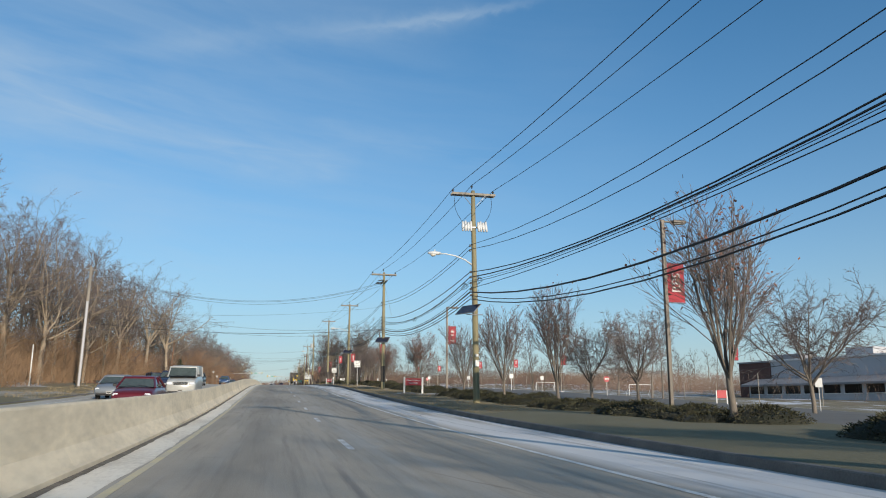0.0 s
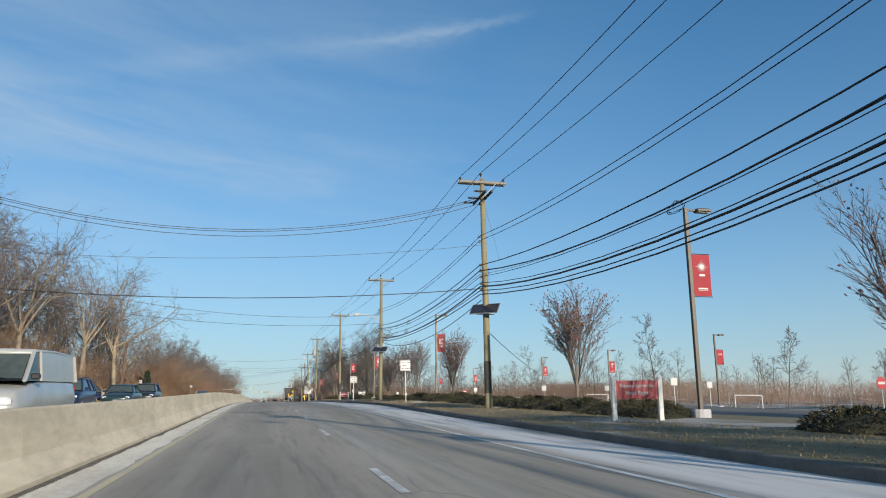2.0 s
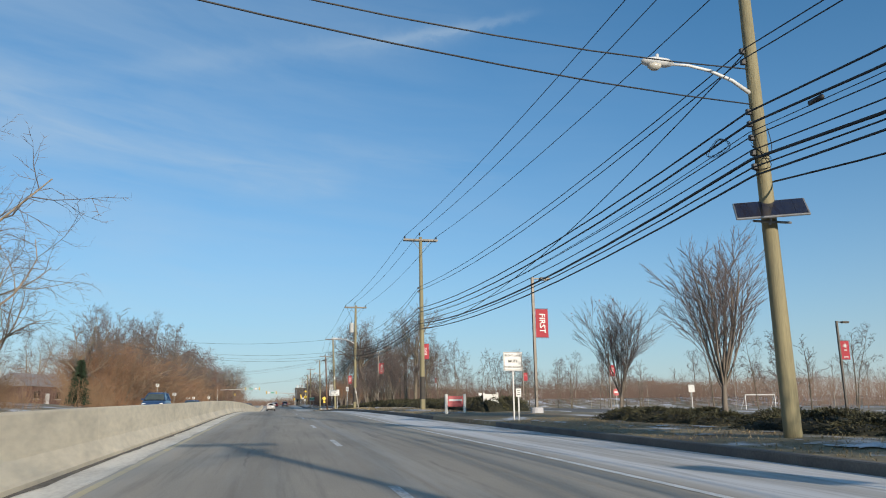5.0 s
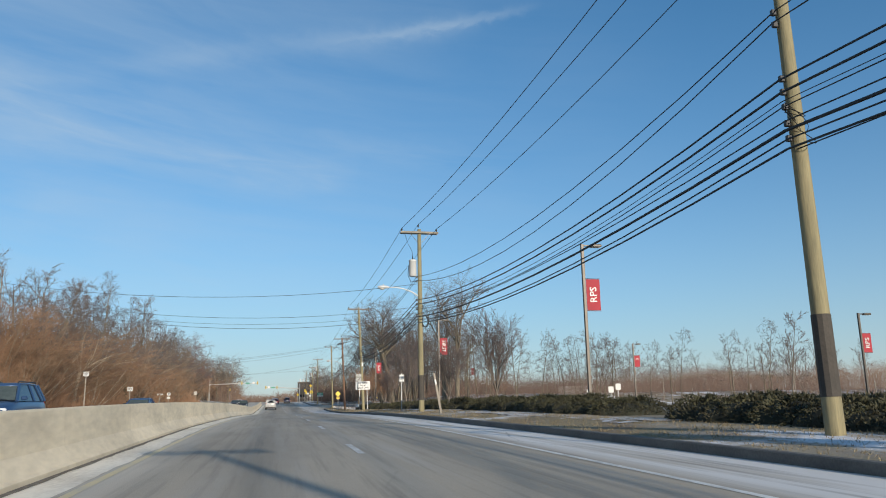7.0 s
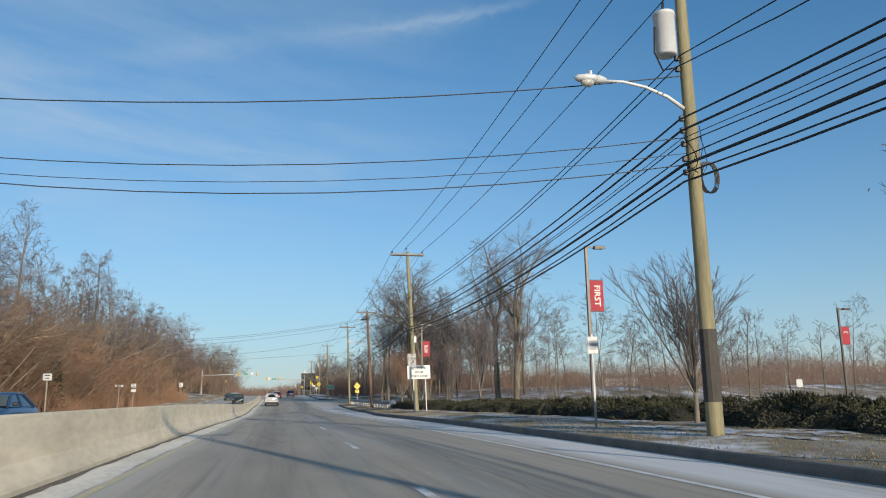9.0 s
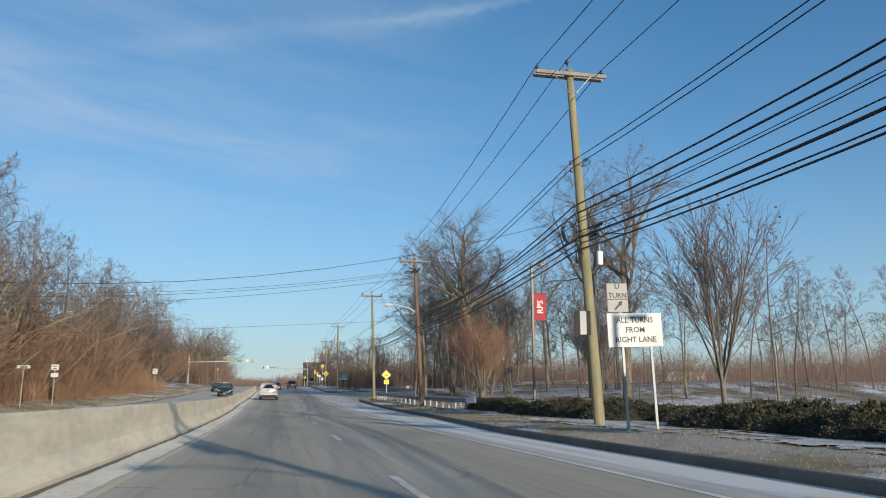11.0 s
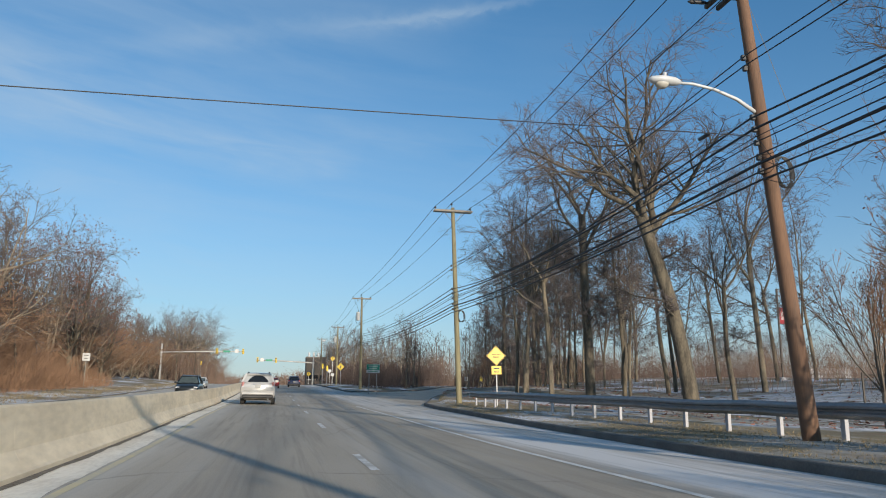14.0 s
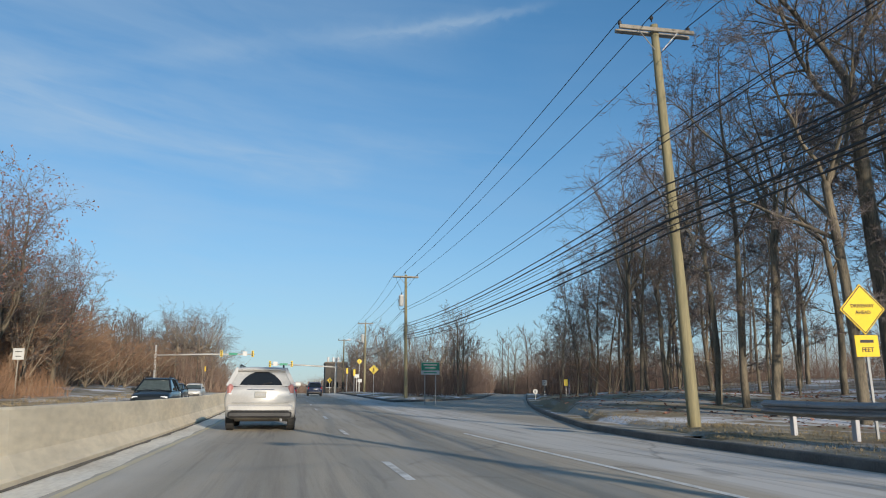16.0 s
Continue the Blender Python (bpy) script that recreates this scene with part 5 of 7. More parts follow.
    # wheels
    for sx in (-1, 1):
        for sy in (-1, 1):
            t = Build()
            t.loft([[(sx * (hw - 0.12) + dx, sy * wb / 2 + rr_ * math.cos(k), r + rr_ * math.sin(k)) for k in np.linspace(0, 2 * math.pi, 21)[:-1]] for dx, rr_ in ((-0.10, r - 0.05), (-0.09, r - 0.01), (-0.05, r), (0.06, r), (0.10, r - 0.01), (0.11, r - 0.05))])
            wh = t.ob("wheel", M_TYRE, e, "black tyre")
            k = Build()
            k.loft([[(sx * (hw - 0.005) + sx * dx, sy * wb / 2 + rr_ * math.cos(q), r + rr_ * math.sin(q)) for q in np.linspace(0, 2 * math.pi, 13)[:-1]] for dx, rr_ in ((-0.02, r * 0.62), (0.004, r * 0.6), (-0.01, r * 0.2))])
            k.ob("rim", M_RIM, wh)
    # lamps, plate, bumpers, mirrors
    for s in (-1, 1):
        if kind == "suv":
            lamp = Build().box(s * (hw - 0.145), -L * 0.482, belt - 0.10, 0.15, 0.17, 0.30, 0.05).ob("tail_lamp", M_TAILDIRTY if dusty else M_TAIL, e, "red tail lamp")
            Build().box(s * (hw - 0.15), -L * 0.484, belt - 0.20, 0.12, 0.17, 0.09, 0.03).ob("reversing_lens", M_HEAD, lamp, "clear reversing lens")
        else:
            Build().box(s * (hw - 0.2), -L * 0.492, belt - 0.2, 0.3, 0.1, 0.15, 0.03).ob("tail_lamp", M_TAIL, e, "red tail lamp")
        Build().box(s * (hw - 0.28), L * (0.468 if kind != "van" else 0.488), hood - (0.28 if kind != "van" else 0.36), 0.36, 0.2, 0.14 if kind != "van" else 0.18, 0.04).ob("headlamp", M_HEAD, e, "clear headlamp")
        Build().box(s * (hw + 0.06), d - 0.35, belt + 0.08, 0.2, 0.1, 0.14, 0.03).ob("mirror", M_BLACKPL if kind != "suv" else paint, e, "door mirror")
        Build().box(s * (hw - 0.13), 0, 0.27, 0.3, wb - 0.75, 0.1, 0.02).ob("sill", M_BLACKPL, e)
    Build().box(0, -L * 0.497, 0.60 if kind == "suv" else 0.44, W * (0.92 if kind == "suv" else 0.86), 0.12, 0.2, 0.05).ob("rear_bumper", M_BLACKPL if kind == "van" else paint, e, "lower rear bumper")
    if kind == "suv":
        Build().box(0, -L * 0.497, 0.44, W * 0.88, 0.10, 0.17, 0.04).ob("skid_panel", M_BLACKPL, e, "dark lower valance")
        Build().box(0, -L * 0.513, 0.53, W * 0.80, 0.02, 0.03, 0.006).ob("bumper_groove", M_BLACKPL, e)
        Build().box(0, -L * 0.502, 0.735, W * 0.78, 0.03, 0.014, 0.004).ob("tailgate_seam", M_STEEL, e)
    Build().box(0, L * 0.488, 0.36, W * 0.8, 0.12, 0.16, 0.04).ob("front_bumper", M_BLACKPL, e)
    if kind == "van":
        gr = Build().box(0, L * 0.499, hood - 0.36, W * 0.46, 0.06, 0.2, 0.02).ob("grille", M_INK, e, "dark grille")
        for k in (-0.05, 0.0, 0.05):
            Build().box(0, L * 0.499 + 0.033, hood - 0.36 + k, W * 0.45, 0.01, 0.014).ob("grille_bar", M_CHROME, gr)
    else:
        Build().box(0, L * 0.491, hood - 0.33, W * 0.42, 0.06, 0.14, 0.02).ob("grille", M_INK, e, "dark grille")
    for s, zz in ((-1, belt - 0.22 if kind == "suv" else 0.72), (1, 0.42)):
        p = Build().box(0, s * L * 0.503, zz, 0.31, 0.02, 0.16, 0.004).ob("number_plate", M_PLATE, e, "pale number plate with plain bars")
        Build().box(0, s * (L * 0.503 + 0.012), zz, 0.22, 0.004, 0.05).ob("print_bar", M_STEEL if dusty else M_INK, p)
    if kind == "suv":
        for s in (-1, 1):
            Build().tube([(s * (wtop - 0.06), b_, zt + 0.02), (s * (wtop - 0.06), b_ + 0.08, zt + 0.1), (s * (wtop - 0.06), c_ - 0.15, zt + 0.1), (s * (wtop - 0.06), c_ - 0.05, zt + 0.03)], 0.022, 6).ob("roof_rail", M_BLACKPL, e, "black roof rail")
        Build().box(0, b_ - 0.06, zt - 0.02, wtop * 1.7, 0.16, 0.05, 0.02).ob("spoiler", paint, e)
        Build().box(0, -L * 0.494, belt - 0.10, 0.72, 0.05, 0.04, 0.012).ob("trim_strip", M_CHROME, e, "bright trim strip")
        Build().tube([(0.0, a - 0.02, base + 0.06), (0.28, a + 0.02, base + 0.12)], 0.012, 4).ob("wiper", M_BLACKPL, e)
        Build().tube([(0.55, -L * 0.5 - 0.02, 0.30), (0.55, -L * 0.5 + 0.3, 0.30)], 0.04, 8).ob("exhaust", M_CHROME, e, "bright exhaust tip")
    return e


def paint(name, c, dirty=0.0):
    m = mat(name, c, tuple(v * (0.9 - dirty) + 0.1 * dirty for v in c), 0.32, 1.2, 30, 0.0, 0.2, coat=0.4)
    return m


P_SILVER = paint("silver_paint", (0.60, 0.585, 0.56), 0.15)
P_WHITE = paint("white_car_paint", (0.55, 0.545, 0.51), 0.15)
P_RED = paint("red_car_paint", (0.12, 0.01, 0.016))
P_NAVY = paint("navy_car_paint", (0.02, 0.03, 0.07))
P_BLUE = paint("blue_car_paint", (0.03, 0.07, 0.16))
P_TEAL = paint("dark_teal_car_paint", (0.02, 0.045, 0.05))
P_BLACK = paint("black_car_paint", (0.015, 0.018, 0.018))
P_GREY = paint("grey_car_paint", (0.22, 0.24, 0.26))

vehicle("suv", P_SILVER, -0.88, 296.0, 0, "salt-dusted silver estate SUV on the grey asphalt road", size=1.12, dusty=True)
vehicle("sedan", P_GREY, -9.4, 59.0, 180, "silver-grey oncoming saloon beyond the barrier")
vehicle("sedan", P_RED, -6.0, 46.0, 180, "dark red oncoming saloon beside the barrier")
vehicle("van", P_WHITE, -6.1, 65.5, 180, "white oncoming panel van")
vehicle("suv", P_NAVY, -10.2, 90.0, 180, "navy oncoming SUV beyond the barrier")
vehicle("sedan", P_TEAL, -9.0, 98.5, 180, "dark teal oncoming saloon beyond the barrier")
vehicle("suv", P_BLACK, -9.6, 113.0, 180, "black oncoming SUV beyond the barrier")
vehicle("suv", P_BLUE, -9.6, 170.0, 180, "dark blue oncoming SUV")
vehicle("suv", P_NAVY, -16.6, 126.0, 205, "dark blue hatchback parked in a drive off the road", "parked cars")
vehicle("sedan", P_BLUE, -9.8, 201.0, 180, "dark blue oncoming saloon")
vehicle("sedan", P_WHITE, -9.4, 353.0, 180, "white oncoming saloon beyond the barrier")
vehicle("suv", P_BLACK, -6.65, 312.0, 180, "black oncoming SUV with its lamps facing")
vehicle("sedan", P_BLACK, -9.9, 343.0, 180, "dark oncoming saloon waiting near the junction")
vehicle("suv", P_NAVY, 3.2, 372.0, 0, "dark SUV stopped before the road junction")
vehicle("sedan", P_WHITE, -0.2, 378.0, 0, "white saloon stopped before the road junction")
vehicle("sedan", P_RED, 0.0, 362.0, 0, "dark red saloon stopped before the road junction")


# ---- trees ----
def tubes_mesh(name, lines, material, sides):
    """Many tapered branches in one mesh. lines: (points, r0, r1)."""
    V, F = [], []
    for pts, r0, r1 in lines:
        n = sides(r0)
        k0 = len(V)
        m = len(pts)
        if n == 1:  # a fine twig: one slim blade
            d = pts[-1] - pts[0]
            a = np.cross(d, (d[1], -d[0], 0.3 * d[2] + 0.1))
            a = a / (np.linalg.norm(a) + 1e-9) * r0 * 1.2
            V += [tuple(pts[0] - a), tuple(pts[0] + a), tuple(pts[-1])]
            F.append((k0, k0 + 1, k0 + 2))
            continue
        point = r1 < 0.012
        for i, p in enumerate(pts):
            if point and i == m - 1:
                V.append(tuple(p))
                break
            d = pts[min(i + 1, m - 1)] - pts[max(i - 1, 0)]
            d = d / (np.linalg.norm(d) + 1e-9)
            a = np.cross(d, (0.0, 0.0, 1.0) if abs(d[2]) < 0.92 else (1.0, 0.0, 0.0))
            a = a / (np.linalg.norm(a) + 1e-9)
            b = np.cross(d, a)
            r = r0 + (r1 - r0) * i / (m - 1)
            for k in range(n):
                t = 2 * math.pi * k / n
                V.append(tuple(p + (a * math.cos(t) + b * math.sin(t)) * r))
        for i in range(m - 1):
            for k in range(n):
                q, w = k0 + i * n + k, k0 + i * n + (k + 1) % n
                F.append((q, w, k0 + (m - 1) * n) if point and i == m - 2 else (q, w, w + n, q + n))
    me = bpy.data.meshes.new(name)
    me.from_pydata(V, [], F)
    me.materials.append(material)
    me.polygons.foreach_set("use_smooth", [True] * len(F))
    return me


def grow(rng, style, h, girth=1.0):
    """Branches of a leafless tree of height h, and points for its last leaves."""
    big, small, tips = [], [], []
    # trunk share, limbs, limb angles, limb length, children per level, upward pull, wobble, limb thickness
    share, limbs, ang, ll, kids, lift, wob, thick = {
        "vase": (0.24, 12, (4, 22), 0.78, (8, 6, 6), 0.22, 0.045, 0.40),
        "far": (0.8, 10, (20, 55), 0.27, (4, 3, 2), 0.2, 0.10, 0.32),
        "brush": (0.02, 11, (3, 46), 0.9, (6, 5, 6), 0.16, 0.11, 0.8),
    }[style]

    def branch(p, d, length, r, lvl, segs):
        pts = [p]
        w = wob * (0.4 if lvl == 0 else 1.0)
        for i in range(segs):
            d = d + rng.normal(0, w, 3) + np.array((0, 0, lift * 0.3 if lvl < 3 else 0.04))
            d = d / np.linalg.norm(d)
            p = p + d * length / segs
            pts.append(p)
        r1 = r * (0.4 if lvl else (0.35 if share > 0.7 else 0.72))
        (big if lvl <= 1 or r > 0.004 * h else small).append((pts, r, max(r1, 0.004)))
        return pts, d

    def turn(d, a):
        u = rng.normal(0, 1, 3)
        u = u - d * (u @ d)
        u = u / np.linalg.norm(u)
        return d * math.cos(a) + u * math.sin(a)

    r_trunk = {"vase": 0.016, "far": 0.011, "brush": 0.0075}[style] * h * girth
    twig = 0.005 + 0.00035 * h if style != "far" else 0.018
    trunk, d0 = branch(np.zeros(3) - np.array((0, 0, 0.25)), np.array((0, 0, 1.0)), h * share + 0.25, r_trunk, 0, 8 if share > 0.1 else 2)

    def spread(pts, r, length, lvl):
        if lvl > 3:
            return
        n = kids[lvl - 1]
        if lvl == 3 and n > 4:
            n = max(2, int(n * rng.uniform(0.5, 1.3)))
        for j in range(n):
            u = 0.22 + 0.78 * (j + rng.random()) / n
            i = min(int(u * (len(pts) - 1)), len(pts) - 2)
            f = u * (len(pts) - 1) - i
            p = pts[i] * (1 - f) + pts[i + 1] * f
            d = pts[i + 1] - pts[i]
            d = d / np.linalg.norm(d)
            a = radians(rng.uniform(20, 50)) * (0.58 if style == "vase" else 1.15)
            ln = length * rng.uniform(0.36, 0.60) * (1.2 - 0.5 * u)
            rr = max(r * (1 - 0.6 * u) * 0.42, twig * (1.7, 1.2, 0.85)[lvl - 1])
            q, _ = branch(p, turn(d, a), ln, rr, lvl + 1, (4 if style == "vase" else 2, 2 if style == "vase" else 1, 1)[lvl - 1])
            if lvl == 3:
                tips.append(q[-1])
            spread(q, rr, ln, lvl + 1)

    for k in range(limbs):
        if style == "far":
            u = 0.36 + 0.64 * (k + rng.random()) / limbs
        else:
            u = 0.85 + 0.15 * rng.random()
        i = min(int(u * (len(trunk) - 1)), len(trunk) - 2)
        f = u * (len(trunk) - 1) - i
        p = trunk[i] * (1 - f) + trunk[i + 1] * f
        leader = style == "far"
        a = radians(rng.uniform(*ang)) * (1.15 - 0.6 * max(0, u - 0.5) if leader else 1)
        az = 2 * math.pi * (k * 0.381966 + 0.1 * rng.random())
        d = np.array((math.sin(a) * math.cos(az), math.sin(a) * math.sin(az), math.cos(a)))
        ln = h * ll * rng.uniform(0.75, 1.1) * (1.25 - 0.55 * u if leader else 1)
        rr = r_trunk * rng.uniform(0.8, 1.2) * thick * (1.2 - 0.6 * u if leader else 1)
        q, _ = branch(p, d, ln, rr, 1, 3 if style == "far" else (4 if style == "brush" else 6))
        spread(q, rr, ln, 1)
    return big, small, tips


def tree_kind(style, h, seed, bark, twig, leaves=0, leaf_size=0.07, girth=1.0):
    rng = np.random.default_rng(seed)
    big, small, tips = grow(rng, style, h, girth)
    top = max(q[2] for pts, _, _ in small for q in pts)
    k = h / top
    for group in (big, small):
        for i, (pts, a, b) in enumerate(group):
            group[i] = ([q * np.array((1, 1, k)) for q in pts], a, b)
    stem = "stem" if style == "brush" else "trunk"
    thin = (0.005 + 0.00035 * h) * 0.9
    meshes = [(stem, tubes_mesh(stem, big, bark, lambda r: 8 if r > 0.07 else 4)), ("crown", tubes_mesh("crown", small, twig, lambda r: 3 if r > thin else 1))]
    if leaves:
        V, F = [], []
        for _ in range(leaves):
            p = tips[int(rng.integers(len(tips)))] * np.array((1, 1, k)) + rng.normal(0, 0.06, 3)
            a, b = rng.normal(0, 1, 3), rng.normal(0, 1, 3)
            a = a / np.linalg.norm(a) * leaf_size
            b = b / np.linalg.norm(b) * leaf_size * 0.6
            n = len(V)
            V += [tuple(p), tuple(p + a * 0.5 + b), tuple(p + a), tuple(p + a * 0.5 - b)]
            F.append((n, n + 1, n + 2, n + 3))
        me = bpy.data.meshes.new("leaves")
        me.from_pydata(V, [], F)
        me.materials.append(M_LEAF)
        meshes.append(("leaves", me))
    return meshes


def plant(kind, name, x, y, scale, turn, label, category="tree", group="", squash=1.0, sink=0.0, lean=(0, 0)):
    if 338 < y < 400 and -23.0 < x < 0:
        x -= 8.0
    if 166 < y < 193 and -31.0 < x < -12:  # kept clear below the house and its drive
        y -= 27.0
    if 190 < y < 221 and -39.0 < x < -23.0:
        x -= 17.0
    e = empty(name, pose(x, y, G(x, y) - sink, lean[0], lean[1], 0) @ pose(0, 0, 0, 0, 0, turn) @ Matrix.Diagonal((scale, scale, scale * squash, 1)), label, category, group)
    for part_name, me in kind:
        o = new(part_name, me)
        o.parent = e
        if part_name in ("crown", "leaves", "foliage", "stem"):
            tagged(o, kind="stuff")
    return e


def crown_lines(rng, h, r, dirs, fork, kids, crook, lean=0.0, low=0):
    """Branches of an old leafless tree: a trunk to its fork, then limbs. dirs: (azimuth, tilt, length share) of each limb, or a count of limbs up a leader."""
    big, small, tips = [], [], []

    def grow_line(p, d, length, segs, wob, lift):
        pts = [p]
        for _ in range(segs):
            d = d + rng.normal(0, wob, 3) + np.array((0, 0, lift))
            d = d / np.linalg.norm(d)
            p = p + d * length / segs
            pts.append(p)
        return pts

    def along(pts, u):
        i = min(int(u * (len(pts) - 1)), len(pts) - 2)
        f = u * (len(pts) - 1) - i
        d = pts[i + 1] - pts[i]
        return pts[i] * (1 - f) + pts[i + 1] * f, d / np.linalg.norm(d)

    def aside(d, a):
        u = rng.normal(0, 1, 3)
        u = u - d * (u @ d)
        return d * math.cos(a) + u / np.linalg.norm(u) * math.sin(a)

    def sprout(pts, r0, length, lvl):
        n = kids[lvl - 1]
        for j in range(n):
            u = 0.18 + 0.82 * (j + rng.random()) / n
            p, d = along(pts, u)
            ln = length * rng.uniform(0.34, 0.62) * (1.15 - 0.45 * u)
            rr = max(r0 * (1 - 0.62 * u) * rng.uniform(0.42, 0.62), (0.016, 0.011, 0.0085)[lvl - 1])
            q = grow_line(p, aside(d, radians(rng.uniform(28, 62))), ln, (4, 2, 1)[lvl - 1], crook * 1.25, (0.05, 0.03, 0.0)[lvl - 1])
            (big if lvl == 1 and rr > 0.03 else small).append((q, rr, 0.006))
            if lvl < 3:
                sprout(q, rr, ln, lvl + 1)
            else:
                tips.append(q[-1])

    def limb(p, d, ln, rr):
        q = grow_line(p, d, ln, 7, crook, 0.075)
        big.append((q, rr, max(rr * 0.22, 0.008)))
        sprout(q, rr, ln, 1)

    leader = isinstance(dirs, int)
    trunk = grow_line(np.array((0, 0, -0.3)), np.array((lean, 0, 1.0)), h * (0.95 if leader else fork) + 0.3, 12 if leader else 7, crook * (0.26 if leader else 0.2), 0.02)
    big.append((trunk, r, r * (0.12 if leader else 0.74)))
    if leader:
        for k in range(dirs):
            u = fork + (0.98 - fork) * (k + rng.random()) / dirs
            p, _ = along(trunk, u)
            a, az_ = radians(rng.uniform(58, 78) - 38 * (u - fork) / (1 - fork)), 2.4 * k + rng.normal(0, 0.4)
            d = np.array((math.sin(a) * math.cos(az_), math.sin(a) * math.sin(az_), math.cos(a)))
            limb(p, d, h * rng.uniform(0.16, 0.27) * (1.35 - 0.75 * u), r * (1.06 - 0.9 * u) * rng.uniform(0.36, 0.55))
    else:
        for k, (az_, tilt, share) in enumerate(dirs):
            p, _ = along(trunk, rng.uniform(0.96, 1.0) if k < 3 else rng.uniform(0.68, 0.94))
            a, az_ = radians(tilt), radians(az_)
            d = np.array((math.sin(a) * math.cos(az_), math.sin(a) * math.sin(az_), math.cos(a)))
            limb(p, d, h * share, r * 0.74 * rng.uniform(0.50, 0.66))
    for k in range(low):
        p, _ = along(trunk, rng.uniform(0.35, 0.85) * (1 if not leader else fork))
        a = rng.uniform(0, 6.28)
        limb(p, np.array((math.cos(a), math.sin(a), 0.35)), h * rng.uniform(0.09, 0.17), r * 0.17)
    return big, small, tips


def old_tree(seed, h, r, dirs, fork, bark, twig, kids=(6, 5, 5), crook=0.15, lean=0.0, low=0, leaves=0):
    rng = np.random.default_rng(seed)
    if not isinstance(dirs, int):  # a first growth tells how far the limbs reach
        trial = crown_lines(np.random.default_rng(seed), h, r, dirs, fork, kids, crook, lean, low)[1]
        reach = (1 - fork) * h / (max(q[2] for pts, _, _ in trial for q in pts) - fork * h)
        dirs = [(a, b, c * reach) for a, b, c in dirs]
    big, small, tips = crown_lines(rng, h, r, dirs, fork, kids, crook, lean, low)
    k = h / max(q[2] for pts, _, _ in small for q in pts)
    squeeze = np.array((1, 1, k))
    big = [([q * squeeze for q in pts], a, b) for pts, a, b in big]
    small = [([q * squeeze for q in pts], a, b) for pts, a, b in small]
    out = [("trunk", tubes_mesh("trunk", big, bark, lambda q: 10 if q > 0.15 else (6 if q > 0.05 else 4))), ("crown", tubes_mesh("crown", small, twig, lambda q: 3 if q > 0.0105 else 1))]
    if leaves:
        V, F = [], []
        for _ in range(leaves):
            p = tips[int(rng.integers(len(tips)))] * squeeze + rng.normal(0, 0.1, 3)
            a, b = rng.normal(0, 1, 3), rng.normal(0, 1, 3)
            a, b = a / np.linalg.norm(a) * 0.11, b / np.linalg.norm(b) * 0.06
            n = len(V)
            V += [tuple(p), tuple(p + a * 0.5 + b), tuple(p + a), tuple(p + a * 0.5 - b)]
            F.append((n, n + 1, n + 2, n + 3))
        me = bpy.data.meshes.new("leaves")
        me.from_pydata(V, [], F)
        me.materials.append(M_LEAF)
        out.append(("leaves", me))
    return out


def spray(rng_seed, n, tilts, share):
    r = random.Random(rng_seed)
    return [(360 * k / n + r.uniform(-25, 25), r.uniform(*tilts), share * r.uniform(0.8, 1.15)) for k in range(n)]


K_VASE = [tree_kind("vase", 5.6, s, M_BARKGREY, M_TWIG, n, 0.075) for s, n in ((1, 1700), (2, 420), (3, 160), (4, 0))]
K_OAK = [old_tree(s, 7.0, 0.12, spray(s, 11, (16, 70), 0.5), 0.27, M_BARKGREY, M_TWIG, (9, 7, 7), 0.13) for s in (11, 12)]
K_PARK = [old_tree(s, 8.0, 0.08, 15, 0.26, M_BARKGREY, M_TWIG, (6, 5, 5), 0.10) for s in (13, 14)]
K_WOOD = [old_tree(s, 18.0, 0.165, 16, 0.32, M_BARK, M_TWIG, (6, 6, 8), 0.15, low=2) for s in (21, 22, 23)]
K_FORK = [old_tree(s, 18.0, 0.20, spray(s, 5, (12, 44), 0.46), 0.48, M_BARK, M_TWIG, (9, 7, 8), 0.16, low=4) for s in (24, 25, 26)]
K_GREAT_LOW = old_tree(27, 21.5, 0.42, [(150, 44, 0.46), (165, 28, 0.50), (95, 8, 0.52), (-40, 20, 0.52), (-20, 36, 0.42), (60, 34, 0.42), (-110, 30, 0.44)], 0.47, M_BARK, M_TWIG, (12, 8, 9), 0.17, -0.15, 4)
K_GREAT_TALL = old_tree(28, 21.0, 0.36, [(150, 32, 0.46), (120, 12, 0.52), (-35, 26, 0.48), (-80, 40, 0.36), (60, 38, 0.36)], 0.44, M_BARK, M_TWIG, (12, 8, 9), 0.16, 0.03, 6)
K_GREAT_UP = old_tree(29, 22.0, 0.36, [(160, 28, 0.42), (80, 8, 0.46), (-30, 20, 0.44), (-100, 34, 0.36), (120, 45, 0.3)], 0.52, M_BARK, M_TWIG, (12, 8, 9), 0.16, 0.05, 8)
K_GREAT_V = old_tree(30, 23.0, 0.33, [(155, 24, 0.42), (100, 8, 0.42), (-30, 15, 0.44), (-80, 28, 0.32), (140, 44, 0.32), (-20, 40, 0.3)], 0.54, M_BARK, M_TWIG, (12, 8, 9), 0.15, -0.05, 10)
K_SLIM = [old_tree(s, 13.0, 0.10, 13, 0.34, M_BARK, M_TWIG, (5, 5, 7), 0.15) for s in (31, 32, 33)]
K_PALE = [old_tree(s, 14.0, 0.22, spray(s, 6, (18, 58), 0.46), 0.36, M_BARKPALE, M_TWIG, (7, 6, 5), 0.17, low=2) for s in (41, 42)] + [old_tree(43, 14.0, 0.17, 15, 0.3, M_BARKPALE, M_TWIG, (6, 5, 5), 0.15)]
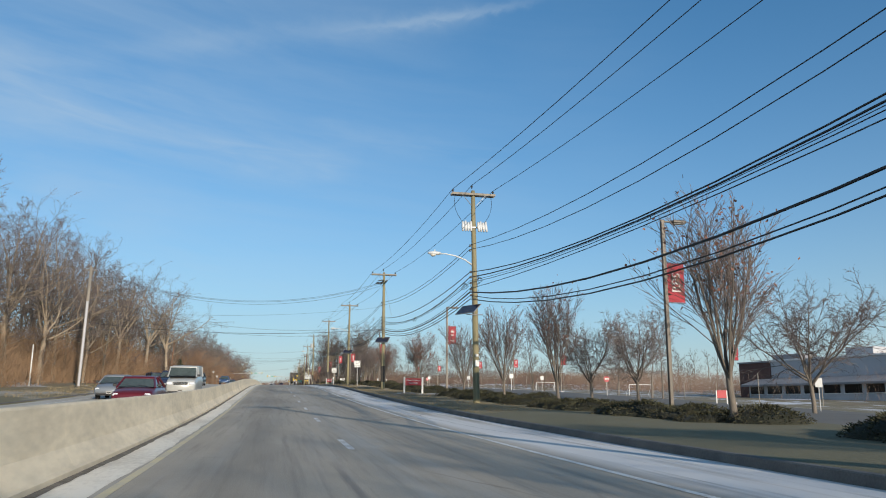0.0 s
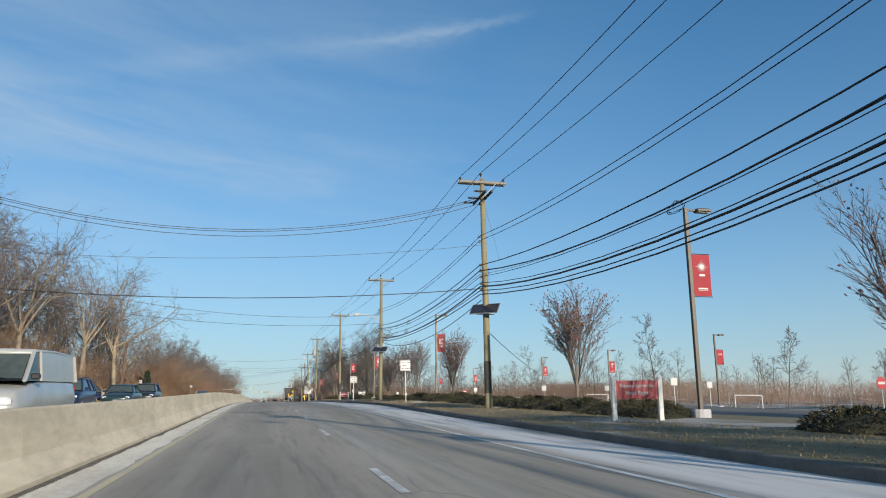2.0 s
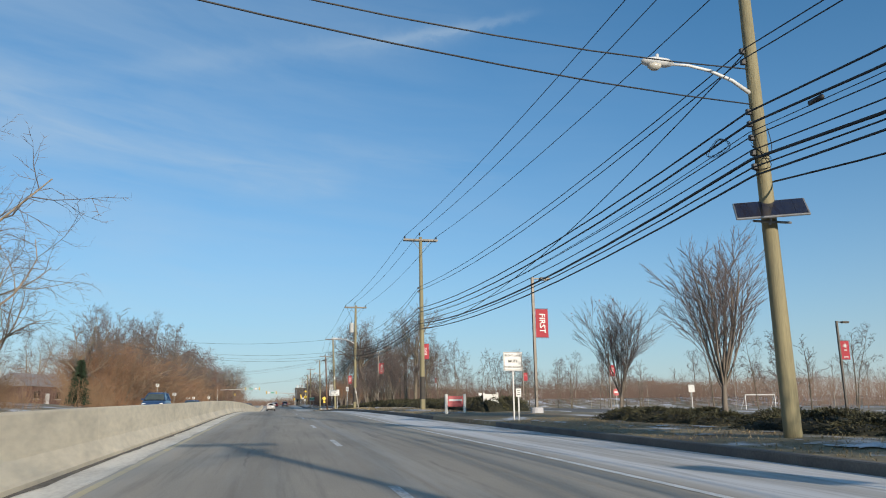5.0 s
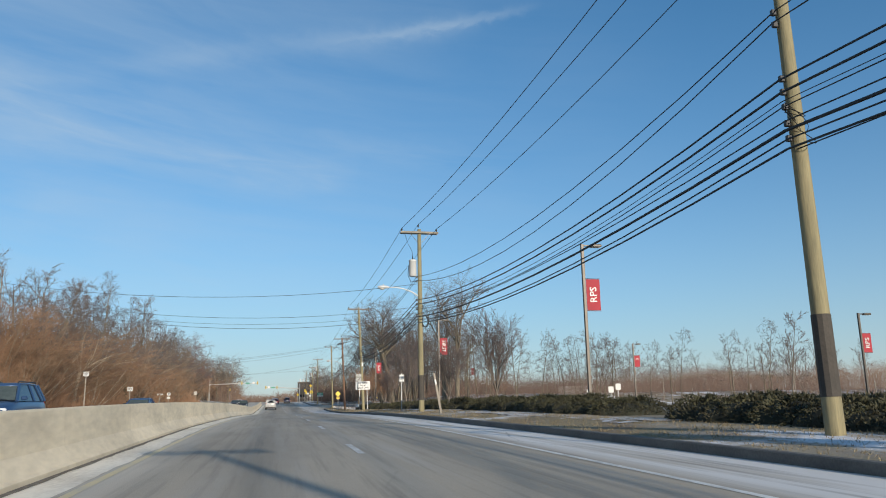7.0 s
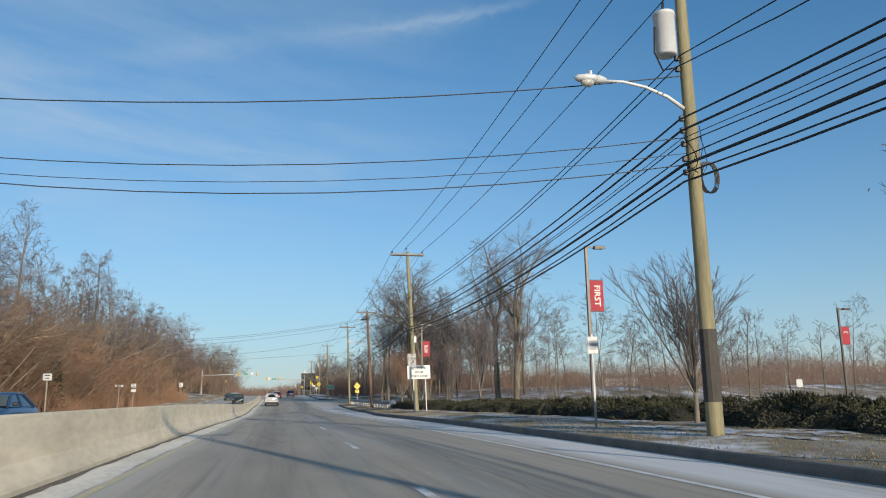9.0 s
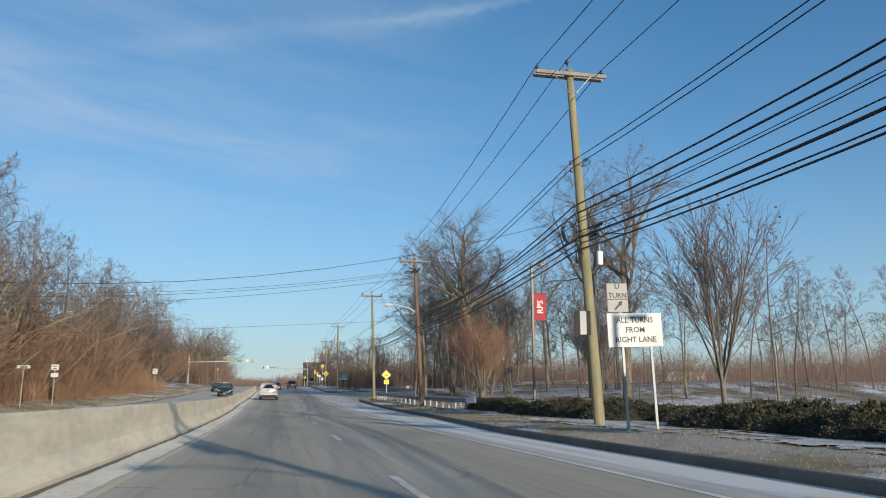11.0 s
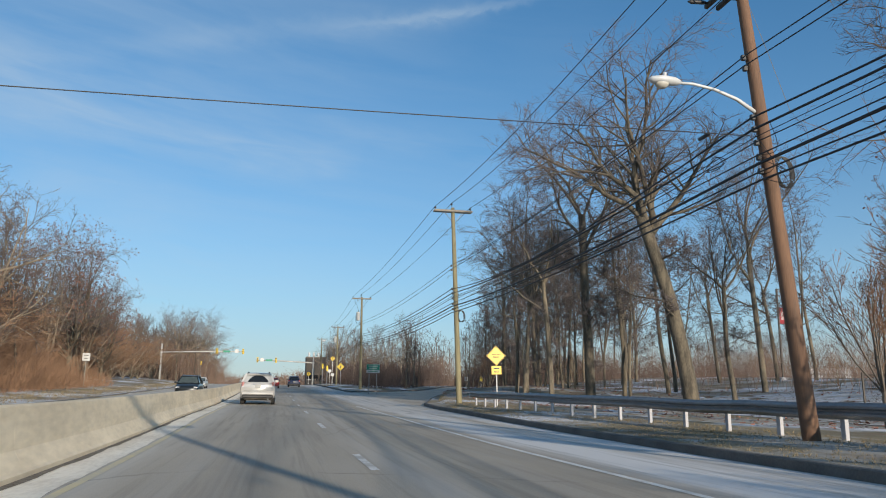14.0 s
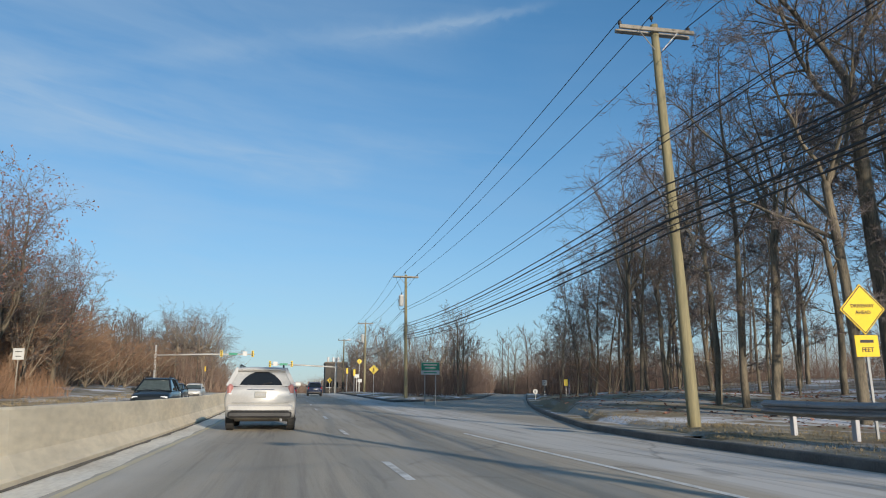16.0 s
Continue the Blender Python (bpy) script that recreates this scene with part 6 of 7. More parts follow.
K_LEAFY = [old_tree(45, 12.0, 0.2, spray(45, 9, (10, 72), 0.56), 0.22, M_BARK, M_TWIG, (8, 7, 7), 0.13, leaves=3000)]
K_BRUSH = [tree_kind("brush", 5.5, s, M_BARKPALE, m) for s, m in ((51, M_TWIGRED), (52, M_TWIGTAN), (53, M_TWIGRED))]
K_MAPLE = [tree_kind("vase", 6.5, s, M_BARKGREY, M_TWIGRED, 1000, 0.06) for s in (61, 62)]
K_FAR = [tree_kind("far", 10.0, s, M_BARK, M_TWIG) for s in (71, 72, 73)]

ROW = "ornamental trees along the car park"
for i, (x, y, h, k) in enumerate(((12.4, 26.9, 7.3, 1), (12.65, 41.2, 5.7, 1), (12.5, 49.3, 5.4, 1), (12.1, 57.2, 4.9, 1), (12.45, 75.5, 5.6, 0), (12.7, 98.8, 5.4, 0), (12.4, 111.2, 5.3, 2), (13.1, 121.7, 6.2, 3), (12.5, 127.7, 4.6, 2), (12.0, 181.8, 5.5, 2), (11.3, 191.0, 5.2, 3), (14.1, 225.5, 7.0, 2), (13.5, 234.0, 5.6, 2), (12.6, 8.0, 5.6, 1))):
    lab = ("vase-shaped street tree with a few russet leaves", "vase-shaped street tree with scattered dry leaves", "bare vase-shaped street tree behind the hedge", "bare grey vase-shaped street tree")[k]
    plant(K_VASE[k], "ornamental_tree", x, y, h / 5.6, 47 * i, lab, group=ROW, squash={26.9: 0.9, 181.8: 1.08, 225.5: 1.1}.get(y, 1.0))
for x, y, h, k in ((23.7, 38.5, 6.9, 0), (22.7, 53.9, 6.8, 1), (21.7, 59.0, 6.3, 0), (40.8, 87.7, 7.6, 1), (46, 108, 6.8, 0), (40, 140, 7.0, 1), (42, 160, 6.4, 0), (41, 196, 7.0, 1), (37.5, 79.0, 8.2, 0), (35.2, 112.0, 7.6, 1)):
    if x > 35:
        plant(K_PARK[k], "car_park_tree", x, y, (h + 1.2) / 8.0, x * 31, "slender bare tree with a straight stem in the car park", group="car park trees")
    else:
        plant(K_OAK[k], "car_park_tree", x, y, h / 7.0, x * 31, "spreading bare tree with a mossy trunk in the car park", group="car park trees")

WOOD = "leafless wood beside the road"
late = np.random.default_rng(19)
for i in range(30):
    x, y = 44 + 26 * late.random(), 165 + 125 * late.random()
    plant(K_SLIM[i % 3] if i % 3 else K_FAR[i % 2], "slender_tree", x, y, late.uniform(0.58, 0.9) * (1.0 if i % 3 else 1.1), 360 * late.random(), "slender bare tree beyond the car park", group="trees beyond the car park")
rnd = np.random.default_rng(7)
for kind, x, y, h, base, turn, what in (
        (K_GREAT_LOW, 20.9, 281.4, 21.5, 21.5, 0, "great dark oak with a leaning trunk and heavy crooked limbs"),
        (K_GREAT_TALL, 27.6, 268.6, 22.0, 21.0, 0, "tall dark leafless tree forking halfway up"),
        (K_GREAT_UP, 28.7, 264.0, 23.6, 22.0, 0, "tall leafless tree with a straight stout trunk"),
        (K_GREAT_V, 20.2, 292.9, 23.0, 23.0, 0, "great dark leafless tree with a tall forked trunk"), (K_FORK[1], 29.2, 307.0, 18.0, 18.0, 130, "tall dark leafless woodland tree with a forked trunk"),
        (K_FORK[2], 31.0, 290.0, 18.5, 18.0, 220, "tall dark leafless woodland tree with a forked trunk"), (K_WOOD[0], 17.4, 297.5, 17.5, 18.0, 10, "tall dark leafless woodland tree"),
        (K_WOOD[1], 24.0, 296.0, 18.0, 18.0, 70, "tall dark leafless woodland tree"), (K_FORK[1], 33.5, 276.0, 16.5, 18.0, 300, "tall dark leafless woodland tree with a forked trunk"),
        (K_FORK[0], 16.5, 290.0, 15.5, 18.0, 200, "dark leafless woodland tree with a forked trunk")):
    plant(kind, "woodland_tree", x, y, h / base, turn, what, group=WOOD)
for x, y, h, k in ((14.8, 258.2, 6.9, 0), (11.9, 248.3, 6.3, 1), (17.0, 264.0, 6.0, 1)):
    plant(K_MAPLE[k], "small_maple", x, y, h / 6.5, x * 40, "small reddish maple with a pale trunk behind the rail", group="small maples")
for i in range(34):
    u = rnd.random()
    x, y = 13.5 + 30 * rnd.random() ** 1.1, 268 + 64 * u
    if (y > 284 and x < drive_r(y) + 2.5) or (y < 282 and x > 20) or x < 17 + 0.1 * (y - 268):
        continue
    kind, base = ((K_SLIM[i % 3], 15.5), (K_WOOD[i % 3], 18.0), (K_FORK[i % 3], 18.0))[int(rnd.integers(3))]
    plant(kind, "woodland_tree", x, y, rnd.uniform(0.72, 1.12) * 17.5 / base, 360 * rnd.random(), "slender dark leafless woodland tree", group=WOOD, lean=(rnd.normal(0, 3), rnd.normal(0, 3)))
for i in range(17):
    y = 292 + 44 * rnd.random()
    x = drive_r(y) + 6.0 + 20 * rnd.random()
    kind, base = ((K_SLIM[i % 3], 15.0), (K_WOOD[i % 3], 18.0), (K_FORK[i % 3], 18.0))[i % 3]
    plant(kind, "woodland_tree", x, y, rnd.uniform(0.72, 1.1) * 16.5 / base, 360 * rnd.random(), "dark leafless woodland tree above the side road", group=WOOD, lean=(rnd.normal(0, 3), rnd.normal(0, 3)))
edge = random.Random(31)
for i in range(32):
    az, d = edge.uniform(19.0, 33.0), edge.uniform(44, 96)
    x, y = d * math.sin(radians(az)), 269.6 + d * math.cos(radians(az))
    if x < drive_r(y) + 2.2:
        continue
    top = d * math.tan(radians(float(np.interp(az, (18.5, 21, 23, 26, 33), (7.0, 11.0, 14.5, 17.5, 19.0))))) * edge.uniform(0.55, 1.0)
    kind, base = ((K_SLIM[i % 3], 13.0), (K_WOOD[i % 3], 18.0), (K_SLIM[(i + 1) % 3], 13.0))[i % 3]
    plant(kind, "woodland_tree", x, y, min(max(top, 6.5), 19.0) / base, 360 * edge.random(), "slender dark leafless tree at the edge of the wood", group=WOOD, lean=(edge.gauss(0, 3), edge.gauss(0, 4)))
for i in range(46):
    az, d = edge.uniform(10.5, 22.0), edge.uniform(96, 150)
    x, y = d * math.sin(radians(az)), 269.6 + d * math.cos(radians(az))
    if drive_l(y) - 2.5 < x < drive_r(y) + 2.5:
        continue
    kind, base = (K_FAR[i % 3], 10.0) if i % 4 else (K_SLIM[i % 3], 13.0)
    plant(kind, "woodland_tree", x, y, edge.uniform(7.5, 13.5) / base, 360 * edge.random(), "leafless tree in the thicket past the side road", group=WOOD, lean=(edge.gauss(0, 3), edge.gauss(0, 3)))
for i in range(18):
    az, d = edge.uniform(13.0, 20.0), edge.uniform(184, 215)
    plant(K_FAR[i % 3], "woodland_tree", d * math.sin(radians(az)), 269.6 + d * math.cos(radians(az)), edge.uniform(1.2, 1.9), 360 * edge.random(), "leafless tree closing the end of the side road", group=WOOD)
plant(K_SLIM[1], "woodland_tree", 33.0, 262.0, 0.92, 40, "slender dark leafless woodland tree", group=WOOD)
for i in range(12):
    x, y = 32 + 26 * rnd.random(), 250 + 40 * rnd.random()
    plant(K_SLIM[i % 3], "woodland_tree", x, y, rnd.uniform(0.8, 1.1), 360 * rnd.random(), "slender dark leafless woodland tree", group=WOOD)
for i in range(9):
    x, y = 14 + 40 * rnd.random(), 262 + 70 * rnd.random()
    if y > 286 and x < drive_r(y) + 2.5:
        continue
    plant(K_BRUSH[i % 3], "wood_understorey", x, y, rnd.uniform(0.4, 0.75), 360 * rnd.random(), "brown leafless undergrowth in the wood", "shrub", "undergrowth in the wood", sink=0.1)
for i in range(42):
    y = 344 + 90 * rnd.random()
    x = 13 + 50 * rnd.random()
    if drive_l(y) - 2 < x < drive_r(y) + 2:
        continue
    plant(K_WOOD[i % 3] if i % 3 == 0 else K_FAR[i % 3], "woodland_tree", x, y, rnd.uniform(0.52, 0.76) * (1.0 if i % 3 == 0 else 1.4), 360 * rnd.random(), "leafless woodland tree past the side road", group=WOOD)

LEFTW = "leafless wood across the road"
# unseen trees behind the start, added to throw shade on the road
for x, y, h, k in ((14.0, -22.0, 13.0, 0), (17.0, -34.0, 15.0, 1), (12.5, -41.0, 14.0, 2), (20.0, -27.0, 14.0, 1)):
    plant(K_PALE[k], "car_park_tree", x, y, h / 14.0, 50 * k, "tall bare tree added out of view to shade the road", group="car park trees")
for x, y, h, k in ((-16.8, 140, 16.5, 1), (-18.2, 147, 15.5, 0), (-19.5, 134, 16.5, 1), (-19.0, 158, 12.5, 0), (-22, 104, 17.5, 0), (-25, 97, 17, 1), (-21.0, 153, 14.5, 1), (-25, 148, 15.5, 0), (-20, 86, 15.5, 2), (-24, 84, 17, 1), (-20.5, 74, 16, 0), (-21, 128, 14.5, 2), (-19.5, 112, 15.5, 1), (-23, 118, 16.5, 0), (-19.6, 95, 15.0, 0), (-27, 110, 17, 1)):
    plant(K_PALE[k], "roadside_tree", x, y, h * (0.9 if y < 84 else 1.03) / 14.0, x * 77 + y, "large pale-barked leafless tree above the bank", group=LEFTW)
bank = random.Random(5)
for i in range(26):
    y = 66 + 84 * (i + bank.random()) / 26
    x = -18.5 - 9 * bank.random()
    kind, base = ((K_PALE[i % 3], 14.0), (K_WOOD[i % 3], 18.0))[i % 2]
    plant(kind, "roadside_tree", x, y, bank.uniform(12.5, 17.0) / base, 360 * bank.random(), "leafless tree with a crooked crown above the bank", group=LEFTW, lean=(bank.gauss(0, 3), bank.gauss(0, 3)))
for i in range(8):
    plant(K_PALE[i % 3], "roadside_tree", -56 + 3.6 * i + bank.uniform(-1, 1), bank.uniform(256, 276), bank.uniform(13.5, 17.0) / 14.0, 360 * bank.random(), "leafless tree behind the red brick house", group=LEFTW)
for i in range(12):
    kind, base = ((K_PALE[i % 3], 14.0), (K_WOOD[i % 3], 18.0))[i % 2]
    plant(kind, "roadside_tree", -18.6 - 4.0 * bank.random(), 195 + 4 * i, bank.uniform(10.5, 13.5) / base, 360 * bank.random(), "leafless tree rising out of the russet brush", group=LEFTW, lean=(bank.gauss(0, 3), bank.gauss(0, 3)))
for x, y, h in ((-19.5, 327, 17.5), (-24.0, 321, 15.5), (-18.5, 337, 13.0)):
    plant(K_LEAFY[0], "roadside_tree", x, y, h / 12.0, y, "spreading tree with withered russet leaves on the bank", group=LEFTW)
for i in range(150):
    u = (i + rnd.random()) / 125
    y = 50 + 400 * u if i < 125 else 222 + 120 * rnd.random()
    x = -18.5 - (13 if i < 125 else 4) * rnd.random() ** 1.3
    kk = rnd.random()
    kind, base = (K_PALE[i % 3], 14.0) if kk < 0.45 else ((K_SLIM[i % 3], 13.0) if kk < 0.75 else (K_WOOD[i % 3], 18.0))
    x -= 4.0 if y > 340 else 0.0
    if y > 345 or x < -23.5:
        kind, base = K_FAR[i % 3], 10.0
    top = np.interp(y, (50, 130, 165, 200, 230, 320, 345, 450), (13.6, 14.0, 10.5, 10.5, 15.0, 15.0, 12.0, 14.0))
    plant(kind, "roadside_tree", x, y, rnd.uniform(0.78, 1.12) * top / base, 360 * rnd.random(), "leafless tree in the wood across the road", group=LEFTW, lean=(rnd.normal(0, 2.5), rnd.normal(0, 2.5)))
for i in range(125):
    u = rnd.random()
    y = (200 + 195 * u) if i < 85 else (55 + 150 * u if i < 112 else 138 + 40 * u)
    x = -16.2 - 7.5 * rnd.random() - (2.0 if y < 200 else (5.0 if y > 335 else (2.0 if y > 235 else 0)))
    s = rnd.uniform(0.75, 1.25) * (5.0 if y < 200 else np.interp(-x, (16, 21), (5.5, 9.5))) / 5.5
    plant(K_BRUSH[i % 3], "brush_thicket", x, y, s, 360 * rnd.random(), "dense reddish-brown leafless thicket on the bank" if i % 3 != 1 else "dense tan leafless thicket on the bank", "shrub", "roadside thickets", sink=0.15)
for i in range(60):
    x, y = -17 - 20 * rnd.random(), 402 + 80 * rnd.random()
    if i > 34:
        x, y = 12.5 + 12 * rnd.random(), 392 + 70 * rnd.random()
        if drive_l(y) - 2 < x:
            x = 12.5
    plant(K_FAR[i % 3] if i % 3 else K_PALE[i % 2], "junction_tree", x, y, rnd.uniform(0.75, 1.05) * (1.25 if i % 3 else 0.95), 360 * rnd.random(), "leafless tree beyond the road junction", group="trees beyond the junction")
rng_j = random.Random(77)
for i in range(36):
    x, y = -18.0 - 10 * rng_j.random(), 345 + 52 * rng_j.random()
    if i > 21:
        x, y = -15.0 - 8 * rng_j.random(), 410 + 55 * rng_j.random()
    plant(K_FAR[i % 3], "junction_tree", x, y, rng_j.uniform(0.95, 1.25), 360 * rng_j.random(), "leafless brown tree beside the road junction", group="trees beyond the junction")
for i in range(12):
    x, y = -33 + 17 * rng_j.random(), 425 + 45 * rng_j.random()
    plant(K_PALE[i % 2], "junction_tree", x, y, rng_j.uniform(1.12, 1.32), 360 * rng_j.random(), "rounded brown leafless tree beyond the road junction", group="trees beyond the junction")
for i in range(18):
    x, y = -17 - 18 * rng_j.random(), 404 + 48 * rng_j.random()
    plant(K_BRUSH[i % 3], "brush_thicket", x, y, rng_j.uniform(1.45, 1.95), 360 * rng_j.random(), "tall rounded russet thicket beyond the road junction", "shrub", "roadside thickets", sink=0.15)
# woods far behind the car park and beyond the junction
for i in range(110):
    y = -10 + 440 * rnd.random()
    x = 88 + 80 * rnd.random() + max(0, 80 - y) * 0.5
    if i >= 80:
        x, y = -110 + 260 * rnd.random(), 445 + 90 * rnd.random()
        if -14 < x < 11:
            continue
    plant(K_FAR[i % 3], "field_edge_tree", x, y, rnd.uniform(0.8, 1.45), 360 * rnd.random(), "distant leafless tree at the field's edge", group="trees at the field's edge")


def scrub(name, n, place, tall, material, label):
    """Countless thin stems with a side twig each."""
    V, F = [], []
    for i in range(n):
        x, y = place()
        if (LEFT_EDGE - 2.2 < x < kerb_x(y) + 3 and y < 632) or (y > 286 and drive_l(y) - 2 < x < drive_r(y) + 2):
            continue
        if (168 < y < 192 and -31.0 < x < -12) or (190 < y < 221 and -39.0 < x < -23.0):
            continue
        h = tall(x, y)
        base = np.array((x, y, G(x, y) - 0.1))
        d = np.array((rnd.normal(0, 0.28), rnd.normal(0, 0.28), 1.0)) * h
        far = max(1.0, (abs(x) - 30) / 45, (y - 330) / 60)
        for j in range(4):
            if j:
                u = rnd.uniform(0.25, 0.8)
                b0, dd = base + d * u, (d * rnd.uniform(0.18, 0.4) + np.array((rnd.normal(0, 0.26), rnd.normal(0, 0.26), 0)) * h)
            else:
                b0, dd = base, d
            w = (0.008 + 0.0016 * h) * far * (1 if j == 0 else 0.7)
            k = len(V)
            if j:
                V += [tuple(b0 + (-w, 0, 0)), tuple(b0 + (w, 0.3 * w, 0)), tuple(b0 + dd)]
                F.append((k, k + 1, k + 2))
                continue
            V += [tuple(b0 + (-w, 0, 0)), tuple(b0 + (w, 0, 0)), tuple(b0 + (0, w, 0)), tuple(b0 + dd)]
            F += [(k, k + 1, k + 3), (k + 1, k + 2, k + 3), (k + 2, k, k + 3)]
    me = bpy.data.meshes.new(name)
    me.from_pydata(V, [], F)
    me.materials.append(material)
    return tagged(new(name, me), label, "scrub", kind="stuff")


def lumpy(x, y, lo, hi, k=0.09):
    u = 0.5 + 0.75 * noise.noise(Vector((x * k, y * k, 9.1)))
    return lo + (hi - lo) * min(max(u, 0.0), 1.0) * rnd.uniform(0.55, 1.0)


scrub("bank_scrub", 20000, lambda: (-17.3 - 9.6 * rnd.random() ** 1.1, 198 + 140 * rnd.random()), lambda x, y: lumpy(x, y, 2.5, 9.0 if y < 285 else 6.5) * min(1.0, 0.25 + (-x - 17.0) * 0.22), M_TWIGRED, "dense russet leafless scrub covering the bank")
scrub("bank_brush", 21000, lambda: (-17.8 - 13 * rnd.random(), 40 + 165 * rnd.random()), lambda x, y: lumpy(x, y, 1.8, 8.2 if y < 150 else 5.6) * min(1.0, 0.35 + (-x - 17.8) * 0.25), M_TWIGTAN, "tan leafless brush among the trees on the bank")
scrub("far_scrub", 13000, lambda: (78 + 60 * rnd.random() ** 1.3 + 25 * rnd.random(), -60 + 460 * rnd.random()), lambda x, y: lumpy(x, y, 3.4, 8.0, 0.03), M_FARWOOD, "hazy brown scrub at the edge of the field")
scrub("wood_scrub", 13000, lambda: (30 + 85 * rnd.random(), 255 + 170 * rnd.random()), lambda x, y: lumpy(x, y, 1.5, 8.0, 0.05) * min(1.0, x / 50), M_SAPLING, "thin brown saplings filling the wood")
scrub("left_wood_scrub", 14000, lambda: (-25 - 45 * rnd.random(), 40 + 420 * rnd.random()), lambda x, y: lumpy(x, y, 3.5, 11.0, 0.05), M_FARWOOD, "thin brown saplings filling the far wood")
scrub("end_scrub", 15000, lambda: (-75 + 150 * rnd.random(), 405 + 100 * rnd.random()), lambda x, y: lumpy(x, y, 4.0, 11.0, 0.04) * (0.6 if abs(x) < 13 else 1.0), M_FARWOOD, "hazy brown woodland beyond the junction")

scrub("thicket", 12000, lambda: (12 + 60 * rnd.random(), 340 + 85 * rnd.random()), lambda x, y: lumpy(x, y, 1.6, 7.0, 0.08), M_THICKET, "tangled dark brown thicket past the side road")
scrub("horizon_wood", 8000, lambda: (-190 + 380 * rnd.random(), 640 + 90 * rnd.random()), lambda x, y: lumpy(x, y, 7.0, 15.0, 0.02), M_FARWOOD, "hazy brown woodland on the horizon")


def conifer(x, y, h):
    e = empty("conifer", pose(x, y, G(x, y)), "tall dark green conifer beyond the junction", "tree", "conifers")
    Build().tube([(0, 0, -0.2), (0, 0, h * 0.95)], [0.016 * h, 0.02], 7).ob("trunk", M_BARK, e)
    V, F = [], []
    for i in range(1500):
        u = rnd.random() ** 0.8
        z = h * (0.1 + 0.9 * u)
        r = 0.2 * h * (1.02 - u) * rnd.uniform(0.5, 1.1)
        a = 2 * math.pi * rnd.random()
        p = np.array((r * math.cos(a), r * math.sin(a), z - r * 0.25))
        d = np.array((math.cos(a), math.sin(a), -0.2 + rnd.normal(0, 0.3))) * rnd.uniform(0.25, 0.6)
        s = np.cross(d, rnd.normal(0, 1, 3))
        s = s / np.linalg.norm(s) * 0.11
        k = len(V)
        V += [tuple(p - d * 0.5 + s), tuple(p + d), tuple(p - d * 0.5 - s)]
        F.append((k, k + 1, k + 2))
    me = bpy.data.meshes.new("needles")
    me.from_pydata(V, [], F)
    me.materials.append(M_PINE)
    o = new("needles", me)
    o.parent = e
    tagged(o, kind="stuff")


for x, y, h in ((-21.0, 193.5, 5.0), (-22.5, 199, 5.0), (-19.0, 244, 4.6)):
    conifer(x, y, h)


# ---- juniper hedge ----
def juniper(seed):
    rng = np.random.default_rng(seed)
    V, F = [], []
    a, b, c = 1.25, 1.2, 0.66
    for _ in range(2300):
        az, u = rng.uniform(0, 2 * math.pi), rng.random() ** 0.75
        lump = 0.86 + 0.13 * math.sin(3 * az + seed) * math.cos(4 * u) + 0.05 * math.sin(9 * az + 7 * u) + rng.normal(0, 0.04)
        p = np.array((a * math.cos(az) * math.cos(u * 1.5) * lump, b * math.sin(az) * math.cos(u * 1.5) * lump, c * math.sin(u * 1.5) * lump + 0.05))
        d = np.array((p[0] / a, p[1] / b, 0.35 + rng.normal(0, 0.3)))
        d = d / np.linalg.norm(d) + rng.normal(0, 0.35, 3)
        d = d / np.linalg.norm(d) * rng.uniform(0.05, 0.115)
        s = np.cross(d, rng.normal(0, 1, 3))
        s = s / np.linalg.norm(s) * rng.uniform(0.016, 0.027)
        n = len(V)
        V += [tuple(p + s), tuple(p + d), tuple(p - s)]
        F.append((n, n + 1, n + 2))
    me = bpy.data.meshes.new("foliage")
    me.from_pydata(V, [], F)
    me.materials.append(M_JUN)
    # near-black solid core stands in for the shade inside the shrub
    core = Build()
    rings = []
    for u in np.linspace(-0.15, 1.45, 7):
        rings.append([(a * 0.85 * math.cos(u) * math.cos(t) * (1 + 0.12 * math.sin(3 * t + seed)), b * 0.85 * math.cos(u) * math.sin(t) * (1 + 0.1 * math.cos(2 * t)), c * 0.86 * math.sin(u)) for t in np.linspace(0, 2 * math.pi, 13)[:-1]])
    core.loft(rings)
    return [("core", core.mesh("core", M_JUNSHADE, True)), ("foliage", me)]


K_JUN = [juniper(s) for s in (1, 2, 3)]
n = 0
for ya, yb in ((14, 21), (26.5, 60.5), (67.5, 126.5), (141.5, 160), (165, 240.0), (243.2, 247.0)):
    y = ya
    while y < yb:
        for lane in (0, 1):
            if 160 < y < 238 and noise.noise(Vector((y * 0.17, lane * 0.6, 1.3))) < (-0.4 if y < 205 else -0.22):
                continue
            x = 11.45 + 1.25 * lane + 0.25 * math.sin(y * 0.7 + lane) - (0.0 if y < 160 else -0.1)
            loose = 67 < y < 128 or 26 < y < 61
            if loose and (lane == 0 and n % 5 == 0):
                n += 1
                continue
            x += 0.35 if loose else 0.0
            plant(K_JUN[n % 3], "juniper_shrub", x, y + 0.5 * lane + rnd.uniform(-0.2, 0.2), rnd.uniform(0.78, 1.1) * (1.0 if y < 128 else 1.05), 360 * rnd.random(), "low spreading dark green juniper in the hedge", "shrub", "juniper hedge", squash=rnd.uniform(0.85, 1.1) * (1.02 if 160 < y < 232 else (0.78 * rnd.uniform(0.75, 1.1) if loose else 1.0)), sink=0.08)
            n += 1
        y += 1.55


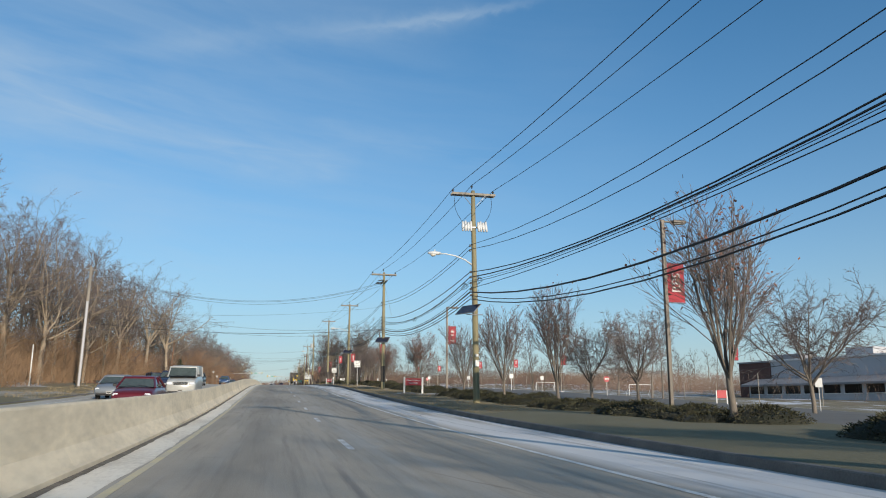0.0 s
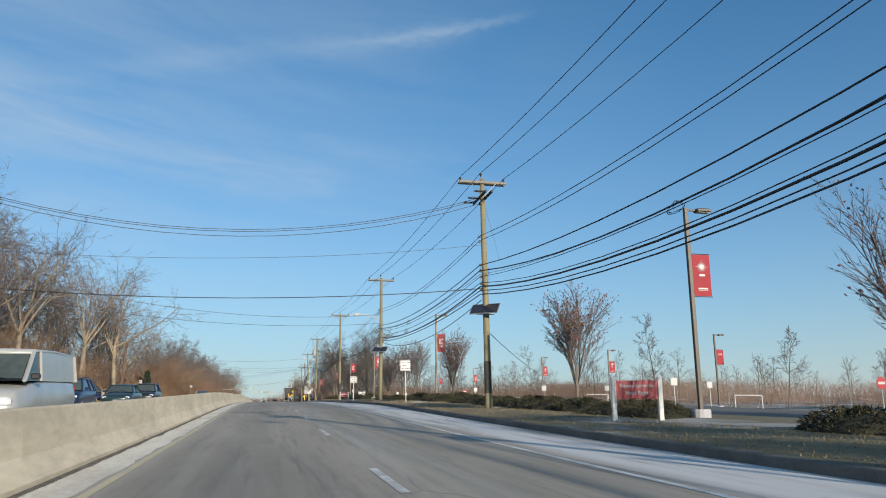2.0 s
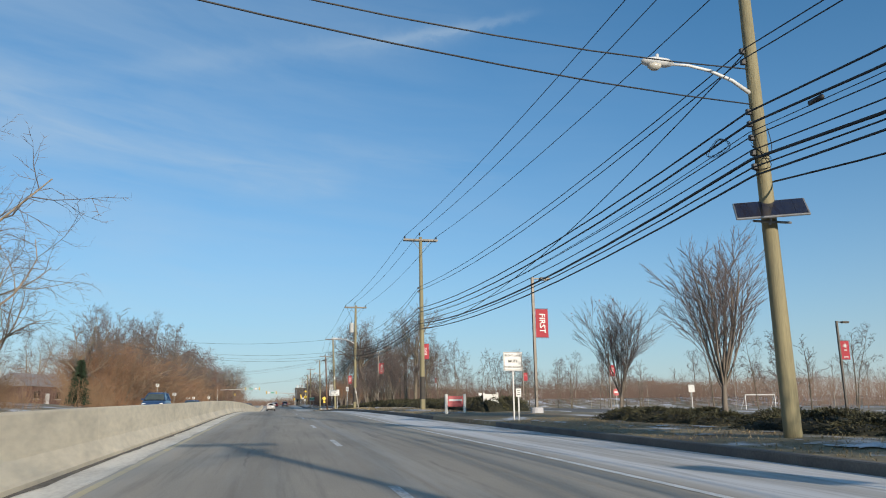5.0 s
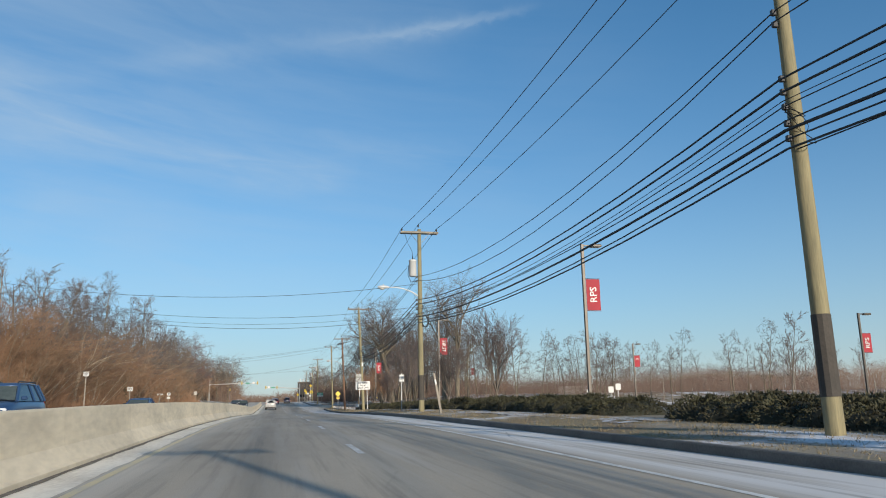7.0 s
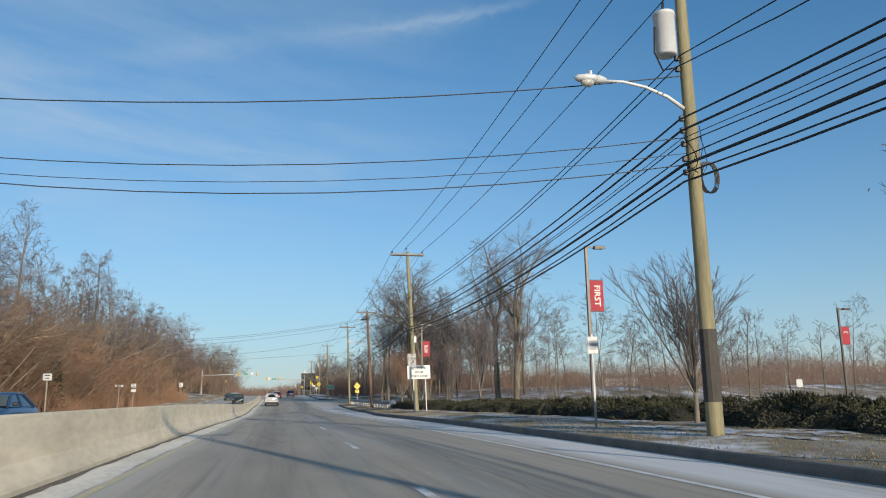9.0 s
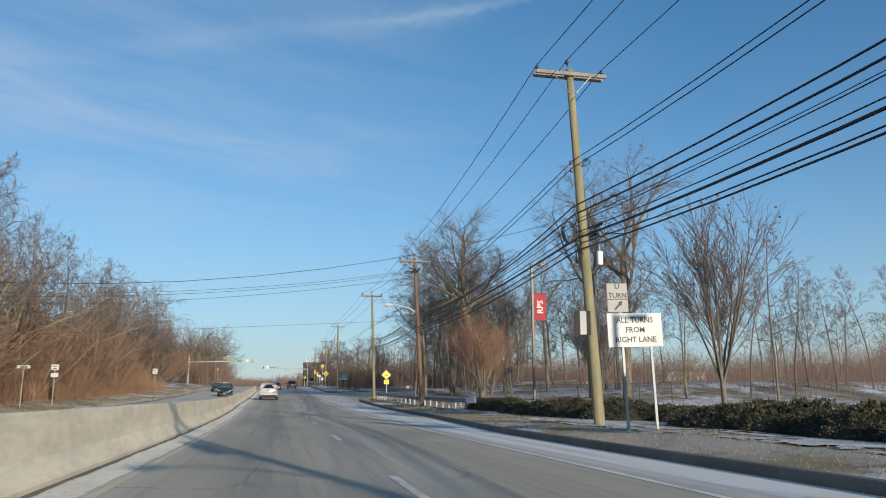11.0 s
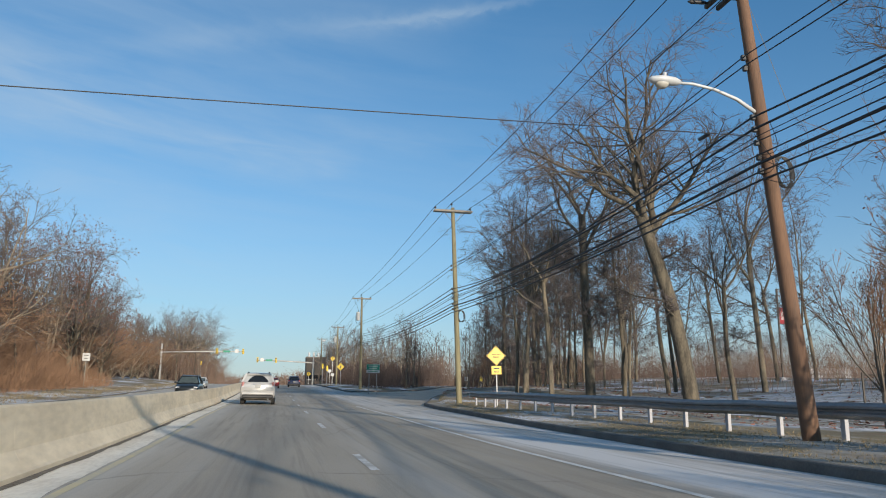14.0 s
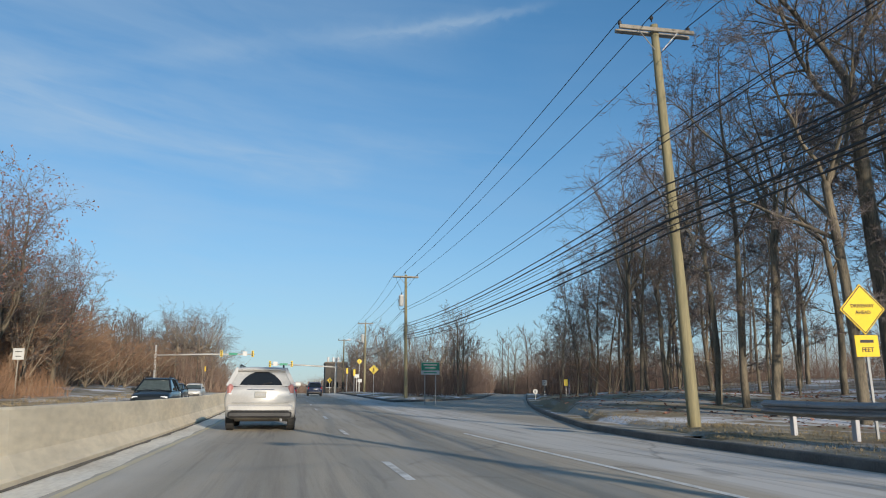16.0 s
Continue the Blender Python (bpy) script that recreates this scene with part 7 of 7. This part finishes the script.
# ---- buildings ----
def school_building():
    e = empty("school_building", pose(84, 138, G(88, 145) - 0.15, 0, 0, -76), "low brick and pale rendered school building with a flat roof", "building")
    Build().box(3.5, 8, 2.6, 7, 16, 6.6).ob("brick_wing", M_BRICK, e, "dark red brick wing")
    Build().box(24, 9.2, 2.6, 33.9, 18, 6.8).ob("hall", M_PALEWALL, e, "pale rendered hall")
    Build().box(3.5, 8, 6.0, 7.4, 16.4, 0.3, 0.03).ob("parapet", M_ROOFGREY, e)
    Build().box(24, 9.2, 6.1, 34.3, 18.4, 0.3, 0.03).ob("parapet", M_TRIM, e)
    Build().box(9, 4, 6.7, 6, 4, 1.1, 0.05).ob("roof_plant", M_ROOFGREY, e, "grey rooftop plant")
    Build().box(22, 6, 6.9, 5, 5, 1.6, 0.05).ob("roof_plant", M_PALEWALL, e, "pale rooftop plant")
    Build().add([(4, -4.2, 1.9), (32, -4.2, 1.9), (32, 0.3, 3.1), (4, 0.3, 3.1), (4, -4.2, 1.6), (32, -4.2, 1.6), (32, 0.3, 2.8), (4, 0.3, 2.8)], [(0, 1, 2, 3), (7, 6, 5, 4), (0, 4, 5, 1), (1, 5, 6, 2), (2, 6, 7, 3), (3, 7, 4, 0)]).ob("lower_roof", M_ROOFGREY, e, "grey sloping lower roof")
    Build().box(18, -1.5, 0.0, 26, 3.4, 3.3).ob("lower_wall", M_PALEWALL, e)
    for i in range(7):
        w = Build().box(6.8 + i * 3.7, -3.22, 0.9, 2.9, 0.1, 1.3, 0.02).ob("window", M_TINT, e, "dark window band")
        Build().box(6.8 + i * 3.7, -3.3, 0.18, 3.1, 0.12, 0.12, 0.02).ob("sill", M_TRIM, w)
    return e


school_building()


def small_house(x, y, turn, wall, label):
    e = empty("house", pose(x, y, G(x, y) - 0.2, 0, 0, turn), label, "house")
    Build().box(0, 0, 1.6, 9, 7, 3.6).ob("wall", wall, e)
    Build().add([(-4.9, -3.9, 3.3), (4.9, -3.9, 3.3), (4.9, 0, 5.6), (-4.9, 0, 5.6), (-4.9, 3.9, 3.3), (4.9, 3.9, 3.3)], [(0, 1, 2, 3), (3, 2, 5, 4), (0, 3, 4), (1, 5, 2), (0, 4, 5, 1)]).ob("roof", M_ROOFGREY, e, "grey pitched roof")
    for i in (-2.4, 2.4):
        w = Build().box(i, -3.52, 1.9, 1.2, 0.08, 1.2, 0.02).ob("window", M_TINT, e)
        Build().box(i, -3.57, 1.25, 1.4, 0.1, 0.1).ob("sill", M_TRIM, w)
    Build().box(0, -3.52, 1.2, 0.95, 0.08, 2.0, 0.02).ob("door", M_TRIM, e)
    return e


small_house(-40.5, 246, 62, M_BRICK, "small red brick house up the bank behind bare trees")
small_house(-36, 96, 70, M_PALEWALL, "small pale house behind roadside trees")
e = empty("trailer", pose(82, 350, G(82, 350), 0, 0, -32), "long cream box trailer parked behind the wood", "trailer")
Build().box(0, 0, 1.55, 7.6, 2.4, 2.1, 0.04).ob("body", M_TRIM, e, "cream panelled box body")
Build().box(0, -1.21, 1.75, 5.2, 0.02, 0.3, 0.004).ob("stripe", M_STEEL, e, "grey printed stripe")
for sx in (-2.6, -1.7, 2.4):
    Build().tube([(sx, -1.15, 0.45), (sx, -0.9, 0.45)], 0.44, 12).ob("wheel", M_TYRE, e)


def wire_fence(pts, h):
    """A chain-link fence: posts, rails and a woven mesh of slanting wires."""
    e = empty("wire_fence", Matrix.Identity(4), "dark chain-link fence between steel posts in the wood", "fence")
    for (xa, ya), (xb, yb) in zip(pts, pts[1:]):
        n = max(1, round(math.hypot(xb - xa, yb - ya) / 2.6))
        at = lambda u, z: (xa + (xb - xa) * u, ya + (yb - ya) * u, G(xa + (xb - xa) * u, ya + (yb - ya) * u) + z)
        for i in range(n + 1):
            Build().tube([at(i / n, -0.2), at(i / n, h + 0.08)], 0.035, 8).ob("post", M_DARKMETAL, e)
        Build().tube([at(0, h), at(1, h)], 0.022, 6).ob("top_rail", M_DARKMETAL, e)
        b, step = Build(), 0.11 / math.hypot(xb - xa, yb - ya)
        k = -h * step / 0.11
        while k < 1:
            for flip in (0, 1):
                u0, u1 = k, k + h * step / 0.11
                z0, z1 = 0.05, h
                if u0 < 0:
                    z0, u0 = 0.05 + (h - 0.05) * (-u0 / (u1 - u0)), 0.0
                if u1 > 1:
                    z1, u1 = z0 + (h - z0) * (1 - u0) / (u1 - u0), 1.0
                if flip:
                    z0, z1 = h + 0.05 - z0, h + 0.05 - z1
                b.tube([at(u0, z0), at(u1, z1)], 0.0035, 3, False)
            k += step
        tagged(b.ob("mesh", M_DARKMETAL, e, "woven wire mesh"), kind="stuff")
    return e


wire_fence([(19.0, 267.2), (24.1, 263.4), (30.0, 258.8)], 1.55)


def dark_block():
    # stand-in for a dark pole with three transformers; the building form is invented
    e = empty("building", pose(11.9, 478, G(11.9, 478) - 0.2), "tall dark stand-in block beyond the junction", "building")
    Build().box(0, 0, 4.2, 5.6, 8, 8.8, 0.05).ob("wall", M_DARKBROWN, e)
    Build().box(0, 0, 8.7, 5.9, 8.3, 0.3, 0.03).ob("parapet", M_DARKMETAL, e)
    for i in range(3):
        Build().tube([(-2 + i * 1.3, -2, 8.6), (-2 + i * 1.3, -2, 10.2)], 0.3, 8).ob("top_can", M_LAMP, e, "pale can standing for a transformer")
        w = Build().box(-1.8 + i * 1.8, -4.02, 3.0, 1.2, 0.08, 1.3, 0.02).ob("window", M_TINT, e)
        Build().box(-1.8 + i * 1.8, -4.08, 2.3, 1.4, 0.1, 0.1).ob("sill", M_TRIM, w)


dark_block()


# ---- playing field: goals and fence ----
def goal(x, y, turn):
    e = empty("goal", pose(x, y, G(x, y), 0, 0, turn), "white tubular football goal frame", "goal")
    for s in (-1, 1):
        Build().tube([(s * 2.6, 0, 0), (s * 2.6, 0, 2.1)], 0.06, 8).ob("upright", M_TRIM, e)
        Build().tube([(s * 2.6, 0, 2.1), (s * 2.6, 1.2, 0)], 0.04, 6).ob("stay", M_TRIM, e)
    Build().tube([(-2.6, 0, 2.1), (2.6, 0, 2.1)], 0.06, 8).ob("crossbar", M_TRIM, e)


goal(70, 150, 10), goal(70, 205, 5)
for i in range(20):
    x, y = 62 + 1.5 * math.sin(i), 40 + i * 11.5
    e = empty("fence_post", pose(x, y, G(x, y)), "tall pale fence post at the field", "post", "field fence posts")
    Build().tube([(0, 0, -0.2), (0, 0, 2.6 + 0.6 * (i % 3))], 0.05, 6).ob("post", M_GREYWOOD, e)


# ---- ground litter ----
e = empty("wheelie_bin", pose(-14.3, 121.0, G(-14.3, 121.0), 0, 0, 15), "tan wheeled bin standing at the road edge", "bin")
Build().loft([[(sx * w, sy * w * 1.1, z) for sx, sy in ((-1, -1), (1, -1), (1, 1), (-1, 1))] for w, z in ((0.22, 0.05), (0.24, 0.1), (0.29, 0.95))]).ob("body", M_GREYWOOD, e)
Build().box(0, 0, 0.99, 0.64, 0.7, 0.07, 0.02).ob("lid", M_GREYWOOD, e)
for s in (-1, 1):
    Build().tube([(s * 0.24, 0.26, 0.1), (s * 0.29, 0.26, 0.1)], 0.1, 10).ob("wheel", M_TYRE, e)


def litter(name, n, place, size, material, label, category, flat=0.15):
    """Countless small blades lying or standing on the ground."""
    V, F = [], []
    for i in range(n):
        x, y = place()
        if LEFT_EDGE < x < kerb_x(y) + 0.16 or (y > 284 and drive_l(y) - 0.3 < x < drive_r(y) + 0.3) or (129 < y < 139 and 0 < x < 18):
            continue
        p = np.array((x, y, G(x, y) - 0.01))
        s = size * rnd.uniform(0.5, 1.3)
        if flat:
            a, b = rnd.normal(0, 1, 3) * (1, 1, flat), rnd.normal(0, 1, 3) * (1, 1, flat)
            a, b = a / np.linalg.norm(a) * s, b / np.linalg.norm(b) * s * 0.6
            p = p + (0, 0, 0.03)
            k = len(V)
            V += [tuple(p), tuple(p + a * 0.5 + b), tuple(p + a), tuple(p + a * 0.5 - b)]
            F.append((k, k + 1, k + 2, k + 3))
        else:
            for _ in range(3):
                d = np.array((rnd.normal(0, 0.55), rnd.normal(0, 0.55), 1.0)) * s * rnd.uniform(0.6, 1.2)
                w = rnd.normal(0, 1, 3) * (1, 1, 0)
                w = w / np.linalg.norm(w) * s * 0.09
                k = len(V)
                V += [tuple(p - w), tuple(p + w), tuple(p + d)]
                F.append((k, k + 1, k + 2))
    me = bpy.data.meshes.new(name)
    me.from_pydata(V, [], F)
    me.materials.append(material)
    return tagged(new(name, me), label, category, kind="stuff")


def edge_place(ya, yb, wide):
    def place():
        y = ya + (yb - ya) * rnd.random()
        return kerb_x(y) + 0.2 + wide * rnd.random() ** 1.2, y
    return place


litter("verge_grass", 56000, edge_place(36, 330, 3.4), 0.06, M_DRYGRASS, "short dry straw-coloured grass on the verge", "grass", 0)
litter("far_verge_grass", 16000, lambda: (LEFT_EDGE - 0.3 - 4.0 * rnd.random(), 55 + 330 * rnd.random()), 0.13, M_DRYGRASS, "dry straw-coloured grass along the far verge", "grass", 0)
litter("leaf_litter", 9000, lambda: (-14.6 - 9 * rnd.random(), 92 + 40 * rnd.random()), 0.16, M_LEAF, "fallen russet leaves over the bank", "leaves")
litter("wood_leaf_litter", 9000, lambda: (13 + 20 * rnd.random(), 262 + 60 * rnd.random()), 0.13, M_LEAF, "fallen brown leaves on the wood floor", "leaves")


def snow_patch(name, x0, x1, y0, y1, bar, k, label):
    """Thin crusts of old snow lying on the ground, with ragged edges."""
    step = 0.13 if x1 - x0 < 4 else 0.17
    nx, ny = int((x1 - x0) / step), int((y1 - y0) / step)
    keep, V, F = {}, [], []

    def vert(i, j):
        if (i, j) not in keep:
            x, y = x0 + i * step + rnd.normal(0, 0.3 * step), y0 + j * step + rnd.normal(0, 0.3 * step)
            keep[(i, j)] = len(V)
            V.append((x, y, G(x, y) + 0.022))
        return keep[(i, j)]

    for i in range(nx):
        for j in range(ny):
            x, y = x0 + (i + 0.5) * step, y0 + (j + 0.5) * step
            n = noise.noise(Vector((x * k, y * k * 0.5, 2.2))) + 0.6 * noise.noise(Vector((x * k * 4, y * k * 3, 7.7))) + 0.45 * noise.noise(Vector((x * k * 11, y * k * 8, 1.7)))
            if n > bar and (x > kerb_x(y) + 0.3 or x < LEFT_EDGE - 0.1) and not (y > 284 and drive_l(y) - 0.4 < x < drive_r(y) + 0.4):
                F.append((vert(i, j), vert(i + 1, j), vert(i + 1, j + 1), vert(i, j + 1)))
    me = bpy.data.meshes.new(name)
    me.from_pydata(V, [], F)
    me.materials.append(M_SNOW)
    tagged(new(name, me), label, "snow", kind="stuff")


snow_patch("old_snow", 9.0, 10.9, 100, 128, 0.22, 0.55, "thin old snow crust on the verge grass")
snow_patch("old_snow", 8.6, 10.8, 158, 232, 0.10, 0.45, "thin old snow crust on the verge grass")
snow_patch("old_snow", 9.0, 11.5, 237, 246, 0.18, 0.6, "thin old snow crust beside the hedge")
snow_patch("old_snow", 17.0, 44.0, 252, 292, 0.06, 0.16, "old snow lying on the wood floor")
snow_patch("old_snow", -13.7, -12.5, 120, 390, -0.35, 0.35, "thin old snow along the far road edge")
